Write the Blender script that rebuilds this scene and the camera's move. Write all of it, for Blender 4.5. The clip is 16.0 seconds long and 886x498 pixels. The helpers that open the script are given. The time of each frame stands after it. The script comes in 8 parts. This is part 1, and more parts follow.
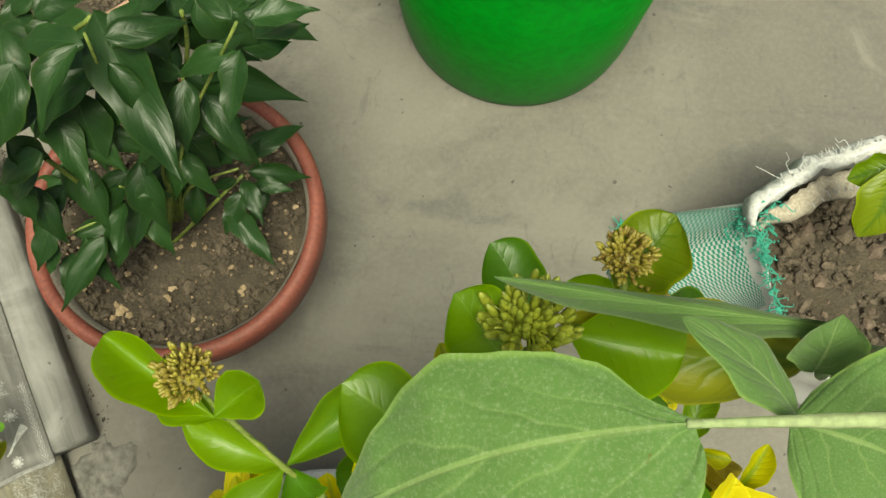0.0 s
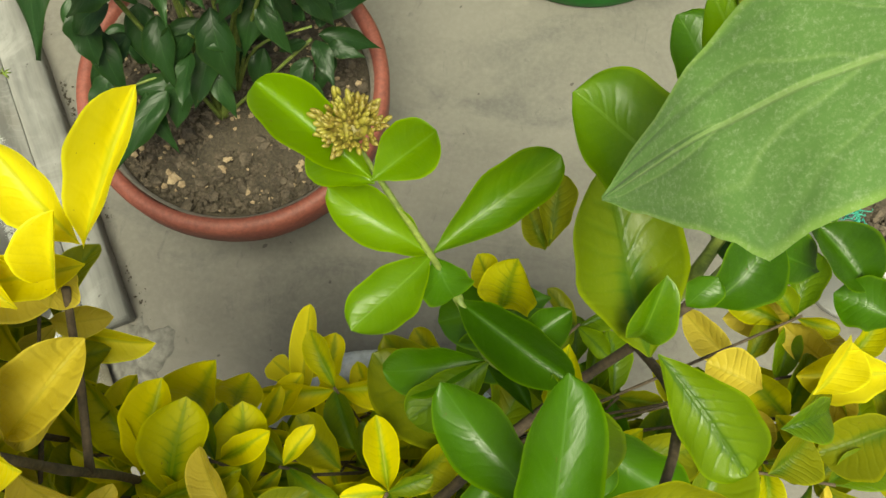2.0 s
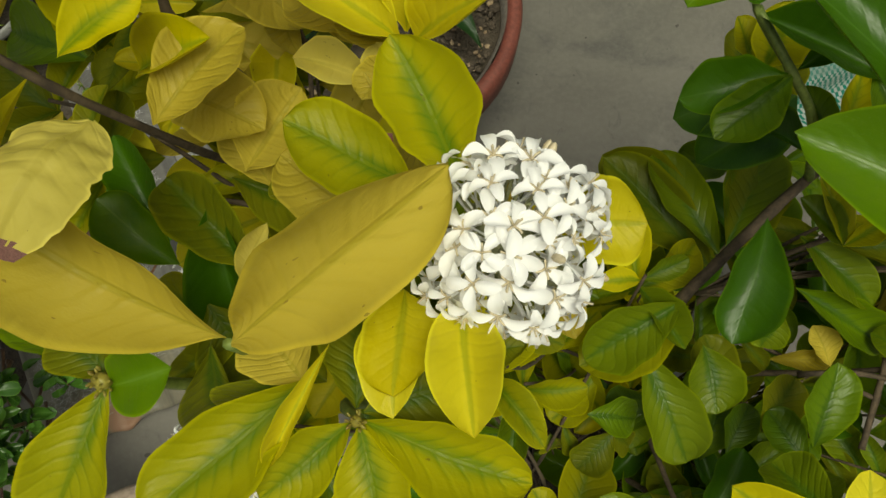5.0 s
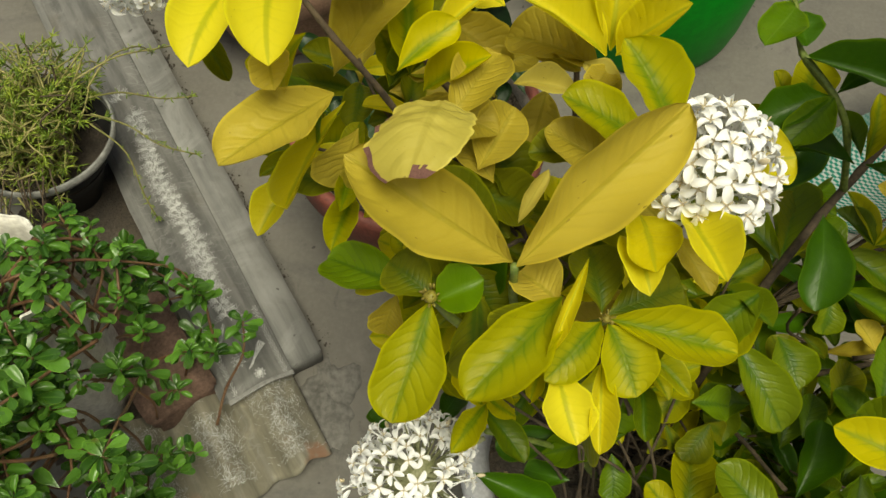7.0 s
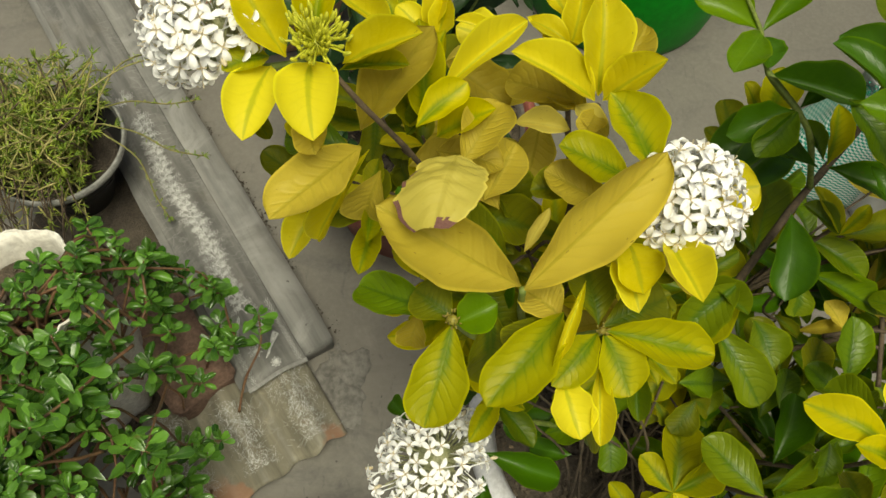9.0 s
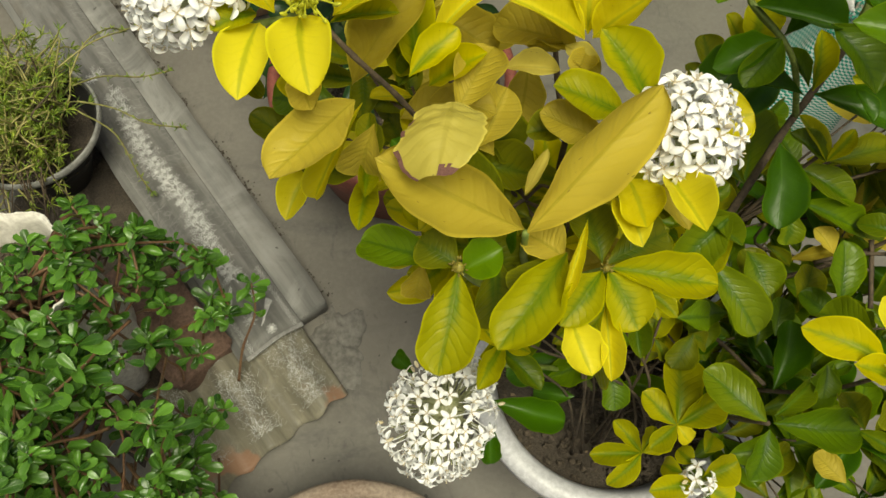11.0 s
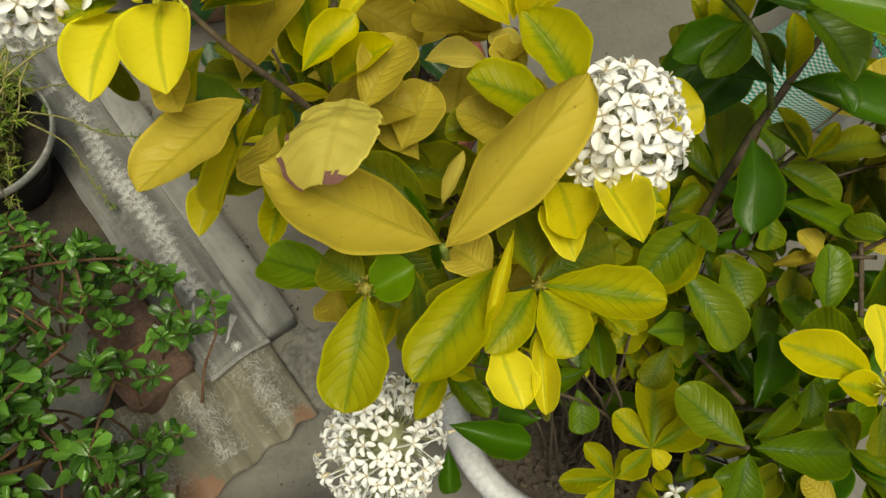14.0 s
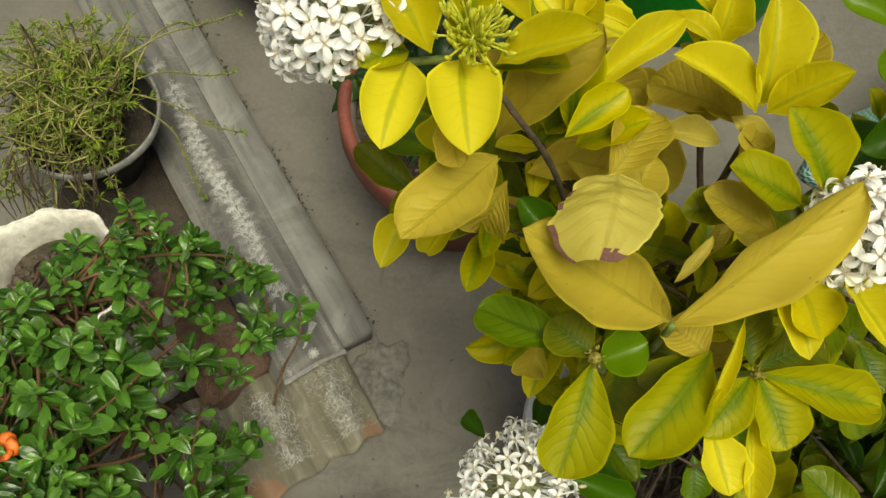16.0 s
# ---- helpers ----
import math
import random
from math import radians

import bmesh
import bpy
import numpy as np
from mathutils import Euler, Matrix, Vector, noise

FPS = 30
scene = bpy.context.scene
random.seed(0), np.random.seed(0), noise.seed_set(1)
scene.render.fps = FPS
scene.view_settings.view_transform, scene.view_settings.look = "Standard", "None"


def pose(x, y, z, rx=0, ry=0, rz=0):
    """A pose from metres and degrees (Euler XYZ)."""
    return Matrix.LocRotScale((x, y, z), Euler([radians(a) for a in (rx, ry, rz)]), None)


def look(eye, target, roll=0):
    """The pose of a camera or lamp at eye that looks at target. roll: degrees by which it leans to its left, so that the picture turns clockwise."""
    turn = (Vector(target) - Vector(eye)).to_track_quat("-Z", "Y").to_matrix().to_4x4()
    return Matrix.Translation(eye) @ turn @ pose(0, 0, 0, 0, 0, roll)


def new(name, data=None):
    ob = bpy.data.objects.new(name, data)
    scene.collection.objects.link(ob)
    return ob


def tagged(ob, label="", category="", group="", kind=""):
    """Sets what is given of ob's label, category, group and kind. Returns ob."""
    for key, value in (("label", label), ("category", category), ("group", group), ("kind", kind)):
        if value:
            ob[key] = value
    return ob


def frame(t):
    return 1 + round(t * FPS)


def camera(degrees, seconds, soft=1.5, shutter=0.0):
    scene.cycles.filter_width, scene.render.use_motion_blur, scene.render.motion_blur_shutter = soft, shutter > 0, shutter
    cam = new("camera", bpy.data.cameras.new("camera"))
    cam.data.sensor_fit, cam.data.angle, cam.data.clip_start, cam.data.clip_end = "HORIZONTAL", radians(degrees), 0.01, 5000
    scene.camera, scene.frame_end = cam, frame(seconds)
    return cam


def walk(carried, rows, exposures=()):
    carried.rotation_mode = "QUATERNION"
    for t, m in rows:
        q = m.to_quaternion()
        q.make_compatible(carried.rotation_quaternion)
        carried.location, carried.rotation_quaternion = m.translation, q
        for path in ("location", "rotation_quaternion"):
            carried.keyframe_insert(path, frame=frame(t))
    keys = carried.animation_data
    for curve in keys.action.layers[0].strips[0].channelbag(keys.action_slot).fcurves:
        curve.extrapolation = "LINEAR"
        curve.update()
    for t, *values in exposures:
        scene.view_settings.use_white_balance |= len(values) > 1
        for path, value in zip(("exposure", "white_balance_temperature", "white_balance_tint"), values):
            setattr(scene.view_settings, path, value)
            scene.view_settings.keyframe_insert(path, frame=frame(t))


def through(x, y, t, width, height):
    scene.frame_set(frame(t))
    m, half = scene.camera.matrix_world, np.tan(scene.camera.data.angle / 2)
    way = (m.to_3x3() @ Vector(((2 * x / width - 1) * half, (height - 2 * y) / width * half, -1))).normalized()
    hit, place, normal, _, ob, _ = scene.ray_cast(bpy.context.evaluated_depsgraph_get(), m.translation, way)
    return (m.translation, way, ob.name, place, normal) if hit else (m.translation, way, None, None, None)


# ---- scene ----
cam = camera(54.5, 16.0)
PATH = [
    (0, (0.114, 0.186, 1.185), (0.074, 0.693, -0.749), 0.3),
    (0.5, (0.095, 0.193, 1.167), (0.065, 0.692, -0.77), 1.9),
    (1, (0.063, 0.183, 1.157), (0.04, 0.669, -0.783), 3.8),
    (1.5, (0.049, 0.163, 1.146), (0.03, 0.632, -0.798), 5.5),
    (2, (0.039, 0.098, 1.126), (0.031, 0.528, -0.827), 6.8),
    (2.5, (0.003, 0.027, 1.095), (0.001, 0.43, -0.864), 8.3),
    (3, (-0.026, -0.002, 1.089), (-0.023, 0.37, -0.876), 10.1),
    (3.5, (-0.029, -0.019, 1.099), (-0.034, 0.332, -0.87), 9.3),
    (4, (-0.069, -0.05, 1.079), (-0.093, 0.307, -0.888), 6.5),
    (4.5, (-0.071, -0.063, 1.076), (-0.096, 0.367, -0.877), 4.6),
    (5, (-0.091, -0.092, 1.072), (-0.133, 0.498, -0.838), 2.0),
    (5.2, (-0.103, -0.103, 1.076), (-0.173, 0.529, -0.82), 0.2),
    (7.3, (-0.224, -0.244, 1.156), (-0.152, 0.712, -0.599), 4.2),
    (7.5, (-0.218, -0.239, 1.164), (-0.145, 0.699, -0.602), 3.9),
    (8, (-0.232, -0.244, 1.221), (-0.149, 0.695, -0.543), 4.2),
    (8.5, (-0.237, -0.234, 1.212), (-0.148, 0.665, -0.572), 4.0),
    (9, (-0.239, -0.237, 1.229), (-0.153, 0.63, -0.571), 4.0),
    (9.2, (-0.243, -0.245, 1.222), (-0.137, 0.606, -0.585), 4.9),
    (11.3, (-0.258, -0.241, 1.227), (-0.124, 0.536, -0.611), 3.0),
    (11.5, (-0.266, -0.227, 1.227), (-0.128, 0.569, -0.603), 2.4),
    (12, (-0.261, -0.201, 1.228), (-0.119, 0.623, -0.588), 1.8),
    (12.5, (-0.228, -0.2, 1.22), (-0.102, 0.629, -0.596), 0.9),
    (13, (-0.181, -0.196, 1.204), (-0.069, 0.634, -0.612), 0.4),
    (13.5, (-0.159, -0.197, 1.192), (-0.057, 0.617, -0.632), -0.4),
    (14, (-0.194, -0.218, 1.172), (-0.092, 0.574, -0.661), 0.4),
    (14.5, (-0.223, -0.229, 1.16), (-0.119, 0.527, -0.688), 2.9),
    (15, (-0.263, -0.205, 1.195), (-0.161, 0.552, -0.654), 4.9),
    (15.5, (-0.29, -0.183, 1.207), (-0.19, 0.609, -0.627), 5.9),
    (16, (-0.314, -0.185, 1.183), (-0.211, 0.623, -0.644), 7.8),
]
walk(cam, [(t, look(eye, target, roll)) for t, eye, target, roll in PATH],
     exposures=[(0, 0.74, 7450, -10), (1.5, 0.78, 7450, -10), (2.5, 0.93, 7450, -9), (2.8, 0.68, 7500, -6), (3.5, 0.34, 7250, -6), (4.0, 0.05, 7250, -6), (4.4, -0.32, 7200, -5), (5.0, -0.29, 7150, -6), (7.5, 0.07, 7400, -4), (9.0, 0.09, 7400, -4), (13.5, -0.04, 7450, -4), (14.0, -0.06, 7400, -4), (15, 0.19, 7450, -4), (16.0, 0.0, 7400, -4)])

# ---- world and light ----
world = bpy.data.worlds.new("sky")
scene.world = world
world.use_nodes = True
wn = world.node_tree
sky = wn.nodes.new("ShaderNodeTexSky")
sky.sky_type, sky.sun_disc = "NISHITA", False
sky.dust_density, sky.ozone_density, sky.air_density = 6.0, 0.1, 0.6
sky.sun_elevation, sky.sun_rotation = radians(74), radians(166)
wn.nodes["Background"].inputs["Strength"].default_value = 0.08
wn.links.new(sky.outputs["Color"], wn.nodes["Background"].inputs["Color"])
sun = new("sun", bpy.data.lights.new("sun", "SUN"))
sun.data.energy, sun.data.angle, sun.data.color = 3.0, radians(28), (1.0, 0.96, 0.89)
sun.matrix_world = look((0.3, -1.25, 4.5), (0, 0, 0))


# ---- materials ----
def nodes_of(name):
    m = bpy.data.materials.new(name)
    m.use_nodes = True
    t = m.node_tree
    return m, t, t.nodes["Principled BSDF"]


def add(t, kind, **values):
    n = t.nodes.new(kind)
    for key, value in values.items():
        n.inputs[key.replace("_", " ")].default_value = value
    return n


def mixed(t, fac, a, b, mode="MIX"):
    """A colour mix; fac, a and b are sockets or values."""
    n = t.nodes.new("ShaderNodeMix")
    n.data_type, n.blend_type = "RGBA", mode
    for socket, value in ((n.inputs[0], fac), (n.inputs[6], a), (n.inputs[7], b)):
        if isinstance(value, bpy.types.NodeSocket):
            t.links.new(value, socket)
        elif isinstance(value, tuple):
            socket.default_value = (*value, 1.0)
        else:
            socket.default_value = value
    return n.outputs[2]


def ramp(t, socket, low, high):
    n = t.nodes.new("ShaderNodeMapRange")
    n.interpolation_type = "SMOOTHSTEP"
    n.inputs["From Min"].default_value, n.inputs["From Max"].default_value = low, high
    t.links.new(socket, n.inputs["Value"])
    return n.outputs["Result"]


def sums(t, op, a, b=0.0):
    n = t.nodes.new("ShaderNodeMath")
    n.operation = op
    for socket, value in zip(n.inputs, (a, b)):
        if isinstance(value, bpy.types.NodeSocket):
            t.links.new(value, socket)
        else:
            socket.default_value = value
    return n.outputs[0]


def noise_of(t, scale, detail=4.0, rough=0.55, space="Object", warp=0.0, stretch=None, own=None):
    co = t.nodes.new("ShaderNodeTexCoord").outputs[space]
    if stretch:
        mp = t.nodes.new("ShaderNodeMapping")
        mp.inputs["Scale"].default_value = stretch
        t.links.new(co, mp.inputs["Vector"])
        co = mp.outputs["Vector"]
    n = add(t, "ShaderNodeTexNoise", Scale=scale, Detail=detail, Roughness=rough, Distortion=warp)
    t.links.new(co, n.inputs["Vector"])
    if own is not None:
        n.noise_dimensions = "4D"
        t.links.new(own, n.inputs["W"])
    return n.outputs["Fac"]


def bumped(t, bsdf, height, strength=0.3, distance=0.002):
    b = add(t, "ShaderNodeBump", Strength=strength, Distance=distance)
    t.links.new(height, b.inputs["Height"])
    t.links.new(b.outputs["Normal"], bsdf.inputs["Normal"])


def plain_material(name, dark, light, scale=30.0, rough=0.6, fine=250.0, bump=0.25, depth=0.001, specks=0.0, space="Object"):
    """Two-scale mottling from a darker to a lighter tone, with a fine grain in colour and relief."""
    m, t, b = nodes_of(name)
    broad = ramp(t, noise_of(t, scale, 5, 0.6, space), 0.3, 0.72)
    grain = noise_of(t, fine, 3, 0.6, space)
    colour = mixed(t, broad, dark, light)
    colour = mixed(t, 0.35, colour, mixed(t, ramp(t, grain, 0.3, 0.7), tuple(c * 0.6 for c in dark), tuple(min(1, c * 1.25) for c in light)))
    if specks:
        spot = ramp(t, noise_of(t, scale * 6, 2, 0.5, space), 0.70, 0.76)
        colour = mixed(t, sums(t, "MULTIPLY", spot, specks), colour, tuple(c * 0.25 for c in dark))
    t.links.new(colour, b.inputs["Base Color"])
    t.links.new(ramp(t, broad, -1.5, 1.5), b.inputs["Roughness"])
    b.inputs["Roughness"].default_value = rough
    t.links.remove(b.inputs["Roughness"].links[0])
    bumped(t, b, grain, bump, depth)
    return m


def leaf_material(name, blade, edge, rib, veins=9.0, vein=0.5, spread=0.35, rough=0.42, through=0.28, hue=0.1, fuzz=0.0, rib_width=0.05, bump=0.22, glow=(1.0, 0.98, 0.55), shine=0.2, spots=0.5, mass=False):
    """A leaf blade on its own UV: u runs from stalk to tip, v across. The rib's colour spreads into the blade; side veins slant to the tip."""
    m, t, b = nodes_of(name)
    deep = 0.96 if blade[0] > 0.4 else 0.88
    blade, edge, rib = (tuple(deep * c for c in col) for col in (blade, edge, rib))
    uv = t.nodes.new("ShaderNodeUVMap")
    sep = t.nodes.new("ShaderNodeSeparateXYZ")
    t.links.new(uv.outputs["UV"], sep.inputs["Vector"])
    u, v = sep.outputs["X"], sep.outputs["Y"]
    off = sums(t, "ABSOLUTE", sums(t, "SUBTRACT", v, 0.5))
    rnd = t.nodes.new("ShaderNodeObjectInfo").outputs["Random"]
    if mass:
        rnd = sums(t, "FRACT", sums(t, "ADD", rnd, t.nodes.new("ShaderNodeNewGeometry").outputs["Random Per Island"]))
    own = sums(t, "MULTIPLY", rnd, 40.0)
    wob = noise_of(t, 2.2, 2, 0.5, "UV", own=own)
    lane = sums(t, "ADD", sums(t, "MULTIPLY", u, veins), sums(t, "ADD", sums(t, "MULTIPLY", off, -4.2), sums(t, "MULTIPLY", wob, 1.9)))
    wave = sums(t, "PINGPONG", lane, 0.5)
    side = sums(t, "MULTIPLY", ramp(t, wave, 0.02 * veins, 0.0), ramp(t, off, 0.46, 0.10))
    puff = ramp(t, wave, 0.0, 0.26)
    core = ramp(t, off, rib_width, rib_width * 0.35)
    near = ramp(t, sums(t, "SUBTRACT", sums(t, "ADD", sums(t, "ADD", off, sums(t, "MULTIPLY", sums(t, "SUBTRACT", u, 0.40), spread * 0.9)), sums(t, "MULTIPLY", sums(t, "SUBTRACT", wob, 0.5), min(0.4, spread * 2.2))), sums(t, "MULTIPLY", side, spread * 0.10)), spread, 0.0)
    rim = ramp(t, off, 0.445, 0.49)
    tone = mixed(t, rnd, blade, edge)
    broad = ramp(t, noise_of(t, 2.6, 3, 0.6, own=own), 0.36, 0.66)
    tone = mixed(t, sums(t, "MULTIPLY", broad, 0.55), tone, edge)
    patch = ramp(t, noise_of(t, 26.0, 4, 0.62, own=own), 0.35, 0.75)
    tone = mixed(t, sums(t, "MULTIPLY", patch, 0.28), tone, edge)
    tone = mixed(t, sums(t, "MULTIPLY", near, 0.75), tone, rib)
    tone = mixed(t, sums(t, "MULTIPLY", side, vein), tone, rib)
    tone = mixed(t, sums(t, "MULTIPLY", core, 0.8), tone, tuple(min(1.0, 0.6 * c + 0.4 * e) for c, e in zip(rib, edge)))
    tone = mixed(t, sums(t, "MULTIPLY", rim, 0.65 if blade[1] > 0.06 else 0.15), tone, tuple(min(1.0, c * 1.3 + d) for c, d in zip(edge, (0.06, 0.06, 0.0))))
    dust = ramp(t, noise_of(t, 90.0, 5, 0.72, own=own), 0.45 if fuzz else 0.52, 0.78)
    tone = mixed(t, sums(t, "MULTIPLY", dust, 0.07 + fuzz), tone, (0.55, 0.58, 0.45))
    spot = ramp(t, noise_of(t, 17.0, 2, 0.5, own=own), 0.725, 0.745)
    tone = mixed(t, sums(t, "MULTIPLY", spot, spots), tone, (0.12, 0.065, 0.02))
    bend = t.nodes.new("ShaderNodeHueSaturation")
    t.links.new(tone, bend.inputs["Color"])
    t.links.new(sums(t, "ADD", 1.0 - hue, sums(t, "MULTIPLY", rnd, 2 * hue)), bend.inputs["Value"])
    colour = bend.outputs["Color"]
    t.links.new(colour, b.inputs["Base Color"])
    t.links.new(sums(t, "ADD", rough - 0.06, sums(t, "MULTIPLY", patch, 0.14)), b.inputs["Roughness"])
    b.inputs["Specular IOR Level"].default_value = shine if fuzz == 0 else 0.12
    if fuzz:
        b.inputs["Sheen Weight"].default_value = 0.15
        b.inputs["Sheen Roughness"].default_value = 0.5
    pucker = noise_of(t, 14.0, 3, 0.6, own=own)
    relief = sums(t, "ADD", sums(t, "ADD", sums(t, "MULTIPLY", puff, 0.7), sums(t, "MULTIPLY", pucker, 0.9)), sums(t, "ADD", sums(t, "MULTIPLY", core, -0.9), sums(t, "MULTIPLY", noise_of(t, 120.0, 2, 0.5), 0.14)))
    bumped(t, b, relief, bump, 0.0012)
    lit = t.nodes.new("ShaderNodeBsdfTranslucent")
    t.links.new(mixed(t, 1.0, colour, glow, "MULTIPLY"), lit.inputs["Color"])
    mix = add(t, "ShaderNodeMixShader", Fac=through)
    t.links.new(b.outputs[0], mix.inputs[1])
    t.links.new(lit.outputs[0], mix.inputs[2])
    t.links.new(mix.outputs[0], t.nodes["Material Output"].inputs["Surface"])
    return m


YELLOW = leaf_material("yellow_leaf", (0.66, 0.56, 0.012), (0.80, 0.71, 0.040), (0.34, 0.38, 0.012), vein=0.05, spread=0.10, through=0.36, bump=0.2)
OCHRE = leaf_material("ochre_leaf", (0.405, 0.317, 0.024), (0.52, 0.415, 0.056), (0.34, 0.29, 0.020), vein=0.11, spread=0.05, hue=0.16, through=0.27, rough=0.46, bump=0.42)
LIME = leaf_material("lime_leaf", (0.33, 0.355, 0.008), (0.49, 0.46, 0.012), (0.05, 0.18, 0.006), vein=0.17, spread=0.27, through=0.34, bump=0.30)
OLIVE = leaf_material("olive_leaf", (0.136, 0.168, 0.006), (0.23, 0.24, 0.009), (0.045, 0.115, 0.005), vein=0.22, spread=0.24, through=0.3, bump=0.30)
GREEN = leaf_material("green_leaf", (0.030, 0.093, 0.0012), (0.060, 0.156, 0.002), (0.08, 0.18, 0.02), vein=0.08, spread=0.03, rough=0.36, through=0.22, rib_width=0.026, shine=0.36, bump=0.12)
MID = leaf_material("mid_green_leaf", (0.085, 0.175, 0.003), (0.15, 0.24, 0.005), (0.028, 0.095, 0.004), vein=0.22, spread=0.14, rough=0.38, through=0.3, shine=0.35, bump=0.30)
FRESH = leaf_material("fresh_leaf", (0.086, 0.205, 0.003), (0.150, 0.268, 0.004), (0.16, 0.30, 0.03), vein=0.06, spread=0.03, rough=0.36, through=0.33, rib_width=0.026, shine=0.36, bump=0.12)
MIDL = leaf_material("lime_green_leaf", (0.102, 0.170, 0.004), (0.178, 0.238, 0.007), (0.035, 0.12, 0.005), vein=0.22, spread=0.20, rough=0.38, through=0.3, shine=0.3, bump=0.30)
YELLOWL = leaf_material("yellow_green_ribbed_leaf", (0.60, 0.535, 0.008), (0.72, 0.64, 0.020), (0.11, 0.25, 0.008), vein=0.08, spread=0.25, through=0.34, bump=0.18)
PALE = leaf_material("pale_leaf", (0.55, 0.465, 0.080), (0.62, 0.53, 0.115), (0.46, 0.385, 0.06), vein=0.08, spread=0.06, through=0.25, rough=0.55)
CHILLI = leaf_material("chilli_leaf", (0.013, 0.042, 0.009), (0.020, 0.058, 0.012), (0.05, 0.12, 0.03), veins=6, vein=0.10, spread=0.012, rough=0.40, through=0.15, rib_width=0.012, bump=0.16, shine=0.30)
FUZZY = leaf_material("aubergine_leaf", (0.085, 0.170, 0.040), (0.115, 0.215, 0.058), (0.26, 0.37, 0.13), veins=4, vein=0.30, spread=0.03, rough=0.75, through=0.2, fuzz=0.16, rib_width=0.021, bump=0.45)
FLESHY = leaf_material("purslane_leaf", (0.015, 0.075, 0.010), (0.112, 0.255, 0.032), (0.095, 0.21, 0.04), veins=3, vein=0.05, spread=0.06, rough=0.27, through=0.18, bump=0.1, hue=0.3, shine=0.5, mass=True)
NEEDLE = plain_material("moss_rose_needle", (0.045, 0.125, 0.010), (0.34, 0.41, 0.05), 30, 0.38)
PALE_STEM = plain_material("moss_rose_stem", (0.16, 0.17, 0.04), (0.38, 0.33, 0.13), 20, 0.6)


def floor_material():
    m, t, b = nodes_of("cement_floor")
    wide = ramp(t, noise_of(t, 1.7, 6, 0.62, warp=0.6), 0.35, 0.68)
    smear = ramp(t, noise_of(t, 5.0, 7, 0.66, warp=1.2, stretch=(0.6, 1.5, 1.0)), 0.47, 0.70)
    fine = noise_of(t, 140, 4, 0.65)
    colour = mixed(t, wide, (0.125, 0.116, 0.101), (0.182, 0.169, 0.147))
    colour = mixed(t, sums(t, "MULTIPLY", smear, 0.75), colour, (0.080, 0.077, 0.072))
    scuff = ramp(t, noise_of(t, 19.0, 6, 0.7, warp=1.5, stretch=(1.4, 0.7, 1.0)), 0.56, 0.70)
    colour = mixed(t, sums(t, "MULTIPLY", scuff, 0.5), colour, (0.075, 0.071, 0.066))
    pale = ramp(t, noise_of(t, 8.0, 6, 0.62, warp=0.8), 0.56, 0.74)
    colour = mixed(t, sums(t, "MULTIPLY", pale, 0.4), colour, (0.275, 0.257, 0.226))
    colour = mixed(t, sums(t, "MULTIPLY", ramp(t, fine, 0.35, 0.75), 0.25), colour, (0.22, 0.21, 0.187))
    dots = ramp(t, noise_of(t, 62, 1, 0.4), 0.765, 0.785)
    colour = mixed(t, sums(t, "MULTIPLY", dots, 0.75), colour, (0.045, 0.04, 0.035))
    t.links.new(colour, b.inputs["Base Color"])
    b.inputs["Roughness"].default_value = 0.62
    b.inputs["Specular IOR Level"].default_value = 0.35
    bumped(t, b, sums(t, "ADD", fine, sums(t, "MULTIPLY", smear, 0.6)), 0.22, 0.0015)
    return m


FLOOR = floor_material()
def slab_material():
    """Cast cement with long scrape marks, pale smears and dark pits."""
    m, t, b = nodes_of("worn_slab")
    streak = ramp(t, noise_of(t, 9.0, 5, 0.62, stretch=(6.0, 0.5, 6.0)), 0.36, 0.66)
    smear = ramp(t, noise_of(t, 11.0, 6, 0.66, warp=0.8), 0.46, 0.68)
    fine = noise_of(t, 170, 4, 0.65)
    colour = mixed(t, streak, (0.150, 0.148, 0.140), (0.235, 0.230, 0.216))
    colour = mixed(t, sums(t, "MULTIPLY", smear, 0.6), colour, (0.33, 0.325, 0.31))
    stain = ramp(t, noise_of(t, 5.0, 6, 0.65, warp=1.0), 0.55, 0.72)
    colour = mixed(t, sums(t, "MULTIPLY", stain, 0.55), colour, (0.105, 0.100, 0.090))
    colour = mixed(t, sums(t, "MULTIPLY", ramp(t, noise_of(t, 75, 2, 0.5), 0.70, 0.74), 0.7), colour, (0.05, 0.045, 0.04))
    t.links.new(colour, b.inputs["Base Color"])
    b.inputs["Roughness"].default_value = 0.62
    bumped(t, b, sums(t, "ADD", fine, streak), 0.16, 0.0012)
    return m


SLAB = slab_material()
MORTAR = plain_material("mortar", (0.13, 0.123, 0.11), (0.22, 0.21, 0.19), 26, 0.85, 120, 0.3, 0.002, 0.2)
RED_POT = plain_material("red_oxide_paint", (0.165, 0.045, 0.032), (0.255, 0.075, 0.052), 14, 0.6, 220, 0.3, 0.001, 0.25)
RAW_POT = plain_material("raw_cement_pot", (0.22, 0.19, 0.16), (0.34, 0.30, 0.25), 25, 0.85, 240, 0.5, 0.0015, 0.3)
PEACH_CLAY = plain_material("peach_clay", (0.33, 0.19, 0.125), (0.47, 0.30, 0.21), 18, 0.85, 220, 0.5, 0.0015, 0.25)
CLAY = plain_material("weathered_clay", (0.19, 0.13, 0.095), (0.33, 0.265, 0.205), 16, 0.85, 200, 0.7, 0.002, 0.7)
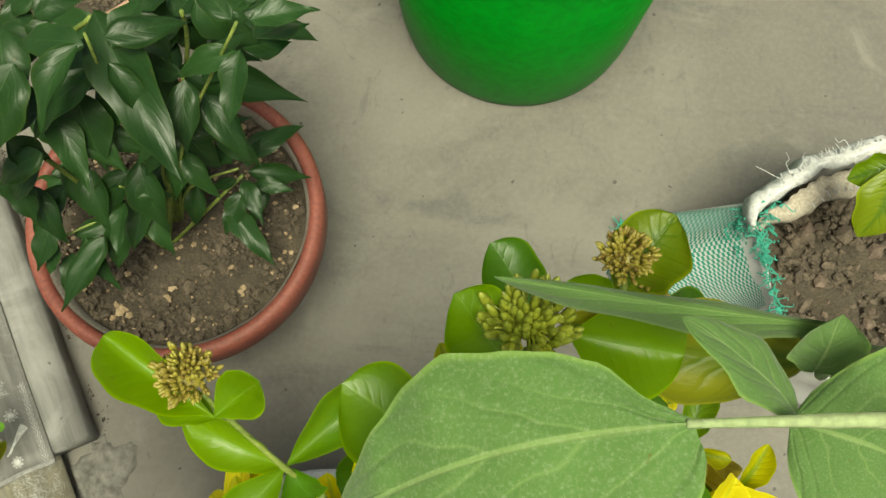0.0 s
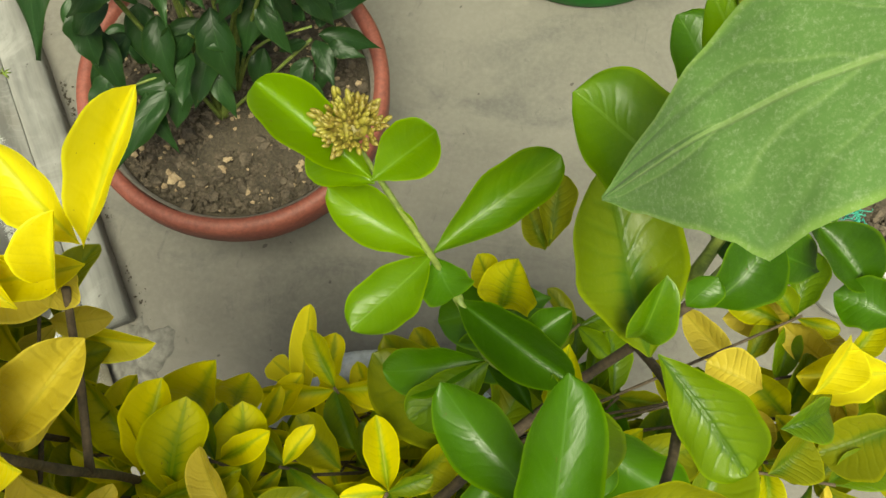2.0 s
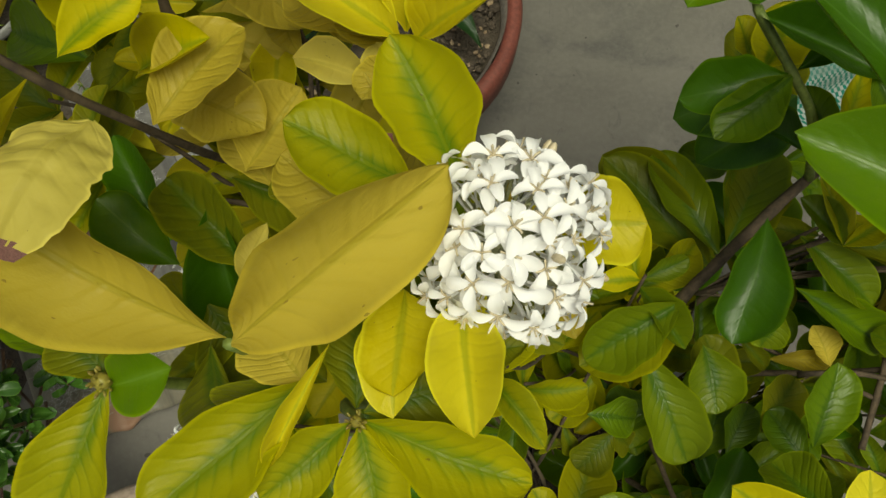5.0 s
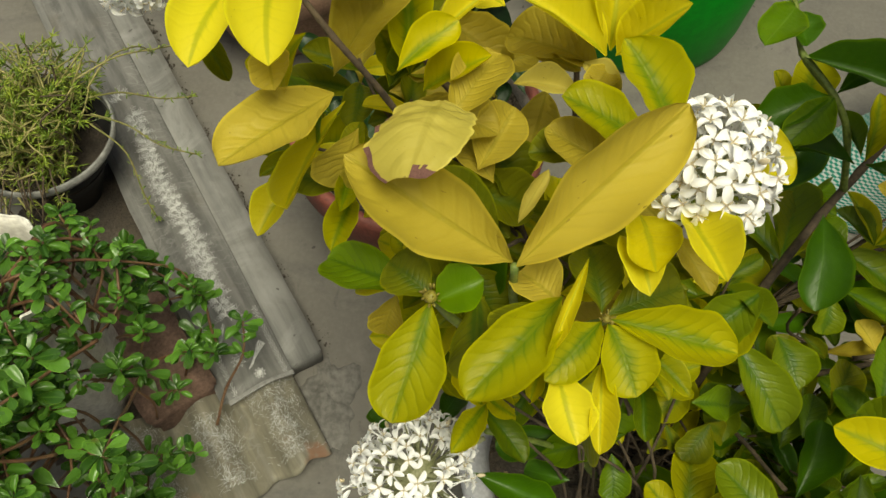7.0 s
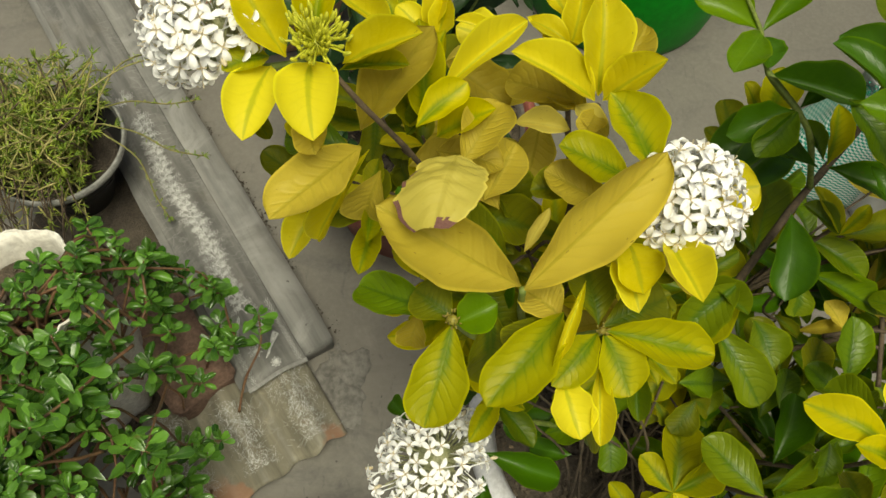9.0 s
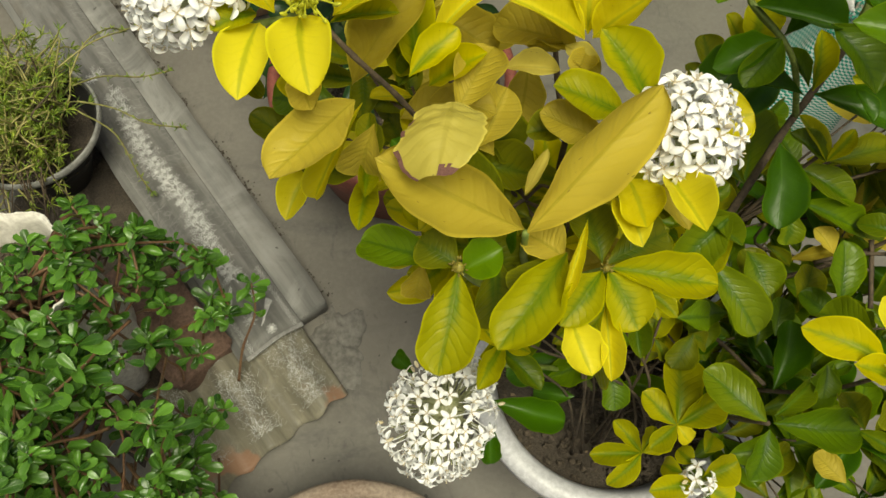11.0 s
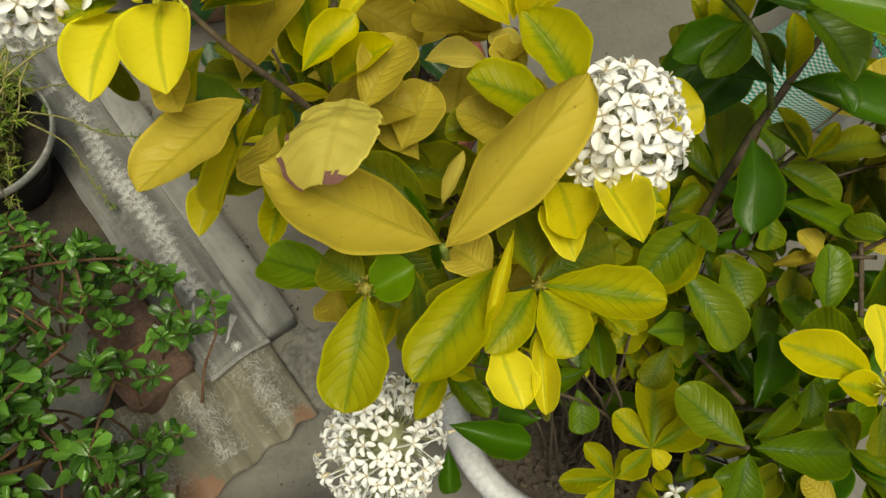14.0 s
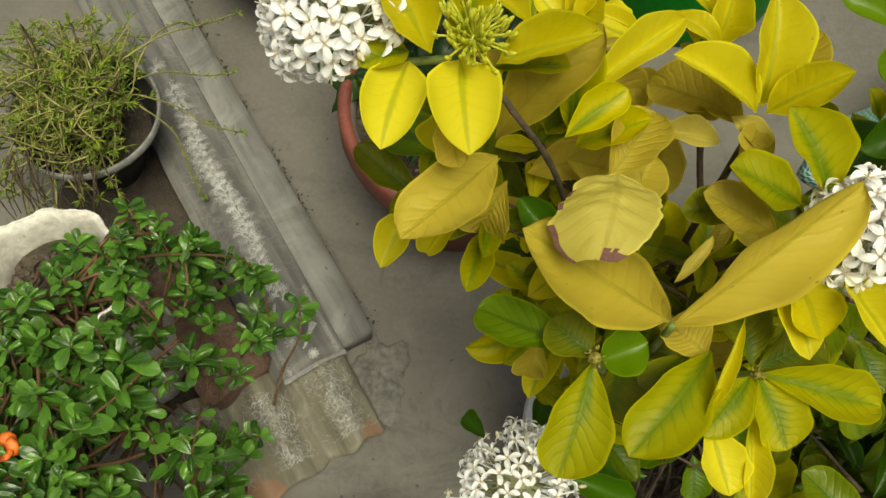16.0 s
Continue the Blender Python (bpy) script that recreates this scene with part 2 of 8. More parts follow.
SOIL = plain_material("dry_soil", (0.036, 0.028, 0.019), (0.092, 0.073, 0.050), 28, 0.95, 330, 0.9, 0.004, 0.3)
DARK_SOIL = plain_material("damp_soil", (0.040, 0.032, 0.024), (0.095, 0.076, 0.057), 30, 0.95, 330, 0.9, 0.004, 0.3)
CRUMB = plain_material("soil_crumb", (0.030, 0.023, 0.016), (0.13, 0.10, 0.07), 55, 0.9, 400, 0.6, 0.001)
PEBBLE = plain_material("pebble", (0.07, 0.048, 0.035), (0.16, 0.115, 0.085), 40, 0.8, 400, 0.4, 0.001)
CHIP = plain_material("leaf_litter", (0.20, 0.13, 0.07), (0.42, 0.32, 0.20), 50, 0.8, 300, 0.4, 0.001)
GREEN_PLASTIC = plain_material("green_plastic", (0.002, 0.160, 0.007), (0.003, 0.175, 0.009), 4, 0.45, 60, 0.02, 0.001)
GREEN_PLASTIC.node_tree.nodes["Principled BSDF"].inputs["Specular IOR Level"].default_value = 0.2
WHITE_PLASTIC = plain_material("white_plastic", (0.52, 0.52, 0.545), (0.58, 0.58, 0.60), 5, 0.4, 150, 0.012, 0.001, 0.0)
BLACK_PLASTIC = plain_material("black_plastic", (0.006, 0.006, 0.006), (0.013, 0.012, 0.011), 18, 0.7, 150, 0.2, 0.001)
GREY_RIM = plain_material("dusty_rim", (0.16, 0.16, 0.15), (0.30, 0.30, 0.28), 25, 0.6, 150, 0.2, 0.001)
BARK = plain_material("brown_bark", (0.045, 0.032, 0.020), (0.115, 0.082, 0.050), 60, 0.85, 300, 0.6, 0.001)
GREEN_STEM = plain_material("green_stem", (0.10, 0.15, 0.025), (0.22, 0.27, 0.06), 60, 0.55, 300, 0.3, 0.001)
RED_STEM = plain_material("red_stem", (0.085, 0.030, 0.018), (0.20, 0.12, 0.06), 50, 0.45, 300, 0.2, 0.001)
FUZZY_STEM = plain_material("downy_stem", (0.20, 0.26, 0.11), (0.30, 0.36, 0.18), 60, 0.8, 300, 0.3, 0.001)
PETAL = leaf_material("white_petal", (0.93, 0.92, 0.89), (0.95, 0.94, 0.92), (0.93, 0.91, 0.88), veins=3, vein=0.0, spread=0.1, rough=0.55, through=0.2, hue=0.02, bump=0.03, glow=(1.0, 1.0, 0.99), spots=0.0)
PALE_CORE = plain_material("pale_flower_tubes", (0.24, 0.27, 0.10), (0.46, 0.45, 0.28), 160, 0.6, 500, 0.3, 0.001)
CREAM = plain_material("cream_throat", (0.55, 0.45, 0.28), (0.68, 0.60, 0.42), 60, 0.5, 300, 0.1, 0.001)
BUD_GREEN = plain_material("green_bud", (0.42, 0.45, 0.03), (0.60, 0.59, 0.06), 120, 0.45, 400, 0.2, 0.0005)
BUD_OLIVE = plain_material("olive_bud", (0.12, 0.155, 0.012), (0.30, 0.33, 0.035), 120, 0.45, 400, 0.2, 0.0005)
BUD_BROWN = plain_material("brown_bud", (0.14, 0.085, 0.016), (0.29, 0.265, 0.04), 120, 0.5, 400, 0.2, 0.0005)
BURNT = plain_material("burnt_leaf", (0.10, 0.045, 0.03), (0.22, 0.10, 0.08), 60, 0.8, 300, 0.4, 0.001)
BRICK = plain_material("old_brick", (0.10, 0.060, 0.044), (0.27, 0.165, 0.12), 22, 0.9, 220, 0.6, 0.002, 0.3)
WHITE_PRINT = plain_material("white_print", (0.38, 0.38, 0.37), (0.62, 0.62, 0.60), 40, 0.5, 300, 0.1, 0.001)
SILK = plain_material("spider_silk", (0.26, 0.31, 0.27), (0.42, 0.46, 0.43), 60, 0.4, 300, 0.1, 0.001)
FLAP = plain_material("dusty_white_flap", (0.36, 0.36, 0.35), (0.56, 0.56, 0.55), 22, 0.7, 200, 0.5, 0.002, 0.25)
BAG = plain_material("white_bag", (0.66, 0.62, 0.55), (0.82, 0.79, 0.73), 14, 0.6, 120, 0.4, 0.002, 0.3)
CANVAS = plain_material("dirty_sack_hem", (0.26, 0.22, 0.165), (0.47, 0.42, 0.34), 16, 0.8, 300, 0.5, 0.002, 0.2)
ORANGE = plain_material("orange_petal", (0.75, 0.10, 0.02), (0.85, 0.25, 0.03), 60, 0.5, 300, 0.1, 0.001)
THREAD_GREEN = plain_material("green_thread", (0.02, 0.22, 0.15), (0.06, 0.38, 0.28), 60, 0.6, 300, 0.2, 0.001)


def woven_material():
    """Plastic sack weave: crossing tapes, some of them green, laid out on UV in metres."""
    m, t, b = nodes_of("woven_sack")
    uv = t.nodes.new("ShaderNodeUVMap")
    sep = t.nodes.new("ShaderNodeSeparateXYZ")
    t.links.new(uv.outputs["UV"], sep.inputs["Vector"])
    x, y = (sums(t, "MULTIPLY", s, 250.0) for s in (sep.outputs["X"], sep.outputs["Y"]))
    odd = sums(t, "MODULO", sums(t, "ADD", sums(t, "FLOOR", x), sums(t, "FLOOR", y)), 2.0)
    band = sums(t, "MULTIPLY", ramp(t, sep.outputs["X"], 0.462, 0.464), ramp(t, sep.outputs["X"], 0.585, 0.583))
    faded = sums(t, "MULTIPLY", ramp(t, sep.outputs["X"], 0.492, 0.489), 0.55)
    weave = mixed(t, odd, (0.60, 0.64, 0.62), (0.012, 0.27, 0.19))
    weave = mixed(t, faded, weave, (0.22, 0.42, 0.37))
    colour = mixed(t, band, (0.66, 0.66, 0.64), weave)
    colour = mixed(t, ramp(t, sums(t, "ADD", sep.outputs["Y"], sums(t, "MULTIPLY", noise_of(t, 30, 3, 0.6), 0.012)), 0.231, 0.235), colour, (0.60, 0.60, 0.59))
    dirt = ramp(t, noise_of(t, 26, 5, 0.6), 0.5, 0.8)
    colour = mixed(t, sums(t, "MULTIPLY", dirt, 0.35), colour, (0.33, 0.27, 0.20))
    t.links.new(colour, b.inputs["Base Color"])
    b.inputs["Roughness"].default_value = 0.5
    fx = sums(t, "PINGPONG", x, 0.5)
    fy = sums(t, "PINGPONG", y, 0.5)
    bumped(t, b, sums(t, "MULTIPLY", fx, fy), 0.6, 0.002)
    return m


def sheet_material(name, tint, lace):
    """Corrugated plastic: a half-clear grey body with pale feathery fibres bedded in it along the ridges."""
    m, t, b = nodes_of(name)
    uv = t.nodes.new("ShaderNodeUVMap")
    sep = t.nodes.new("ShaderNodeSeparateXYZ")
    t.links.new(uv.outputs["UV"], sep.inputs["Vector"])
    vor = add(t, "ShaderNodeTexVoronoi", Scale=34.0 if lace else 55.0, Randomness=1.0)
    vor.feature = "DISTANCE_TO_EDGE"
    mp = t.nodes.new("ShaderNodeMapping")
    mp.inputs["Scale"].default_value = (1.0, 2.6, 1.0) if lace else (1.0, 1.0, 1.0)
    warp = t.nodes.new("ShaderNodeVectorMath")
    warp.operation = "ADD"
    bendy = add(t, "ShaderNodeTexNoise", Scale=40.0, Detail=2.0)
    t.links.new(uv.outputs["UV"], bendy.inputs["Vector"])
    scaled = t.nodes.new("ShaderNodeVectorMath")
    scaled.operation = "SCALE"
    scaled.inputs["Scale"].default_value = 0.03
    t.links.new(bendy.outputs["Color"], scaled.inputs[0])
    t.links.new(uv.outputs["UV"], warp.inputs[0])
    t.links.new(scaled.outputs[0], warp.inputs[1])
    t.links.new(warp.outputs[0], mp.inputs["Vector"])
    t.links.new(mp.outputs["Vector"], vor.inputs["Vector"])
    lines = ramp(t, vor.outputs["Distance"], 0.07, 0.02)
    wave = sums(t, "SINE", sums(t, "MULTIPLY", sep.outputs["X"], 2 * math.pi / 0.073))
    on_ridge = ramp(t, wave, -0.1, 0.7)
    patch = ramp(t, noise_of(t, 14, 4, 0.6), 0.35, 0.6)
    fibre = sums(t, "MULTIPLY", lines, sums(t, "MULTIPLY", on_ridge, patch))
    long = ramp(t, noise_of(t, 15, 5, 0.62, stretch=(3.0, 0.35, 1.0)), 0.36, 0.66)
    colour = mixed(t, long, tuple(c * 0.62 for c in tint), tuple(c * 1.18 for c in tint))
    film = ramp(t, noise_of(t, 24, 6, 0.66, warp=0.8), 0.50, 0.72)
    colour = mixed(t, sums(t, "MULTIPLY", film, 0.35), colour, tuple(min(1.0, c * 1.9) for c in tint))
    grime = ramp(t, noise_of(t, 9, 5, 0.65), 0.50, 0.75)
    colour = mixed(t, sums(t, "MULTIPLY", grime, 0.45), colour, (0.115, 0.095, 0.070))
    colour = mixed(t, sums(t, "MULTIPLY", fibre, 0.10), colour, (0.60, 0.60, 0.58))
    if not lace:
        rust = sums(t, "MULTIPLY", ramp(t, noise_of(t, 13, 3, 0.5), 0.52, 0.58), ramp(t, sep.outputs["Y"], 1.055, 1.02))
        colour = mixed(t, sums(t, "MULTIPLY", rust, 0.75), colour, (0.36, 0.19, 0.115))
    t.links.new(colour, b.inputs["Base Color"])
    b.inputs["Roughness"].default_value = 0.5
    b.inputs["Specular IOR Level"].default_value = 0.45
    bumped(t, b, noise_of(t, 120, 4, 0.6), 0.2, 0.001)
    return m


SACK = woven_material()
SHEET = sheet_material("lace_patterned_sheet", (0.165, 0.161, 0.151), True)
FIBRE_SHEET = sheet_material("fibre_sheet", (0.225, 0.207, 0.155), False)
FLANGE = plain_material("pale_flange", (0.20, 0.195, 0.185), (0.28, 0.275, 0.26), 30, 0.4, 200, 0.15, 0.001)


# ---- builders ----
def mesh_from(name, verts, faces, uvs=None, smooth=True):
    me = bpy.data.meshes.new(name)
    me.from_pydata([tuple(v) for v in verts], [], faces)
    if uvs is not None:
        layer = me.uv_layers.new(name="UVMap")
        for loop in me.loops:
            layer.data[loop.index].uv = uvs[loop.vertex_index]
    if smooth:
        me.shade_smooth()
    me.update()
    return me


def thing(name, label, category, at=(0, 0, 0), group="", kind=""):
    """An Empty at a thing's base, to carry its parts."""
    return tagged(put(new(name), Matrix.Translation(at)), label, category, group, kind)


def put(ob, m):
    ob.matrix_world = m
    return ob


def part(name, me, material, parent=None, label="", m=None):
    """Links a mesh as one object under a thing or part; m is its pose in the world."""
    if isinstance(me, bmesh.types.BMesh):
        bm, me = me, bpy.data.meshes.new(name)
        bm.to_mesh(me)
        bm.free()
        me.shade_smooth()
    ob = new(name, me)
    if not me.materials:
        me.materials.append(None)
    ob.material_slots[0].link = "OBJECT"
    ob.material_slots[0].material = material
    ob.matrix_basis = m if m is not None else Matrix()
    if parent is not None:
        ob.parent = parent
        ob.matrix_parent_inverse = whole(parent).inverted()
    return tagged(ob, label)


def whole(ob):
    """The pose of an object in the world, from its chain of parents."""
    m = ob.matrix_basis.copy()
    return m if ob.parent is None else whole(ob.parent) @ ob.matrix_parent_inverse @ m


def lathe(profile, segments=64, wobble=0.0, seed=0):
    """A turned mesh round z from (radius, height) pairs; closed where the radius is 0."""
    verts, faces = [], []
    for r, z in profile:
        for k in range(segments):
            a = 2 * math.pi * k / segments
            d = 1 + wobble * noise.noise((math.cos(a) * 2 + seed, math.sin(a) * 2, z * 8))
            verts.append((r * d * math.cos(a), r * d * math.sin(a), z))
    for j in range(len(profile) - 1):
        for k in range(segments):
            n = (k + 1) % segments
            faces.append((j * segments + k, j * segments + n, (j + 1) * segments + n, (j + 1) * segments + k))
    return mesh_from("turned", verts, faces)


def tube(points, r0, r1, sides=7, knots=0.0):
    """A tapered stem along a smooth line through points; knots swells it at intervals."""
    pts = [Vector(p) for p in points]
    fine = []
    for i in range(len(pts) - 1):
        a, b, c, d = pts[max(i - 1, 0)], pts[i], pts[i + 1], pts[min(i + 2, len(pts) - 1)]
        for k in range(5):
            s = k / 5
            fine.append(0.5 * (2 * b + (c - a) * s + (2 * a - 5 * b + 4 * c - d) * s * s + (3 * b - a - 3 * c + d) * s ** 3))
    fine.append(pts[-1])
    verts, faces = [], []
    side = Vector((0.3, 0.9, 0.2))
    for i, p in enumerate(fine):
        way = (fine[min(i + 1, len(fine) - 1)] - fine[max(i - 1, 0)]).normalized()
        x = way.cross(side).normalized()
        y = way.cross(x)
        r = r0 + (r1 - r0) * i / (len(fine) - 1)
        r *= 1 + knots * (1.0 if i % 5 == 0 else 0.0)
        for k in range(sides):
            a = 2 * math.pi * k / sides
            verts.append(p + r * (math.cos(a) * x + math.sin(a) * y))
    for i in range(len(fine) - 1):
        for k in range(sides):
            n = (k + 1) % sides
            faces.append((i * sides + k, i * sides + n, (i + 1) * sides + n, (i + 1) * sides + k))
    faces.append(tuple(range(sides))[::-1])
    faces.append(tuple(range((len(fine) - 1) * sides, len(fine) * sides)))
    return verts, faces


def joined(pieces, name="joined", smooth=True):
    """One mesh out of several (verts, faces) pieces."""
    verts, faces = [], []
    for v, f in pieces:
        n = len(verts)
        verts += v
        faces += [tuple(i + n for i in q) for q in f]
    return mesh_from(name, verts, faces, smooth=smooth)


def leaf_mesh(profile, arch, fold, wave, twist=0.0, nu=20, nv=8, seed=0, stalk=0.06):
    """A blade one unit long (along y) and one wide at its widest (along x), face up. profile(u) gives the half width, arch drops the tip,
    fold lifts the halves, wave ripples the edge."""
    verts, faces, uvs = [], [], []
    curl = 0.45 * math.sin(seed * 2.7 + 0.5)
    for i in range(nu + 1):
        u = i / nu
        u = u + 0.10 * math.sin(math.pi * u) * (0.4 + u)
        w = profile(u) * (1 + 0.13 * noise.noise((u * 4.5, seed * 3.7, 0))) if 0 < i < nu else 0.012
        for j in range(nv + 1):
            s = 2 * j / nv - 1
            x = s * w * (1 + 0.13 * noise.noise((u * 4.5, seed * 2.3, 7 if s > 0 else 2)))
            lift = curl * abs(s) ** 5 * w + fold * abs(s) ** 1.4 * w * 2 + wave * abs(s) ** 2 * math.sin(u * 13 + seed * 2.1 + (2.2 if s > 0 else 0)) * 0.5
            z = -arch * (u - 0.25) ** 2 * 1.2 + arch * 0.075 + lift * 0.5 + twist * s * w * (u - 0.3)
            x += 0.05 * math.sin(u * 3 + seed) * u
            verts.append((x, u, z + 0.02 * noise.noise((x * 3 + seed, u * 3, seed))))
            uvs.append((u, 0.5 + 0.5 * s))
    for i in range(nu):
        for j in range(nv):
            a = i * (nv + 1) + j
            faces.append((a, a + 1, a + nv + 2, a + nv + 1))
    return mesh_from("leaf", verts, faces, uvs)


def oval(u):
    """Ixora blade: widest past the middle, blunt tip."""
    s = (u / 0.60) if u < 0.60 else (u - 0.60) / 0.40
    return 0.5 * (math.sin(0.5 * math.pi * s) ** 1.12 if u < 0.60 else (1 - s ** 2.3) ** 0.52)


def blunt(u):
    """Ixora blade with a broad rounded tip."""
    s = (u / 0.62) if u < 0.62 else (u - 0.62) / 0.38
    return 0.5 * (math.sin(0.5 * math.pi * s) ** 1.08 if u < 0.62 else (1 - s ** 2.4) ** 0.52)


def pointed(u):
    return 0.5 * math.sin(math.pi * u ** 0.68) ** 1.08 * (1 - 0.25 * u ** 2)


def lobed(u):
    return 0.5 * math.sin(math.pi * u ** 0.98) ** 0.72 * (1 + 0.09 * math.sin(u * 15.5 + 0.6))


def spoon(u):
    return 0.04 + 0.46 * (math.sin(0.5 * math.pi * u / 0.68) ** 1.6 if u < 0.68 else max(0.0, 1 - ((u - 0.68) / 0.34) ** 2.4) ** 0.5)


OVALS = [leaf_mesh(oval if i in (0, 2) else blunt, a, f, w, tw, seed=i) for i, (a, f, w, tw) in enumerate(
    [(0.30, 0.55, 0.06, 0.2), (0.48, 0.50, 0.10, 0.3), (0.20, 0.85, 0.07, -0.4), (0.42, 0.36, 0.13, 0.5), (0.75, 0.75, 0.08, -0.2), (0.24, 0.22, 0.08, -0.4)])]
CUPS = [leaf_mesh(blunt, a, f, w, tw, nu=22, nv=10, seed=i + 80) for i, (a, f, w, tw) in enumerate([(0.10, 0.75, 0.06, 0.2), (0.50, 0.95, 0.08, -0.3), (0.45, 0.28, 0.05, 0.1), (0.25, 1.15, 0.10, 0.4)])]
OLD = [leaf_mesh(blunt, 0.26, 0.30, 0.10, -0.3, nu=26, nv=12, seed=5), leaf_mesh(blunt, 0.20, 0.34, 0.11, -0.4, nu=26, nv=12, seed=5)]
SPOONY = [leaf_mesh(blunt, -0.6, 0.55, 0.03, seed=11), leaf_mesh(blunt, 0.9, 0.45, 0.03, seed=12)]
POINTS = [leaf_mesh(pointed, a, f, w, tw, nu=26, nv=10, seed=i + 20) for i, (a, f, w, tw) in enumerate(
    [(0.40, 0.10, 0.14, 0.1), (0.70, 0.16, 0.13, -0.2), (0.25, 0.22, 0.16, 0.2), (0.55, 0.04, 0.18, 0.0), (0.85, -0.08, 0.14, 0.3)])]
LOBES = [leaf_mesh(lobed, a, 0.18, 0.06, nu=18, nv=8, seed=i + 40) for i, a in enumerate((0.15, 0.45))]
SPOONS = [leaf_mesh(spoon, a, f, 0.0, nu=8, nv=4, seed=i + 60) for i, (a, f) in enumerate([(0.2, 0.25), (0.5, 0.3), (-0.2, 0.4)])]


def leaf(parent, base, tip, width, material, shape=None, roll=0.0, up=(0, -0.25, 1), meshes=None):
    """One leaf from its stalk's foot to its tip, face towards up and then rolled about its length."""
    base, tip = Vector(base), Vector(tip)
    way = (tip - base).normalized()
    face = Vector(up)
    face = (face - face.dot(way) * way).normalized()
    across = way.cross(face)
    m = Matrix((across, way, face)).transposed().to_4x4()
    long = (tip - base).length
    pool = meshes or OVALS
    me = pool[(shape if shape is not None else int(abs(base.x * 7919 + tip.y * 3571 + tip.x * 1237) * 10)) % len(pool)]
    m = Matrix.Translation(base) @ m @ pose(0, 0, 0, 0, roll, 0) @ Matrix.Diagonal((width, long, (width + long) / 2, 1))
    return part("leaf", me, material, parent, m=m)


def eased(u, knots):
    """A smooth curve through (u, value) knots."""
    for (a, p), (b, q) in zip(knots, knots[1:]):
        if u <= b:
            f = (u - a) / (b - a)
            return p + (q - p) * (0.5 * f + 0.5 * f * f * (3 - 2 * f))
    return knots[-1][1]


def sinuate_leaf(parent, base, tip, far_side, near_side, droop, material, lean=0.006):
    """A broad leaf with a wavy lobed edge, unlike on its two sides, whose tip bends down. Sides and droop are (u, metres)."""
    base, tip = Vector(base), Vector(tip)
    flat = Vector((tip.x - base.x, tip.y - base.y, 0))
    way = flat.normalized()
    verts, faces, uvs = [], [], []
    nu, nv, size = 40, 20, flat.length
    for i in range(nu + 1):
        u = i / nu
        for j in range(nv + 1):
            q = 2 * j / nv - 1
            half = max(0.0006, eased(u, far_side if q > 0 else near_side))
            x = q * half + lean * math.sin(math.pi * u)
            ribs = 0.0011 * math.sin(u * 21 - abs(q) * 6.5) * min(1.0, abs(q) * 3) * (1 - 0.6 * abs(q))
            z = eased(u, droop) - base.z - 0.10 * abs(q) ** 1.6 * half + ribs + 0.0016 * noise.noise((x * 60, u * 5, 3))
            verts.append((x / size, u * flat.length / size, z / size))
            uvs.append((u, 0.5 + 0.5 * q))
    for i in range(nu):
        for j in range(nv):
            a = i * (nv + 1) + j
            faces.append((a, a + 1, a + nv + 2, a + nv + 1))
    turn = Matrix((way.cross(Vector((0, 0, 1))), way, Vector((0, 0, 1)))).transposed().to_4x4()
    return part("leaf", mesh_from("leaf", verts, faces, uvs), material, parent, m=Matrix.Translation(base) @ turn @ Matrix.Scale(size, 4))


def crumpled_leaf(parent, base, tip, width):
    """An old pale leaf, bent down along its length, puckered between the veins, with a burnt brown rim along one side and at the tip."""
    verts, faces, uvs, burnt = [], [], [], []
    nu, nv = 34, 22
    for i in range(nu + 1):
        u = i / nu
        w = 0.5 * (1 - 0.62 * ((u - 0.55) / 0.45) ** 3) if u > 0.55 else max(0.03, 0.5 * math.sin(0.5 * math.pi * u / 0.55) ** 0.6)
        for j in range(nv + 1):
            s = 2 * j / nv - 1
            nick = 1 + (0.30 * noise.noise((u * 3.5, 3 if s > 0 else 8, 1)) + 0.14 * noise.noise((u * 11, 6 if s > 0 else 2, 1))) * abs(s) ** 2 - (0.25 if s < 0 else 0.0) * u
            x = s * w * nick
            pleat = 0.015 * math.sin(u * 38 - abs(s) * 5) * abs(s) ** 0.7 * (1 - abs(s) ** 4)
            roll = -0.34 * max(0.0, s) ** 2 * (0.5 + u) + 0.16 * max(0.0, -s) ** 2 - 0.10 * max(0.0, -s - 0.5) ** 1.5
            z = 0.16 * math.sin(math.pi * u * 0.9) - 0.42 * max(0.0, u - 0.55) ** 1.5 + pleat + roll * w * 1.6 + 0.05 * noise.noise((x * 4, u * 4, 2)) + 0.018 * noise.noise((x * 13, u * 13, 5))
            verts.append((x, u, z))
            uvs.append((u, 0.5 + 0.5 * s))
    for i in range(nu):
        for j in range(nv):
            a = i * (nv + 1) + j
            s, u = 2 * (j + 0.5) / nv - 1, (i + 0.5) / nu
            edge = 0.97 + 0.10 * noise.noise((u * 7, 5, 0)) - 0.12 * max(0.0, u - 0.6)
            if s > edge and u > 0.30 or u > 0.93 + 0.06 * noise.noise((s * 3, 1, 4)) and s < 0.0:
                burnt.append(len(faces))
            faces.append((a, a + 1, a + nv + 2, a + nv + 1))
    me = mesh_from("leaf", verts, faces, uvs)
    me.materials.append(None)
    me.materials.append(BURNT)
    for i in burnt:
        me.polygons[i].material_index = 1
    ob = leaf(parent, base, tip, width, PALE, shape=0, meshes=[me])
    return tagged(ob, "crumpled pale old leaf with a burnt brown edge")


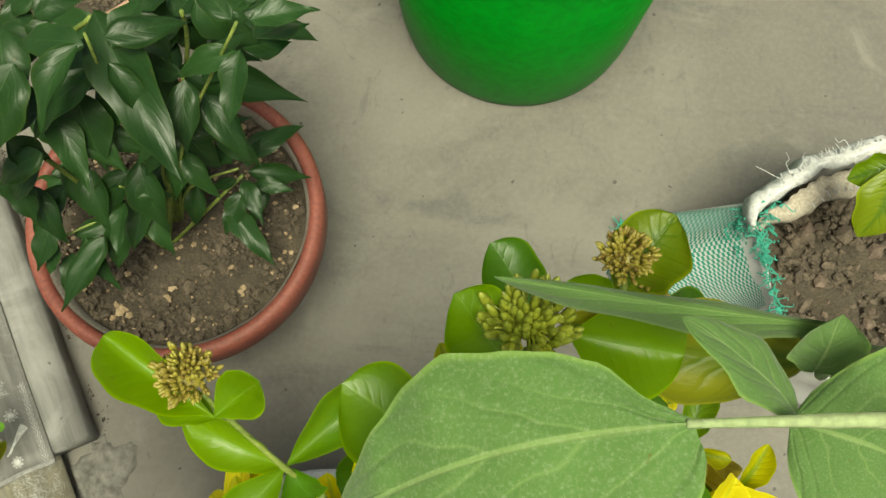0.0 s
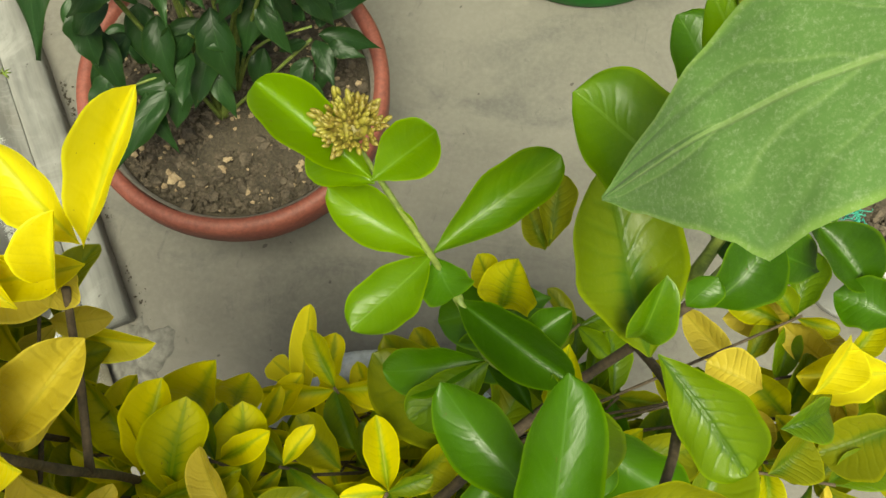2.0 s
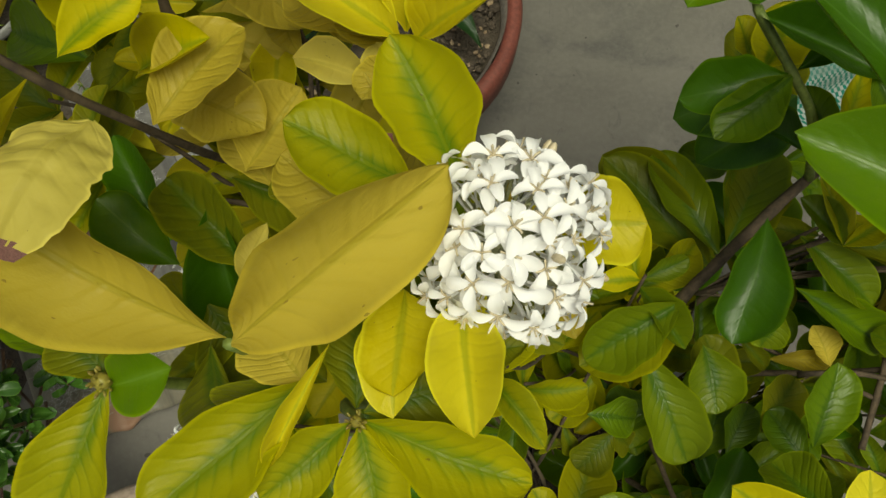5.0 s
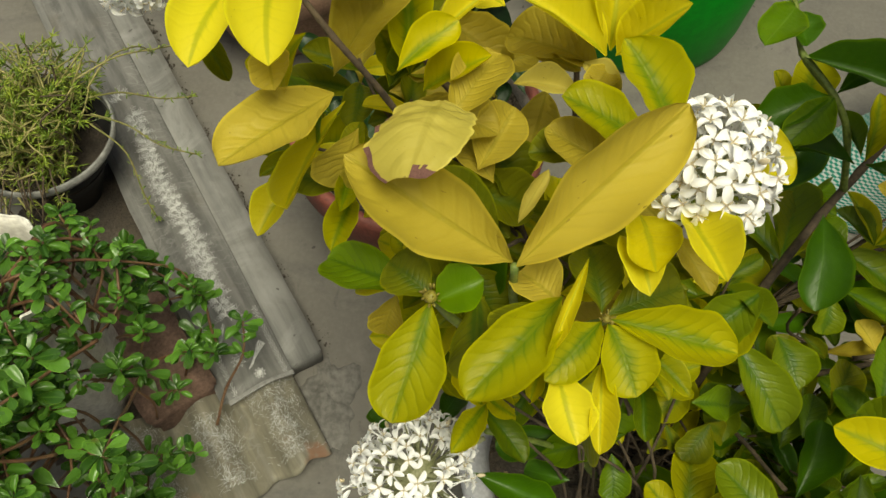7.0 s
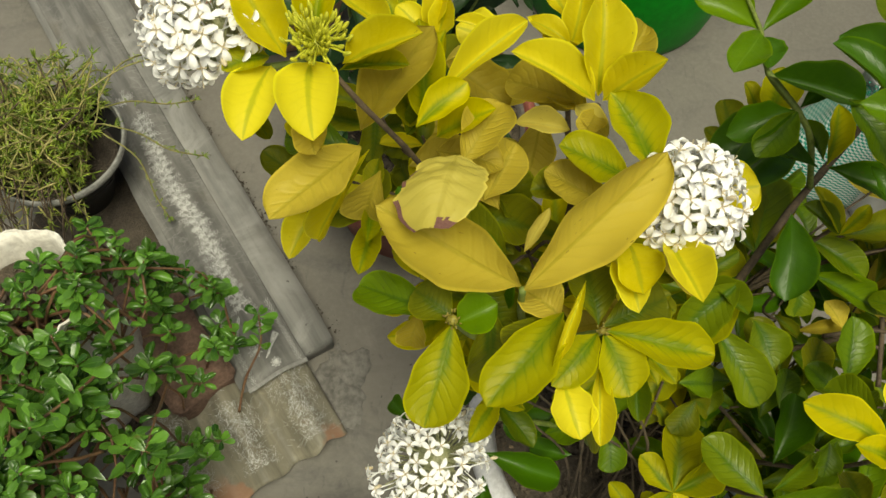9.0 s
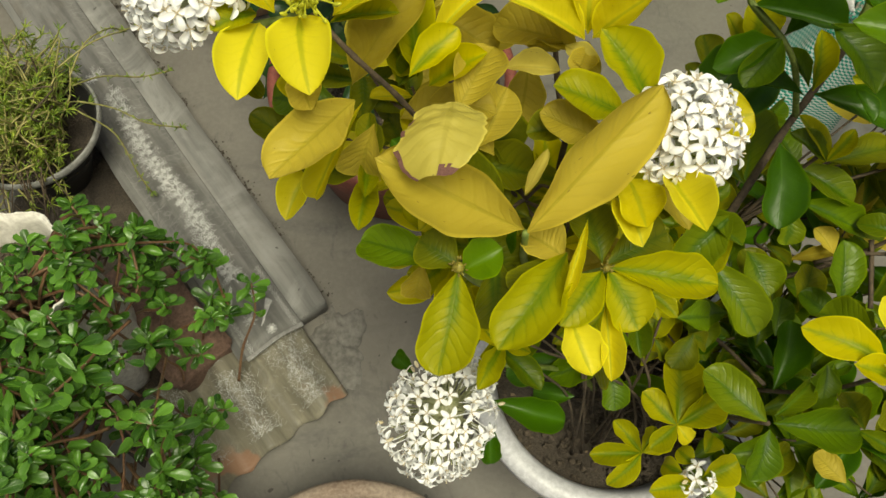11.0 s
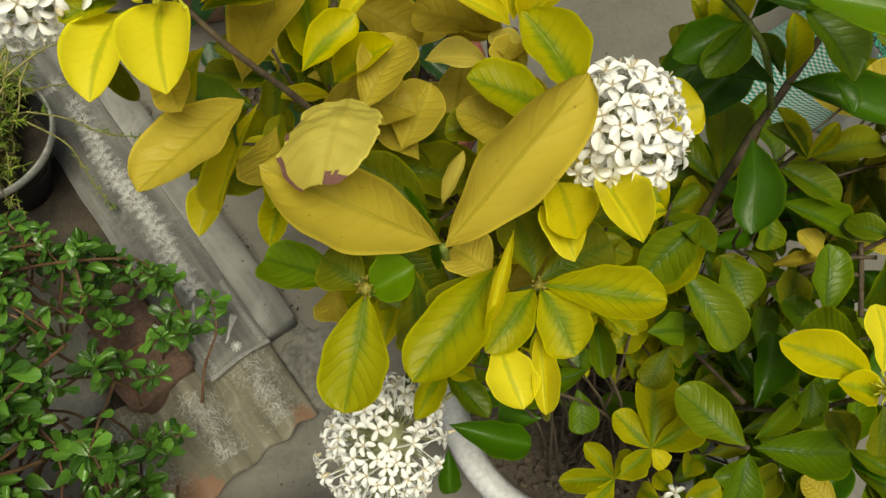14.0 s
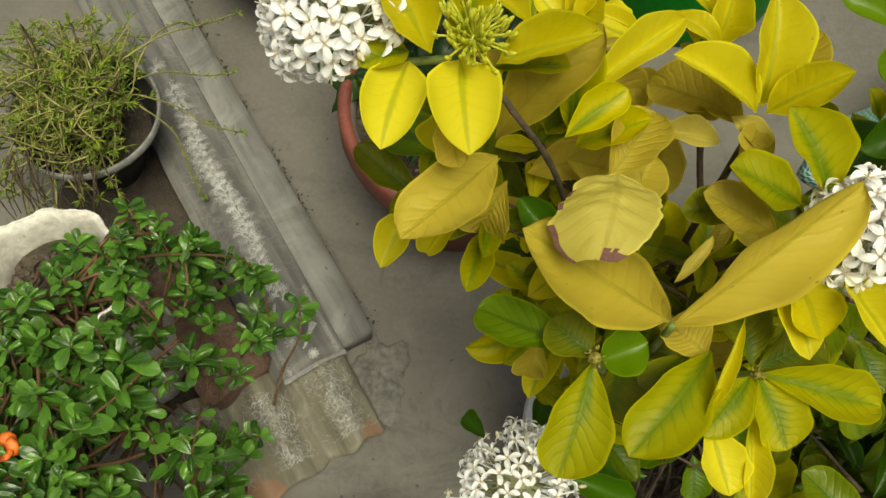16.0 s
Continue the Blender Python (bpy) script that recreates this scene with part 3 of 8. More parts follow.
def silk_web(blade, m, seed=3):
    """A patch of white spider silk on a blade made with the matrix m: strands that lie along the blade, gathered in two knots near the tip."""
    co, cols, rng = blade.data.vertices, 9, random.Random(seed)

    def at(u, q):
        i, j = min(19.0, u * 20), (q + 1) * 4
        a, b = int(i), int(j)
        low = co[a * cols + b].co.lerp(co[a * cols + b + 1].co, j - b)
        high = co[(a + 1) * cols + b].co.lerp(co[(a + 1) * cols + b + 1].co, j - b)
        return low.lerp(high, i - a) + Vector((0, 0, 0.012))

    lines = []
    for k in range(64):
        knot = rng.choice((0.02, 0.02, 0.20))
        q, u = knot + rng.gauss(0, 0.025), 0.80 + rng.uniform(-0.02, 0.015)
        drift, long = rng.gauss(-0.05 if knot < 0.1 else -0.10, 0.06), rng.choice((0.05, 0.12, 0.2, 0.27)) * rng.uniform(0.7, 1.1)
        lines.append([at(u - long * f, max(-0.9, min(0.9, q + drift * f + 0.05 * math.sin(f * 5 + k)))) for f in (0, 0.25, 0.5, 0.75, 1.0)])
    for k in range(5):
        q, u, r = rng.uniform(-0.1, 0.12), rng.uniform(0.50, 0.60), rng.uniform(0.04, 0.09)
        lines.append([at(u + 0.5 * r * math.sin(a), q + r * math.cos(a)) for a in (0.4, 1.2, 2.0, 2.8, 3.6, 4.4, 5.2)])
    web = part("silk_web", strokes([[m @ p for p in line] for line in lines], 0.0004, 0.00011), SILK, blade, "patch of white spider silk")
    tagged(web, kind="stuff")


def stem(parent, points, r0, r1, material, name="branch", knots=0.15, label=""):
    v, f = tube(points, r0, r1, knots=knots)
    return part(name, mesh_from(name, v, f), material, parent, label)


def blob(radius, squash=1.0, rings=5, segs=8, seed=0, rough=0.0):
    verts, faces = [], []
    for i in range(rings + 1):
        a = math.pi * i / rings
        for k in range(segs):
            b = 2 * math.pi * k / segs
            v = Vector((math.sin(a) * math.cos(b), math.sin(a) * math.sin(b), math.cos(a)))
            d = 1 + rough * noise.noise(v * 1.7 + Vector((seed * 3.3, 0, 0)))
            verts.append(Vector((v.x, v.y, v.z * squash)) * radius * d)
    for i in range(rings):
        for k in range(segs):
            n = (k + 1) % segs
            faces.append((i * segs + k, (i + 1) * segs + k, (i + 1) * segs + n, i * segs + n))
    return verts, faces


def moved(piece, m):
    v, f = piece
    return [m @ Vector(p) for p in v], f


def floret_mesh(seed):
    """Four plump oval white petals round a cream throat with four thin stamens, facing z, one unit across."""
    rng = random.Random(seed)
    verts, faces, tan = [], [], []
    for q in range(4):
        a = q * math.pi / 2 + rng.uniform(-0.12, 0.12)
        c, s = math.cos(a), math.sin(a)
        n, reach, droop, cup = len(verts), rng.uniform(0.94, 1.06), rng.uniform(0.02, 0.20), rng.uniform(0.05, 0.14)
        for i in range(8):
            u = i / 7
            w = 0.158 * math.sin(math.pi * min(1.0, 0.07 + 0.90 * u ** 0.86)) ** 0.62 * (0.50 + 0.56 * u)
            for j in (-2, -1, 0, 1, 2):
                x, y = 0.5 * j * w, 0.045 + 0.46 * reach * u
                z = 0.05 + 0.10 * math.sin(u * 1.9) - droop * u * u + cup * (0.5 * j) ** 2 * math.sin(math.pi * u)
                verts.append((c * x - s * y, s * x + c * y, z))
        for i in range(7):
            for j in range(4):
                k = n + i * 5 + j
                faces.append((k, k + 1, k + 6, k + 5))
    n = len(verts)
    for z, r in ((0.07, 0.055), (-0.10, 0.042), (-0.45, 0.030), (-0.9, 0.026)):
        for k in range(6):
            verts.append((r * math.cos(k * 1.0472), r * math.sin(k * 1.0472), z))
    for i in range(3):
        for k in range(6):
            faces.append((n + i * 6 + k, n + (i + 1) * 6 + k, n + (i + 1) * 6 + (k + 1) % 6, n + i * 6 + (k + 1) % 6))
    for k in range(5):
        a = k * math.pi / 2 + math.pi / 4
        tip = Vector((0.17 * math.cos(a), 0.17 * math.sin(a), 0.10)) if k < 4 else Vector((0.03, 0.02, 0.28))
        v, f = tube([(0, 0, 0.04), tip * 0.5 + Vector((0, 0, 0.05)), tip], 0.017, 0.024, 4)
        n = len(verts)
        verts += [tuple(p) for p in v]
        tan += range(len(faces), len(faces) + len(f))
        faces += [tuple(i + n for i in q) for q in f]
    me = mesh_from("floret", verts, faces)
    me.materials.append(None)
    me.materials.append(CREAM)
    for i in tan:
        me.polygons[i].material_index = 1
    return me


FLORETS = [floret_mesh(k) for k in range(5)]


def flower_head(parent, centre, radius, axis, count, size, stalk_from, seed, reach=1.62, stretch=(1, 1, 1)):
    """A round head of white four-petalled florets, each on its thin tube, over a green knot of stalks."""
    rng = random.Random(seed)
    centre, axis = Vector(centre), Vector(axis).normalized()
    turn = axis.to_track_quat("Z", "Y").to_matrix().to_4x4()
    foot = centre - axis * radius * 0.55
    core = blob(radius * 0.42, 0.8, 6, 10, seed, 0.3)
    pieces = [moved(core, Matrix.Translation(centre - axis * radius * 0.2) @ turn)]
    pieces.append(tube([stalk_from, (Vector(stalk_from) + foot) / 2 + Vector((0, 0, 0.003)), foot], 0.0022, 0.002, 6))
    places = []
    for i in range(count):
        h = 1 - reach * (i + 0.5) / count
        a = i * 2.39996 + rng.uniform(-0.3, 0.3)
        s = math.sqrt(max(0.0, 1 - h * h))
        d = (turn @ Vector((s * math.cos(a) * stretch[0], s * math.sin(a) * stretch[1], h * stretch[2], 0))).to_3d()
        swell = 1 + 0.10 * noise.noise(d * 2.0 + Vector((seed, 0, 0)))
        at = centre + d * radius * rng.uniform(0.84, 1.08) * swell
        pieces.append(tube([foot, (foot + at * 2) / 3, at - d.normalized() * size * 0.4], 0.0007, 0.0006, 4))
        places.append((at, d))
    head = part("flower_head", joined(pieces, "flower_head"), PALE_CORE, parent, "round head of white four-petalled florets")
    for i, (at, d) in enumerate(places):
        face = (d.normalized() + Vector((rng.uniform(-0.4, 0.4), rng.uniform(-0.4, 0.4), rng.uniform(-0.15, 0.4)))).normalized()
        m = Matrix.Translation(at) @ face.to_track_quat("Z", "Y").to_matrix().to_4x4() @ pose(0, 0, 0, 0, 0, rng.uniform(0, 90)) @ Matrix.Scale(size * rng.uniform(0.84, 1.12), 4)
        part("floret", FLORETS[i % 5], PETAL, head, m=m)
    buds = []
    for i in range(max(3, count // 14)):
        d = (turn @ Vector((rng.gauss(0, 1), rng.gauss(0, 1), rng.gauss(0.3, 0.7), 0))).to_3d().normalized()
        buds.append(moved(blob(0.0016, 2.2, 5, 6), Matrix.Translation(centre + d * radius * 1.1) @ d.to_track_quat("Z", "Y").to_matrix().to_4x4()))
    tagged(part("unopened_bud", joined(buds), CREAM, head, "cream closed buds between the florets"), kind="stuff")
    return head


def bud_head(parent, centre, radius, axis, count, material, seed, tall=1.0, long=0.0062, name="bud_head", label="cluster of closed club-shaped buds", loose=False):
    """A dome of small club-shaped closed buds."""
    rng = random.Random(seed)
    centre = Vector(centre)
    turn = Vector(axis).normalized().to_track_quat("Z", "Y").to_matrix().to_4x4()
    pieces = [moved(blob(radius * (0.3 if loose else 0.62), 0.85 * tall, 5, 8, seed, 0.3), Matrix.Translation(centre) @ turn)]
    for i in range(count):
        h = 1 - (0.85 if loose else 1.15) * (i + 0.5) / count
        a = i * 2.39996 + rng.uniform(-0.3, 0.3)
        s = math.sqrt(max(0.0, 1 - h * h))
        d = turn.to_3x3() @ Vector((s * math.cos(a), s * math.sin(a), h * tall))
        swell = 1 + 0.30 * noise.noise((d.x * 2.2 + seed, d.y * 2.2, d.z * 2.2))
        at = centre + d * radius * (rng.uniform(0.45, 1.0) if loose else rng.uniform(0.72, 1.0) * swell)
        if loose:
            pieces.append(tube([centre, (centre + at) / 2 + Vector((0, 0, 0.001)), at], 0.0007, 0.0006, 4))
        lean = d + Vector((rng.uniform(-0.35, 0.35), rng.uniform(-0.35, 0.35), rng.uniform(0.1, 0.7))) + Vector(axis) * (0.7 if loose else 0.0)
        pieces.append(moved(blob(long * (rng.uniform(0.13, 0.18) if loose else rng.uniform(0.18, 0.27)), 3.0 if loose else 2.1, 5, 6), Matrix.Translation(at) @ lean.to_track_quat("Z", "Y").to_matrix().to_4x4()))
    return tagged(part(name, joined(pieces), material, parent, label), kind="stuff")


def scatter(name, label, category, centre, radius, z, count, size, material, seed, rise=None, flat=0.7):
    """Loose crumbs lying on soil within a circle, all in one object."""
    rng = random.Random(seed)
    pieces = []
    shapes = [blob(1.0, flat, 3, 5, k, 0.9) for k in range(6)]
    for i in range(count):
        r, a = radius * math.sqrt(rng.random()), rng.uniform(0, 6.283)
        x, y = centre[0] + r * math.cos(a), centre[1] + r * math.sin(a)
        s = size * rng.uniform(0.4, 1.0) ** 2 * (2.2 if rng.random() < 0.06 else 1.0)
        top = z + (rise(x, y) if rise else 0)
        pieces.append(moved(shapes[i % 6], pose(x, y, top + s * 0.25, rng.uniform(-40, 40), rng.uniform(-40, 40), rng.uniform(0, 360)) @ Matrix.Scale(s, 4)))
    return tagged(part(name, joined(pieces, smooth=False), material), label, category, kind="stuff")


def soil_disc(name, label, centre, radius, z, material, seed, bumps=0.008, mound=0.0):
    """A rough round bed of soil."""
    verts, faces = [(centre[0], centre[1], z + mound)], []
    rings, segs = 14, 44
    for i in range(1, rings + 1):
        r = radius * i / rings
        for k in range(segs):
            a = 2 * math.pi * k / segs
            x, y = centre[0] + r * math.cos(a), centre[1] + r * math.sin(a)
            h = bumps * noise.fractal((x * 22 + seed, y * 22, seed), 0.8, 2.0, 4) + mound * (1 - (i / rings) ** 2)
            verts.append((x, y, z + h * (1 if i < rings else 0.3)))
    for k in range(segs):
        faces.append((0, 1 + k, 1 + (k + 1) % segs))
    for i in range(rings - 1):
        for k in range(segs):
            a, n = 1 + i * segs, (k + 1) % segs
            faces.append((a + k, a + segs + k, a + segs + n, a + n))
    return tagged(part(name, mesh_from(name, verts, faces), material), label, "soil", kind="stuff")


# ---- large structure ----
def floor_sheet():
    """One cement sheet out to the horizon, finely cut and faintly uneven near the pots."""
    near = [i * 0.05 - 1.5 for i in range(61)]
    lines = [-400, -60, -12, -4] + near + [4, 12, 60, 400]
    verts = [(x, y + 0.3, -0.0012 * (noise.noise((x * 5, y * 5, 0)) + 1) if abs(x) < 1.6 and abs(y) < 1.6 else 0) for y in lines for x in lines]
    n = len(lines)
    faces = [(j * n + i, j * n + i + 1, (j + 1) * n + i + 1, (j + 1) * n + i) for j in range(n - 1) for i in range(n - 1)]
    return tagged(part("floor", mesh_from("floor", verts, faces), FLOOR), "smooth grey cement floor with dark smears and specks", "floor", kind="structure")


floor_sheet()


def worn_block(size, seed, cuts=(12, 4, 2), chip=0.004, round_by=0.005):
    """A box with softened, chipped edges; its base is centred on the origin."""
    bm = bmesh.new()
    bmesh.ops.create_cube(bm, size=1.0)
    bmesh.ops.scale(bm, vec=size, verts=bm.verts)
    bmesh.ops.bevel(bm, geom=list(bm.edges), offset=round_by, segments=2, affect="EDGES")
    for axis, count in enumerate(cuts):
        for k in range(1, count):
            normal = Vector((0, 0, 0))
            normal[axis] = 1.0
            bmesh.ops.bisect_plane(bm, geom=bm.verts[:] + bm.edges[:] + bm.faces[:], plane_co=normal * (size[axis] * (k / count - 0.5)), plane_no=normal)
    for v in bm.verts:
        p = v.co * 24 + Vector((seed * 7.1, 0, 0))
        v.co += Vector((noise.noise(p), noise.noise(p + Vector((9, 0, 0))), noise.noise(p + Vector((0, 9, 0))))) * chip
        v.co.z += size[2] / 2
    return bm


ALONG = Vector((-0.502, 0.865, 0.0))
ACROSS = Vector((-0.865, -0.502, 0.0))
CORNER = Vector((-0.346, 0.196, 0.0))


def along_pose(s, w, z=0.0):
    """A pose whose y runs along the slab: s metres from its end, w from its right side."""
    p = CORNER + ALONG * s + ACROSS * w
    return Matrix.Translation((p.x, p.y, z)) @ pose(0, 0, 0, 0, 0, math.degrees(math.atan2(ALONG.y, ALONG.x)) - 90)


tagged(part("slab", worn_block((0.15, 1.5, 0.043), 2, (4, 40, 2), 0.002, 0.0025), SLAB, m=along_pose(0.75, 0.077)), "long pale grey stone slab lying on the floor, chipped at the edge", "slab")
def mortar_patch(centre, radius, seed):
    """A thin crust of spilt mortar with a ragged outline and a lumpy top."""
    verts, faces = [(centre[0], centre[1], 0.006)], []
    rings, segs = 12, 60
    for i in range(1, rings + 1):
        for k in range(segs):
            a = 2 * math.pi * k / segs
            r = radius * (i / rings) * (1 + 0.45 * noise.fractal((math.cos(a) * 1.6 + seed, math.sin(a) * 1.6, seed), 0.8, 2.0, 4))
            x, y = centre[0] + r * math.cos(a) * 0.75, centre[1] + r * math.sin(a) * 1.1
            h = 0.007 * (1 - (i / rings) ** 2) + 0.006 * noise.fractal((x * 40, y * 40, seed), 0.8, 2.0, 4)
            verts.append((x, y, max(0.0004, h) if i < rings else -0.002))
    for k in range(segs):
        faces.append((0, 1 + k, 1 + (k + 1) % segs))
    for i in range(rings - 1):
        for k in range(segs):
            a, n = 1 + i * segs, (k + 1) % segs
            faces.append((a + k, a + segs + k, a + segs + n, a + n))
    return mesh_from("mortar", verts, faces)


tagged(part("mortar", mortar_patch((-0.334, 0.140), 0.055, 3), MORTAR), "crumbled grey mortar spilt on the floor beside the slab", "mortar")


tagged(part("spilt_soil", mortar_patch((-0.735, 0.350), 0.150, 8), DARK_SOIL), "dark damp soil spilt on the floor round the pots", "soil", kind="stuff")
tagged(part("spilt_soil", mortar_patch((-0.640, 0.165), 0.130, 11), DARK_SOIL), "dark damp soil spilt under the purslane", "soil", kind="stuff")


def edge_debris():
    """Dark crumbs swept against the side of the slab."""
    rng = random.Random(17)
    pieces = []
    shapes = [blob(1.0, 0.6, 3, 5, k, 0.9) for k in range(5)]
    for i in range(1700):
        s = rng.uniform(-0.05, 0.75)
        if noise.noise((s * 14, 3, 0)) < rng.uniform(-0.1, 0.7):
            continue
        p = CORNER + ALONG * s - ACROSS * (0.003 + abs(rng.gauss(0, 0.005)) + (0.012 * rng.random() if s < 0.05 else 0))
        size = 0.0022 * rng.uniform(0.3, 1.0) ** 2
        pieces.append(moved(shapes[i % 5], pose(p.x, p.y, size * 0.3, rng.uniform(-40, 40), 0, rng.uniform(0, 360)) @ Matrix.Scale(size, 4)))
    tagged(part("debris", joined(pieces, smooth=False), DARK_SOIL), "dark crumbs of dirt along the slab edge", "dirt", kind="stuff")


edge_debris()


def corrugated(width, length, wave, height, skew, sag, seed, steps=60, rows=36, ragged=0.012):
    """A wavy sheet with a torn near edge and real thickness, laid along y from 0 to length."""
    verts, faces, uvs = [], [], []
    for side in (0, 1):
        for j in range(rows + 1):
            v = j / rows
            for i in range(steps + 1):
                x = width * (i / steps - 0.5)
                start = skew * (i / steps - 0.5) + ragged * noise.noise((x * 30, seed, 0))
                y = start + (length - start) * v
                z = height * math.sin(2 * math.pi * x / wave + 1.2) + sag * (1 - v) ** 2 + 0.002 * noise.noise((x * 12, y * 9, seed))
                verts.append((x, y, z - 0.0022 * side))
                uvs.append((x + 1, y + 1))
    n = (rows + 1) * (steps + 1)
    for j in range(rows):
        for i in range(steps):
            a = j * (steps + 1) + i
            faces.append((a, a + 1, a + steps + 2, a + steps + 1))
            faces.append((n + a, n + a + steps + 1, n + a + steps + 2, n + a + 1))
    for i in range(steps):
        faces.append((i, n + i, n + i + 1, i + 1))
    for j in range(rows):
        a, b = j * (steps + 1), (j + 1) * (steps + 1)
        faces.append((a, b, n + b, n + a))
        a, b = a + steps, b + steps
        faces.append((a, n + a, n + b, b))
    return mesh_from("corrugated", verts, faces, uvs)


def strokes(lines, lift=0.0008, width=0.0004):
    """Flat pale ribbons along short lines of (x, y) given with a height function."""
    verts, faces = [], []
    for pts in lines:
        n = len(verts)
        for k, p in enumerate(pts):
            q = pts[min(k + 1, len(pts) - 1)] - pts[max(k - 1, 0)]
            side = Vector((-q.y, q.x, 0)).normalized() * width * (1 - 0.5 * k / len(pts))
            verts += [p + side + Vector((0, 0, lift)), p - side + Vector((0, 0, lift))]
        for k in range(len(pts) - 1):
            a = n + 2 * k
            faces.append((a, a + 1, a + 3, a + 2))
    return mesh_from("strokes", verts, faces)


def lace_strip():
    """The long strip: one raised ridge that carries a printed fern pattern."""
    wave, high = 0.10, 0.005
    m = along_pose(-0.012, 0.095, 0.0495)
    ob = part("corrugated_sheet", corrugated(0.092, 1.4, wave, high, 0.0, 0.0, 1, 40, 60, 0.003), SHEET, m=m)
    tagged(ob, "long strip of grey corrugated plastic printed with white lace", "plastic sheet")

    def height(x, y):
        return high * math.sin(2 * math.pi * x / wave + 1.2) + 0.002 * noise.noise((x * 12, y * 9, 1))

    rng = random.Random(5)
    lines = []

    def stroke(x, y, a, long):
        pts = []
        for k in range(4):
            s = long * k / 3
            b = a + 0.22 * (k / 3) * (1 if math.cos(a) > 0 else -1)
            px, py = x + s * math.cos(b), y + s * math.sin(b)
            if abs(px) < 0.045:
                pts.append(Vector((px, py, height(px, py))))
        if len(pts) > 1:
            lines.append(pts)

    def petal(x, y, a, long, wide):
        """An outlined leaflet with a rib."""
        for side in (-1, 0, 1):
            pts = []
            for k in range(6):
                u = k / 5
                off = side * wide * math.sin(math.pi * u)
                px, py = x + long * u * math.cos(a) - off * math.sin(a), y + long * u * math.sin(a) + off * math.cos(a)
                if abs(px) < 0.045:
                    pts.append(Vector((px, py, height(px, py))))
            if len(pts) > 1:
                lines.append(pts)

    y, turn = 0.105, 1
    while y < 0.56:
        if rng.random() < (y - 0.42) / 0.14:
            y += 0.0068
            continue
        x0 = 0.003 + 0.004 * math.sin(y * 31) + rng.uniform(-0.001, 0.001)
        stroke(x0, y, math.pi / 2, 0.009)
        for k in range(4):
            a = math.pi / 2 - turn * (0.30 + 0.36 * k + rng.uniform(-0.15, 0.15))
            long = rng.uniform(0.010, 0.024) * (1.1 - 0.09 * k)
            stroke(x0, y + 0.001 * k, a, long)
            for j in range(4):
                d = long * (0.35 + 0.2 * j)
                for lean in (0.8, -0.8):
                    stroke(x0 + d * math.cos(a), y + 0.001 * k + d * math.sin(a), a + lean, 0.0045)
        if rng.random() < 0.5:
            stroke(x0 + turn * rng.uniform(0.004, 0.014), y, math.pi / 2 + rng.uniform(-0.7, 0.7), rng.uniform(0.004, 0.010))
        y, turn = y + 0.0068, -turn
    # the end motif: two rosettes, curved sprays and zigzag borders
    for cx, cy, r in ((-0.012, 0.048, 0.011), (0.016, 0.078, 0.009), (0.006, 0.018, 0.008)):
        for k in range(9):
            petal(cx, cy, k * 0.698, r, 0.0017)
    for k in range(16):
        a = 0.5 + 0.11 * k
        petal(-0.004 + 0.0022 * k, 0.030 + 0.0016 * k, a, 0.011, 0.0012)
        petal(-0.030 + 0.0012 * k, 0.066 + 0.0022 * k, 3.4 - a, 0.010, 0.0012)
    for border in (-0.036, 0.036):
        for k in range(34):
            stroke(border, 0.006 + 0.0032 * k, 0.9 if k % 2 else 2.24, 0.0048)
            stroke(border + 0.003, 0.006 + 0.0032 * k, 0.9 if k % 2 else 2.24, 0.0048)
    tagged(part("lace_print", strokes(lines, 0.0008, 0.00034), WHITE_PRINT, ob, "white fern-like printed lace", m=m), kind="stuff")
    part("flange", corrugated(0.093, 0.006, wave, high, 0.0, 0.0, 1, 40, 3, 0.001), FLANGE, ob, "narrow pale folded lip", m=along_pose(-0.013, 0.095, 0.0505))


def fibre_sheet():
    wave, high = 0.088, 0.014
    m = along_pose(-0.134, 0.182, 0.030)
    ob = part("corrugated_sheet", corrugated(0.262, 0.165, wave, high, 0.020, -0.006, 2, 60, 24, 0.018), FIBRE_SHEET, m=m)
    tagged(ob, "torn olive-grey corrugated sheet with pale glass fibres", "plastic sheet")
    rng = random.Random(8)
    lines = []
    for i in range(5200):
        x, y, a = rng.uniform(-0.125, 0.125), rng.uniform(0.02, 0.15), rng.uniform(0, 3.14)
        if math.sin(2 * math.pi * x / wave + 1.2) < rng.uniform(-0.9, 1.0) or noise.noise((x * 25, y * 25, 3)) < rng.uniform(-0.6, 0.35):
            continue
        pts, long = [], rng.uniform(0.004, 0.013)
        for k in range(4):
            s = long * k / 3
            px, py = x + s * math.cos(a + 0.03 * k), y + s * math.sin(a + 0.03 * k)
            pts.append(Vector((px, py, high * math.sin(2 * math.pi * px / wave + 1.2) - 0.006 * (1 - py / 0.165) ** 2 + 0.002 * noise.noise((px * 12, py * 9, 2)))))
        lines.append(pts)
    tagged(part("glass_fibre", strokes(lines, 0.0009, 0.00019), WHITE_PRINT, ob, "pale strands of glass fibre", m=m), kind="stuff")


lace_strip()
fibre_sheet()
tagged(part("brick", worn_block((0.10, 0.20, 0.07), 5, (5, 8, 3), 0.006, 0.006), BRICK, m=pose(-0.578, 0.190, 0.0, 0, 0, 37)), "old brown-red brick lying on its bed on the floor", "brick")

# ---- pots ----
CHILLI_AT, TUB_AT, BOWL_AT, BLACK_AT, BUCKET_AT = (-0.224, 0.455), (0.004, 0.009), (-0.331, -0.244), (-0.747, 0.462), (0.171, 0.899)
FAR_AT = (-0.46, 0.86)


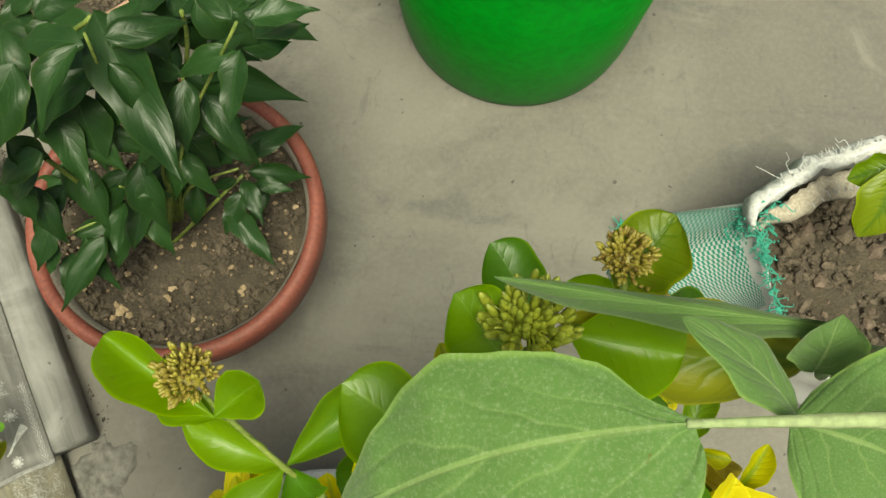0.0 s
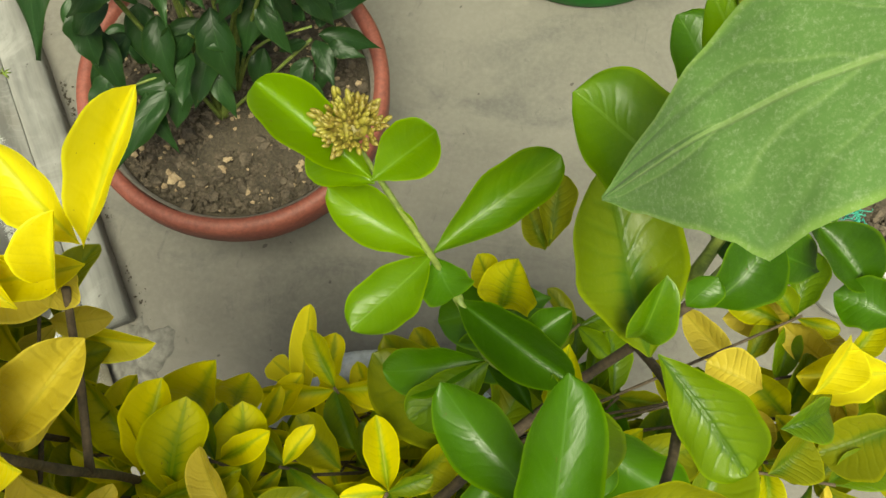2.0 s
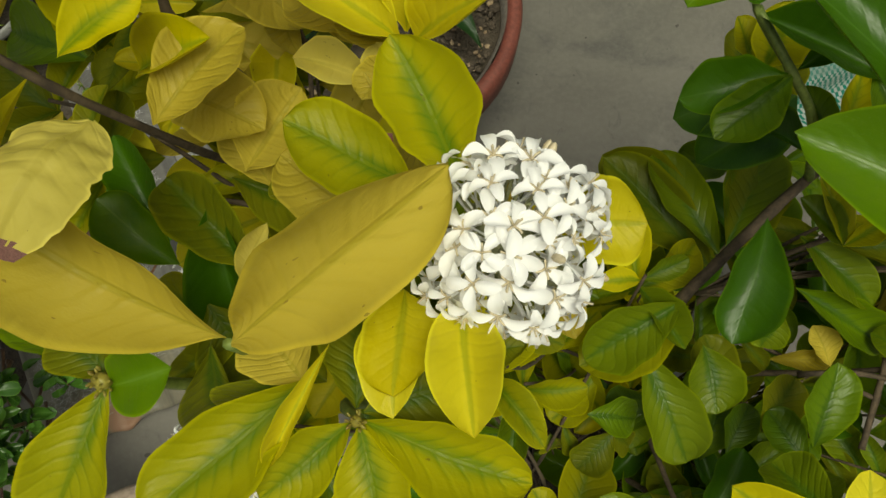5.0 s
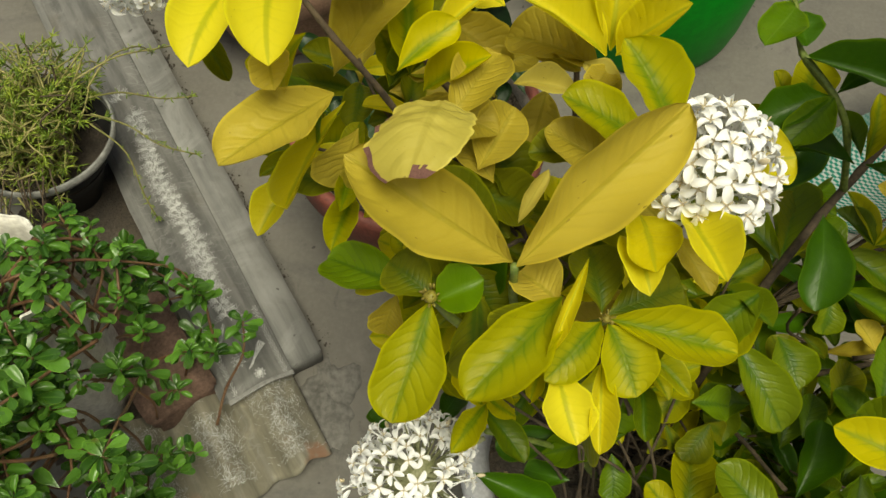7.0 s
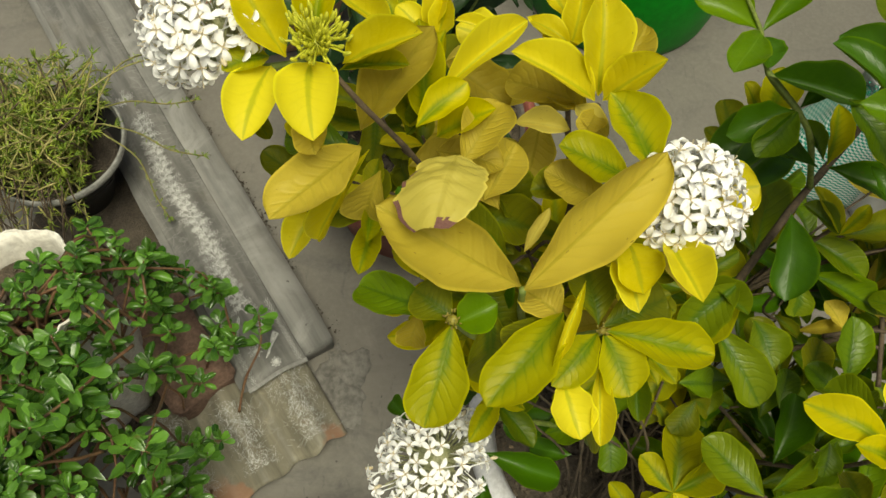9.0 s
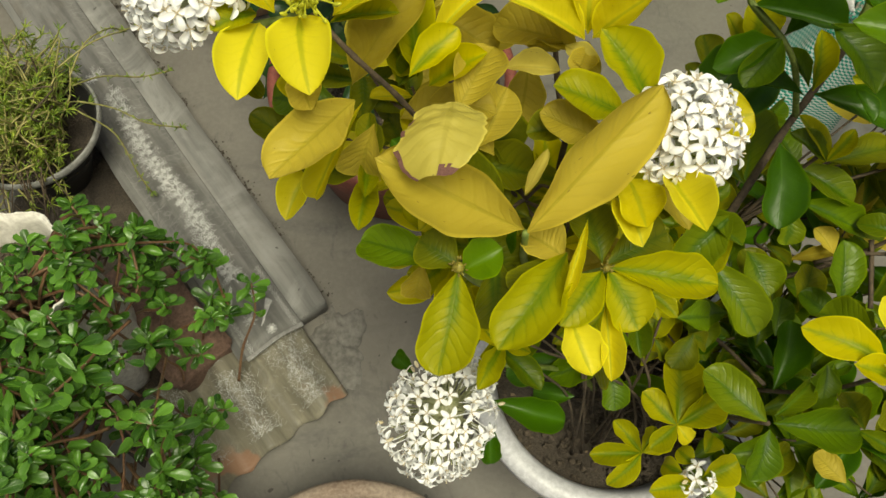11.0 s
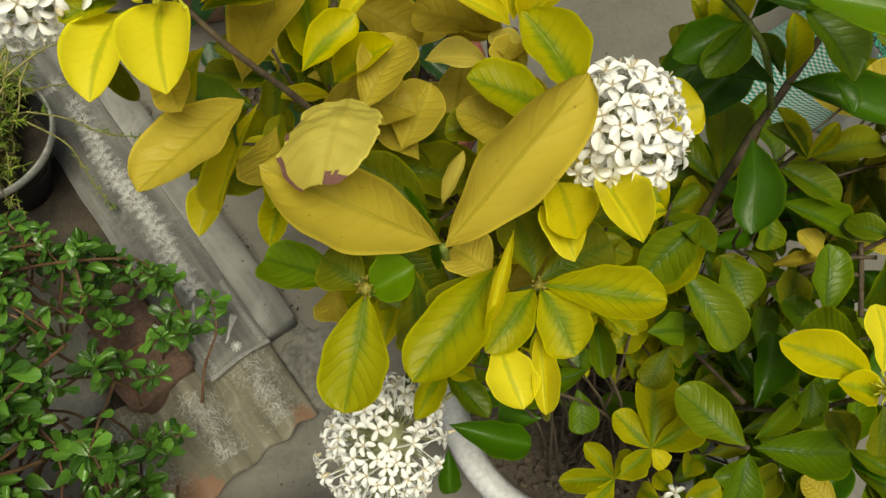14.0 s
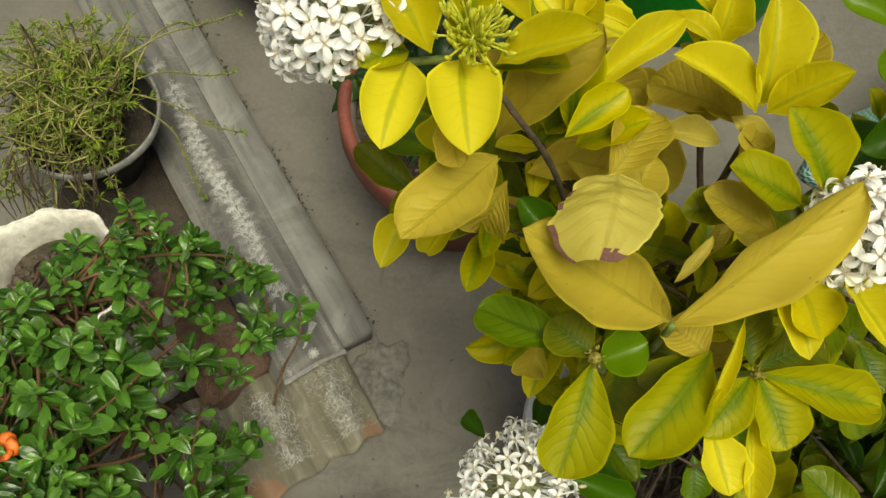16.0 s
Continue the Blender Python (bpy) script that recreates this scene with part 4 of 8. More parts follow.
def red_pot():
    pot = thing("flower_pot", "round red-painted cement flower pot with a thick rim", "pot", (*CHILLI_AT, 0))
    m = Matrix.Translation((*CHILLI_AT, 0)) @ Matrix.Diagonal((1.045, 1.045, 1, 1))
    part("body", lathe([(0.001, 0.0), (0.112, 0.0), (0.118, 0.006), (0.150, 0.168), (0.150, 0.176), (0.001, 0.176)], 72, 0.004), RED_POT, pot, m=m)
    part("rim", lathe([(0.148, 0.165), (0.163, 0.168), (0.167, 0.176), (0.168, 0.212), (0.165, 0.221), (0.158, 0.223), (0.152, 0.220), (0.150, 0.205)], 96, 0.006, 1), RED_POT, pot, m=m)
    part("inner_wall", lathe([(0.1505, 0.214), (0.146, 0.206), (0.144, 0.165), (0.143, 0.15)], 96, 0.012, 2), RAW_POT, pot, "raw grey inside of the rim", m=m)


def tub():
    pot = thing("planter_tub", "wide white plastic tub with a rolled rim", "tub", (*TUB_AT, 0))
    m = Matrix.Translation((*TUB_AT, 0)) @ Matrix.Diagonal((0.91, 0.91, 0.9, 1))
    part("body", lathe([(0.001, 0.0), (0.125, 0.0), (0.132, 0.008), (0.168, 0.232), (0.163, 0.232), (0.150, 0.15), (0.001, 0.15)], 80), WHITE_PLASTIC, pot, m=m)
    part("rim", lathe([(0.166, 0.222), (0.186, 0.220), (0.191, 0.225), (0.191, 0.236), (0.186, 0.243), (0.176, 0.246), (0.166, 0.244), (0.159, 0.236), (0.154, 0.216), (0.150, 0.195), (0.147, 0.17)], 96), WHITE_PLASTIC, pot, m=m)


def clay_bowl():
    pot = thing("clay_pot", "weathered pale terracotta pot with a worn stained rim", "pot", (*BOWL_AT, 0))
    m = Matrix.Translation((*BOWL_AT, 0))
    part("body", lathe([(0.001, 0.0), (0.105, 0.0), (0.112, 0.008), (0.148, 0.14), (0.140, 0.14), (0.13, 0.1), (0.001, 0.1)], 72, 0.006, 4), CLAY, pot, m=m)
    part("rim", lathe([(0.146, 0.135), (0.161, 0.138), (0.165, 0.146), (0.165, 0.160), (0.160, 0.167), (0.149, 0.168), (0.143, 0.162), (0.139, 0.12)], 96, 0.008, 5), CLAY, pot, m=m)


def black_pot():
    pot = thing("flower_pot", "black plastic flower pot with a dusty grey lip", "pot", (*BLACK_AT, 0))
    m = Matrix.Translation((*BLACK_AT, 0)) @ Matrix.Diagonal((0.985, 0.985, 1.22, 1))
    part("body", lathe([(0.001, 0.0), (0.036, 0.0), (0.041, 0.005), (0.060, 0.050), (0.097, 0.122), (0.094, 0.122), (0.075, 0.078), (0.001, 0.078)], 64), BLACK_PLASTIC, pot, m=m)
    part("rim", lathe([(0.098, 0.120), (0.103, 0.121), (0.105, 0.125), (0.104, 0.131), (0.101, 0.133), (0.099, 0.130), (0.098, 0.120)], 80), GREY_RIM, pot, m=m)


def bucket():
    pot = thing("bucket", "bright green plastic bucket standing on the cement floor", "bucket", (*BUCKET_AT, 0))
    m = Matrix.Translation((*BUCKET_AT, 0)) @ Matrix.Diagonal((0.878, 0.878, 1, 1))
    part("body", lathe([(0.001, 0.003), (0.190, 0.003), (0.196, 0.0), (0.200, 0.004), (0.203, 0.02), (0.206, 0.035), (0.236, 0.40), (0.231, 0.40), (0.198, 0.03), (0.001, 0.02)], 96), GREEN_PLASTIC, pot, m=m)
    part("rim", lathe([(0.233, 0.392), (0.243, 0.392), (0.247, 0.397), (0.247, 0.407), (0.241, 0.412), (0.231, 0.408), (0.230, 0.395)], 96), GREEN_PLASTIC, pot, m=m)


def far_pot():
    pot = thing("flower_pot", "peach terracotta flower pot of dry soil behind the chilli plant", "pot", (*FAR_AT, 0))
    m = Matrix.Translation((*FAR_AT, 0))
    part("body", lathe([(0.001, 0.0), (0.112, 0.0), (0.118, 0.006), (0.168, 0.158), (0.166, 0.166), (0.001, 0.166)], 72, 0.004, 7), PEACH_CLAY, pot, m=m)
    part("rim", lathe([(0.166, 0.150), (0.184, 0.153), (0.189, 0.160), (0.190, 0.194), (0.187, 0.201), (0.176, 0.203), (0.171, 0.199), (0.168, 0.166)], 96, 0.006, 8), PEACH_CLAY, pot, m=m)


far_pot()
red_pot()
tub()
clay_bowl()
black_pot()
bucket()


soil_disc("soil", "dry brown soil with grit filling the red pot", CHILLI_AT, 0.155, 0.190, SOIL, 1, 0.012, 0.008)
scatter("soil_crumbs", "loose crumbs of earth and grit on the soil", "grit", CHILLI_AT, 0.148, 0.196, 3600, 0.0042, CRUMB, 2)
scatter("wood_chips", "pale chips of bark and brick among the soil", "chips", CHILLI_AT, 0.145, 0.198, 330, 0.0048, CHIP, 3, flat=0.35)
soil_disc("soil", "dry brown soil filling the terracotta pot", FAR_AT, 0.172, 0.182, SOIL, 21, 0.010, 0.004)
scatter("soil_crumbs", "loose crumbs of earth and grit on the soil", "grit", FAR_AT, 0.163, 0.187, 1400, 0.0055, CRUMB, 22)
soil_disc("soil", "dark soil in the white tub", TUB_AT, 0.146, 0.178, DARK_SOIL, 4, 0.010)
scatter("soil_crumbs", "loose crumbs of dark earth", "grit", TUB_AT, 0.140, 0.181, 900, 0.0055, CRUMB, 5)
scatter("leaf_litter", "dry brown leaf scraps on the soil", "litter", TUB_AT, 0.135, 0.185, 14, 0.007, CHIP, 6, flat=0.12)
soil_disc("soil", "dark soil low in the clay pot", BOWL_AT, 0.136, 0.112, DARK_SOIL, 7, 0.008)
scatter("soil_crumbs", "loose crumbs of dark earth", "grit", BOWL_AT, 0.13, 0.115, 500, 0.005, CRUMB, 8)
soil_disc("soil", "dark soil in the black pot", BLACK_AT, 0.078, 0.104, DARK_SOIL, 9, 0.008)

# ---- sack of soil ----
SACK_AT = (0.625, 0.455)


def away(a, degrees):
    """Signed angle from a direction given in degrees."""
    return math.atan2(math.sin(a - radians(degrees)), math.cos(a - radians(degrees)))


def sack_radius(a, h):
    """Radius of the sack's wall by angle and height from 0 to 1; one corner is drawn out into an ear that lies on the floor."""
    r = 0.142 + 0.014 * h + 0.004 * math.sin(5 * a + 1.0) * h + 0.002 * math.sin(11 * a + 2 * h)
    r += 0.022 * h * math.exp(-(away(a, 166) / 0.30) ** 2)
    folds = 0.010 * math.sin(23 * a + 3 * h) * math.exp(-(away(a, 170) / 0.4) ** 2) * (1 - h)
    return r + folds + 0.155 * math.exp(-(away(a, 167) / 0.36) ** 4) * max(0.0, 1 - 1.02 * h) ** 1.15


def sack():
    body = thing("sack", "open white and green woven sack of soil with frayed hem", "sack", (*SACK_AT, 0))
    segs, rows = 150, 18
    verts, faces, uvs = [], [], []
    for j in range(rows + 1):
        h = j / rows
        for k in range(segs + 1):
            a = 2 * math.pi * k / segs
            r = sack_radius(a, h)
            z = 0.225 * h + 0.010 * h * math.sin(3 * a) + 0.004 * noise.noise((math.cos(a) * 4, math.sin(a) * 4, h * 5))
            verts.append((SACK_AT[0] + r * math.cos(a), SACK_AT[1] + r * math.sin(a), z + 0.001))
            uvs.append((a * 0.17, h * 0.26))
    for j in range(rows):
        for k in range(segs):
            a = j * (segs + 1) + k
            faces.append((a, a + 1, a + segs + 2, a + segs + 1))
    wall = part("woven_wall", mesh_from("woven_wall", verts, faces, uvs), SACK, body)
    wall.modifiers.new("thickness", "SOLIDIFY").thickness = 0.002
    # the mouth's cloth is folded flat: a white flap outside, a soiled strip inside, both ending at the torn corner
    for name, material, label, steps in (
            ("flap", FLAP, "white flap folded over the mouth", ((0.018, -0.036), (0.015, -0.010), (0.010, 0.002), (0.000, 0.001), (-0.009, -0.006))),
            ("hem", CANVAS, "soiled cream hem folded inwards", ((-0.014, -0.014), (-0.022, -0.013), (-0.034, -0.018), (-0.041, -0.030), (-0.038, -0.058)))):
        strip, quads, count = [], [], 180
        for k in range(count + 1):
            a = radians(-120 + 288 * k / count)
            r = sack_radius(a, 1.0)
            ending = min(1.0, 0.25 + max(0.0, -away(a, 169)) / 0.35) if k > count / 2 else 1.0
            z = 0.226 + 0.010 * math.sin(3 * a) + 0.005 * noise.noise((math.cos(a) * 5, math.sin(a) * 5, 1))
            for d, dz in steps:
                wrinkle = 0.004 * noise.noise((a * 9, d * 60, 2)) + 0.0026 * noise.noise((a * 34, d * 150, 5))
                q = r + d * ending + wrinkle
                strip.append((SACK_AT[0] + q * math.cos(a), SACK_AT[1] + q * math.sin(a), z + dz * ending + wrinkle))
        for k in range(count):
            for j in range(4):
                a = k * 5 + j
                quads.append((a, a + 5, a + 6, a + 1))
        part(name, mesh_from(name, strip, quads), material, body, label).modifiers.new("thickness", "SOLIDIFY").thickness = 0.0015
    rng = random.Random(7)
    white, green = [], []

    def thread(store, p, d, thick, wild):
        curl = Vector((rng.uniform(-1, 1), rng.uniform(-1, 1), rng.uniform(-0.4, 0.6))) * wild
        store.append(tube([p, p + d * 0.35 + curl, p + d * 0.75 - curl * 0.6, p + d], thick, thick * 0.6, 4))

    def rim(a, h=1.0, off=0.0):
        r = sack_radius(a, h) + off
        return Vector((SACK_AT[0] + r * math.cos(a), SACK_AT[1] + r * math.sin(a), 0.228 * h + 0.010 * h * math.sin(3 * a) + 0.004))

    for i in range(80):
        a = radians(rng.uniform(88, 150))
        d = Vector((math.cos(a) + rng.uniform(-0.5, 0.5), math.sin(a) + rng.uniform(-0.5, 0.5), rng.uniform(0.0, 0.5)))
        thread(white, rim(a, 1.0, 0.004 if i % 3 else -0.040) - Vector((0, 0, 0 if i % 3 else 0.018)), d * rng.uniform(0.004, 0.009), 0.0008, 0.0015)
    for a, d in ((143, (-0.012, 0.035, 0.01)), (147, (-0.045, 0.02, 0.0)), (112, (-0.03, 0.012, 0.01)), (138, (0.004, 0.022, 0.012))):
        thread(white, rim(radians(a), 1.0, 0.008), Vector(d) * 0.7, 0.0006, 0.005)
    for i in range(240):
        a = radians(rng.gauss(166, 4.5) if i < 150 else rng.uniform(168, 205))
        p = rim(a, rng.uniform(0.80, 1.0) if i < 150 else 1.0, rng.uniform(-0.022, 0.004) if i < 150 else rng.uniform(-0.004, 0.002))
        d = Vector((rng.uniform(-1, 1), rng.uniform(-1, 0.6), rng.uniform(-0.5, 0.5))) * rng.uniform(0.006, 0.020)
        thread(green, p + Vector((0, 0, 0.002)), d, 0.0009, 0.005)
    for i in range(46):
        a = radians(rng.gauss(164, 2.5))
        p = rim(a, 0.03, rng.uniform(-0.03, 0.004))
        d = Vector((rng.uniform(-1, 0.3), rng.uniform(-0.6, 1), rng.uniform(0, 0.5))) * rng.uniform(0.01, 0.024)
        thread(green if i % 3 else white, p, d, 0.0009, 0.006)
    tagged(part("fray", joined(white), FLAP, body, "frayed white threads"), kind="stuff")
    tagged(part("fray", joined(green), THREAD_GREEN, body, "frayed green threads"), kind="stuff")


sack()
soil_disc("soil", "brown garden soil heaped in the sack", SACK_AT, 0.150, 0.165, SOIL, 11, 0.020, 0.012)
scatter("soil_crumbs", "clods and grit on the soil of the sack", "grit", SACK_AT, 0.128, 0.175, 1300, 0.0065, CRUMB, 12)
scatter("stones", "brown stones lying on the soil", "stones", SACK_AT, 0.115, 0.178, 40, 0.012, PEBBLE, 13)

# ---- white bag and purslane ----
BAG_AT = (-0.672, 0.145)


def grow_bag():
    bag = thing("grow_bag", "white plastic grow bag with a crumpled open mouth", "grow bag", (*BAG_AT, 0))
    segs, rows = 96, 20
    verts, faces = [], []
    for j in range(rows + 1):
        h = j / rows
        for k in range(segs):
            a = 2 * math.pi * k / segs
            folds = 0.004 * math.sin(9 * a + 4 * h) * (1 - 0.5 * h) + 0.006 * noise.noise((math.cos(a) * 3, math.sin(a) * 3, h * 4)) + 0.0025 * noise.noise((math.cos(a) * 11, math.sin(a) * 11, h * 9))
            r = 0.066 + 0.012 * math.sin(math.pi * min(1.0, h / 0.85)) + 0.016 * max(0.0, (h - 0.80) / 0.20) ** 1.2 - 0.004 * h + folds
            verts.append((BAG_AT[0] + r * math.cos(a), BAG_AT[1] + r * math.sin(a), 0.001 + 0.347 * h + h * (0.006 * math.sin(2 * a + 1) + 0.004 * noise.noise((math.cos(a) * 4, math.sin(a) * 4, 7)))))
    for j in range(rows):
        for k in range(segs):
            n = (k + 1) % segs
            faces.append((j * segs + k, j * segs + n, (j + 1) * segs + n, (j + 1) * segs + k))
    wall = part("wall", mesh_from("wall", verts, faces), BAG, bag)
    wall.modifiers.new("thickness", "SOLIDIFY").thickness = 0.002
    edge = [v for v in verts[rows * segs:]]
    lip = tube([Vector(v) + Vector((0, 0, 0.0005)) for v in edge + edge[:1]], 0.0016, 0.0016, 6, 0.25)
    part("lip", mesh_from("lip", *lip), BAG, bag, "rolled white edge of the mouth")


grow_bag()
soil_disc("soil", "dry soil inside the white bag", BAG_AT, 0.066, 0.296, SOIL, 14, 0.012)
scatter("soil_crumbs", "loose earth crumbs inside the bag", "grit", BAG_AT, 0.060, 0.299, 420, 0.005, CRUMB, 15)


def purslane():
    """Red creeping stems that end in rosettes of small fleshy spoon leaves."""
    rng = random.Random(21)
    plant = thing("purslane", "dense trailing purslane with fleshy green leaves on red stems", "plant", (*BAG_AT, 0.2))
    stems, count = [], 0
    rest = []

    def blade(at, way, size):
        nonlocal count
        m = Matrix.Translation(at) @ way.to_track_quat("Y", "Z").to_matrix().to_4x4() @ Matrix.Diagonal((size * 0.47, size * 1.08, size, 1))
        count += 1
        if count <= 300:
            part("leaf", SPOONS[count % 3], FLESHY, plant, m=m)
        else:
            rest.append(m)

    for i in range(270):
        end = Vector((rng.uniform(-0.82, -0.44), rng.uniform(-0.20, 0.235), 0))
        in_mouth = (end.x - BAG_AT[0]) ** 2 + (end.y - BAG_AT[1] - 0.045) ** 2 < 0.062 ** 2
        if in_mouth and rng.random() < 0.9 or end.x < -0.66 and end.y > 0.12 or end.x + end.y > -0.24 or end.x > -0.46 and end.y < 0.0 or -0.56 < end.x and 0.03 < end.y < 0.19 and rng.random() < 0.6:
            end.x, end.y = rng.uniform(-0.76, -0.52), rng.uniform(-0.20, 0.07)
        end.z = 0.400 - 1.25 * max(0.0, end.x + 0.58) - 0.55 * max(0.0, end.y - 0.12) + rng.uniform(-0.16, 0.045)
        end.z = max(end.z, 0.10)
        start = Vector((BAG_AT[0] + rng.uniform(-0.03, 0.035), BAG_AT[1] + rng.uniform(-0.055, -0.01), 0.298))
        out = Vector((end.x - BAG_AT[0], end.y - BAG_AT[1], 0)).normalized()
        over = Vector((BAG_AT[0], BAG_AT[1], 0.362)) + out * 0.076 + Vector((rng.uniform(-0.02, 0.02), rng.uniform(-0.02, 0.02), rng.uniform(0, 0.012)))
        mid = (over + end) / 2 + Vector((rng.uniform(-0.045, 0.045), rng.uniform(-0.045, 0.045), rng.uniform(-0.06, 0.0)))
        if in_mouth:
            over, mid = start * 0.6 + end * 0.4, start * 0.3 + end * 0.7
        elif rng.random() < 0.88:
            # a side twig that leaves an older stem below the leaves
            start = Vector((mid.x + rng.uniform(-0.05, 0.05), mid.y + rng.uniform(-0.05, 0.05), end.z - rng.uniform(0.06, 0.12)))
            over, mid = start.lerp(end, 0.35), start.lerp(end, 0.7) + Vector((rng.uniform(-0.015, 0.015), rng.uniform(-0.015, 0.015), 0))
        stems.append(tube([start, over, mid, end], 0.0020, 0.0013, 6, 0.2))
        way = (end - mid).normalized()
        big = rng.uniform(0.62, 1.08)
        for k in range(rng.randint(7, 10)):
            b = k * 2.2 + rng.uniform(-0.4, 0.4)
            lay = Vector((math.cos(b), math.sin(b), rng.uniform(-0.15, 0.3) + 0.08 * k))
            blade(end + Vector((0, 0, 0.0020 * k - 0.008)), lay, big * rng.uniform(0.017, 0.027) * (1.12 - 0.075 * k))
        for s in (0.0, 0.3, 0.55, 0.8):
            p = mid * (1 - s) + end * s
            for side in (1, -1):
                lay = Vector((-way.y * side, way.x * side, 0.25)) + Vector((rng.uniform(-0.6, 0.6), rng.uniform(-0.6, 0.6), rng.uniform(-0.2, 0.5)))
                blade(p + Vector((0, 0, 0.002)), lay, big * rng.uniform(0.015, 0.027))
    tagged(part("stem_mat", joined(stems), RED_STEM, plant, "thin red-brown trailing stems"), kind="stuff")
    if rest:
        pieces, quads, uvs = [], [], []
        for i, m in enumerate(rest):
            me = SPOONS[i % 3]
            n = len(pieces)
            pieces.extend(m @ v.co for v in me.vertices)
            quads.extend(tuple(n + k for k in p.vertices) for p in me.polygons)
            uvs.extend((k // 5 / 8, k % 5 / 4) for k in range(len(me.vertices)))
        tagged(part("leaf_mass", mesh_from("leaf_mass", pieces, quads, uvs), FLESHY, plant), kind="stuff")
    flower = [moved(blob(0.009, 0.35, 4, 8, k, 0.3), pose(-0.655 + 0.006 * math.cos(k * 1.26), -0.039 + 0.006 * math.sin(k * 1.26), 0.405, 30 * math.cos(k), 30 * math.sin(k), 0)) for k in range(5)]
    part("flower", joined(flower), ORANGE, plant, "small orange-red flower")


def moss_rose():
    """A tangle of winding stems with narrow fleshy needle leaves that spills over the black pot."""
    rng = random.Random(33)
    plant = thing("moss_rose", "tangled moss rose with fine yellow-green needle leaves", "plant", (*BLACK_AT, 0.15))
    stems, needles, dry = [], [], []

    def needle(p, d, thick):
        x = d.cross(Vector((0.1, 0.2, 1))).normalized() * thick
        y = d.cross(x).normalized() * thick
        q = p + d * 0.55 + Vector((0, 0, 0.0012))
        needles.append(([p + x * 0.6, p - x * 0.3 + y * 0.5, p - x * 0.3 - y * 0.5, q + x, q - x * 0.5 + y * 0.9, q - x * 0.5 - y * 0.9, p + d],
                        [(0, 1, 4, 3), (1, 2, 5, 4), (2, 0, 3, 5), (3, 4, 6), (4, 5, 6), (5, 3, 6)]))

    def along(pts, store, first, count, long, r0=0.0017):
        store.append(tube(pts, r0, 0.0011, 5))
        for k in range(count):
            s = first + (1 - first) * (k / (count - 1)) ** 0.75
            f = s * (len(pts) - 1)
            i = min(int(f), len(pts) - 2)
            p = pts[i].lerp(pts[i + 1], f - i)
            d = Vector((rng.gauss(0, 1), rng.gauss(0, 1), rng.gauss(0.35, 0.7))).normalized()
            needle(p, d * rng.uniform(0.6, 1.0) * long, rng.uniform(0.0008, 0.0013))
        way = (pts[-1] - pts[-2]).normalized()
        for k in range(7):
            d = (way * 0.8 + Vector((rng.gauss(0, 0.6), rng.gauss(0, 0.6), rng.gauss(0.2, 0.5)))).normalized()
            needle(pts[-1], d * rng.uniform(0.7, 1.1) * long, 0.0010)

    for i in range(190):
        a = rng.uniform(0, 6.283)
        spill = math.cos(a - radians(225))
        far = (0.100 + 0.060 * max(0.0, spill) + 0.09 * max(0.0, math.cos(a - radians(110)))) * math.sqrt(rng.random()) * rng.uniform(0.9, 1.12)
        start = Vector((BLACK_AT[0] + rng.uniform(-0.06, 0.05), BLACK_AT[1] + rng.uniform(-0.06, 0.06), 0.13))
        end = Vector((BLACK_AT[0] - 0.016 + math.cos(a) * far, BLACK_AT[1] + 0.004 + math.sin(a) * far, 0.245 - 4.0 * far * far + rng.uniform(-0.07, 0.03)))
        if end.x > BLACK_AT[0] + 0.062 and rng.random() < 0.4:
            end.x -= rng.uniform(0.05, 0.11)
        mid = (start + end) / 2 + Vector((rng.uniform(-0.03, 0.03), rng.uniform(-0.03, 0.03), rng.uniform(0.02, 0.06)))
        turn = Vector((rng.uniform(-0.022, 0.022), rng.uniform(-0.022, 0.022), rng.uniform(-0.01, 0.015)))
        dead = rng.random() < 0.12
        along([start, start.lerp(mid, 0.6), mid + turn, mid.lerp(end, 0.55) - turn, end], dry if dead else stems, 0.30, 3 if dead else 15, 0.018, 0.0016)
    for tips in (((-0.655, 0.470, 0.225), (-0.625, 0.505, 0.195), (-0.590, 0.535, 0.150), (-0.560, 0.560, 0.120)), ((-0.660, 0.450, 0.215), (-0.620, 0.450, 0.190), (-0.585, 0.455, 0.150), (-0.548, 0.470, 0.105)),
                 ((-0.665, 0.490, 0.225), (-0.650, 0.540, 0.220), (-0.630, 0.590, 0.190), (-0.615, 0.620, 0.150)), ((-0.655, 0.440, 0.210), (-0.620, 0.425, 0.170), (-0.600, 0.400, 0.110), (-0.592, 0.380, 0.070)),
                 ((-0.680, 0.500, 0.225), (-0.640, 0.540, 0.225), (-0.590, 0.590, 0.190), (-0.560, 0.640, 0.150))):
        along([Vector(p) + Vector((rng.uniform(-0.006, 0.006), rng.uniform(-0.006, 0.006), 0)) for p in tips], stems, 0.3, 20, 0.012, 0.0013)
    straw = []
    for i in range(34):
        p = Vector((BLACK_AT[0] + rng.uniform(-0.10, 0.05), BLACK_AT[1] - rng.uniform(0.075, 0.10), 0.19))
        q = p + Vector((rng.uniform(-0.03, 0.05), rng.uniform(-0.06, -0.02), -rng.uniform(0.05, 0.12)))
        straw.append(tube([p, p.lerp(q, 0.5) + Vector((rng.uniform(-0.01, 0.01), -0.01, 0.01)), q], 0.0011, 0.0007, 4))
    tagged(part("stem_mat", joined(stems), PALE_STEM, plant), kind="stuff")
    tagged(part("dry_stem_mat", joined(dry + straw), BARK, plant, "brown dry stems"), kind="stuff")
    tagged(part("needles", joined(needles), NEEDLE, plant), kind="stuff")


purslane()
moss_rose()

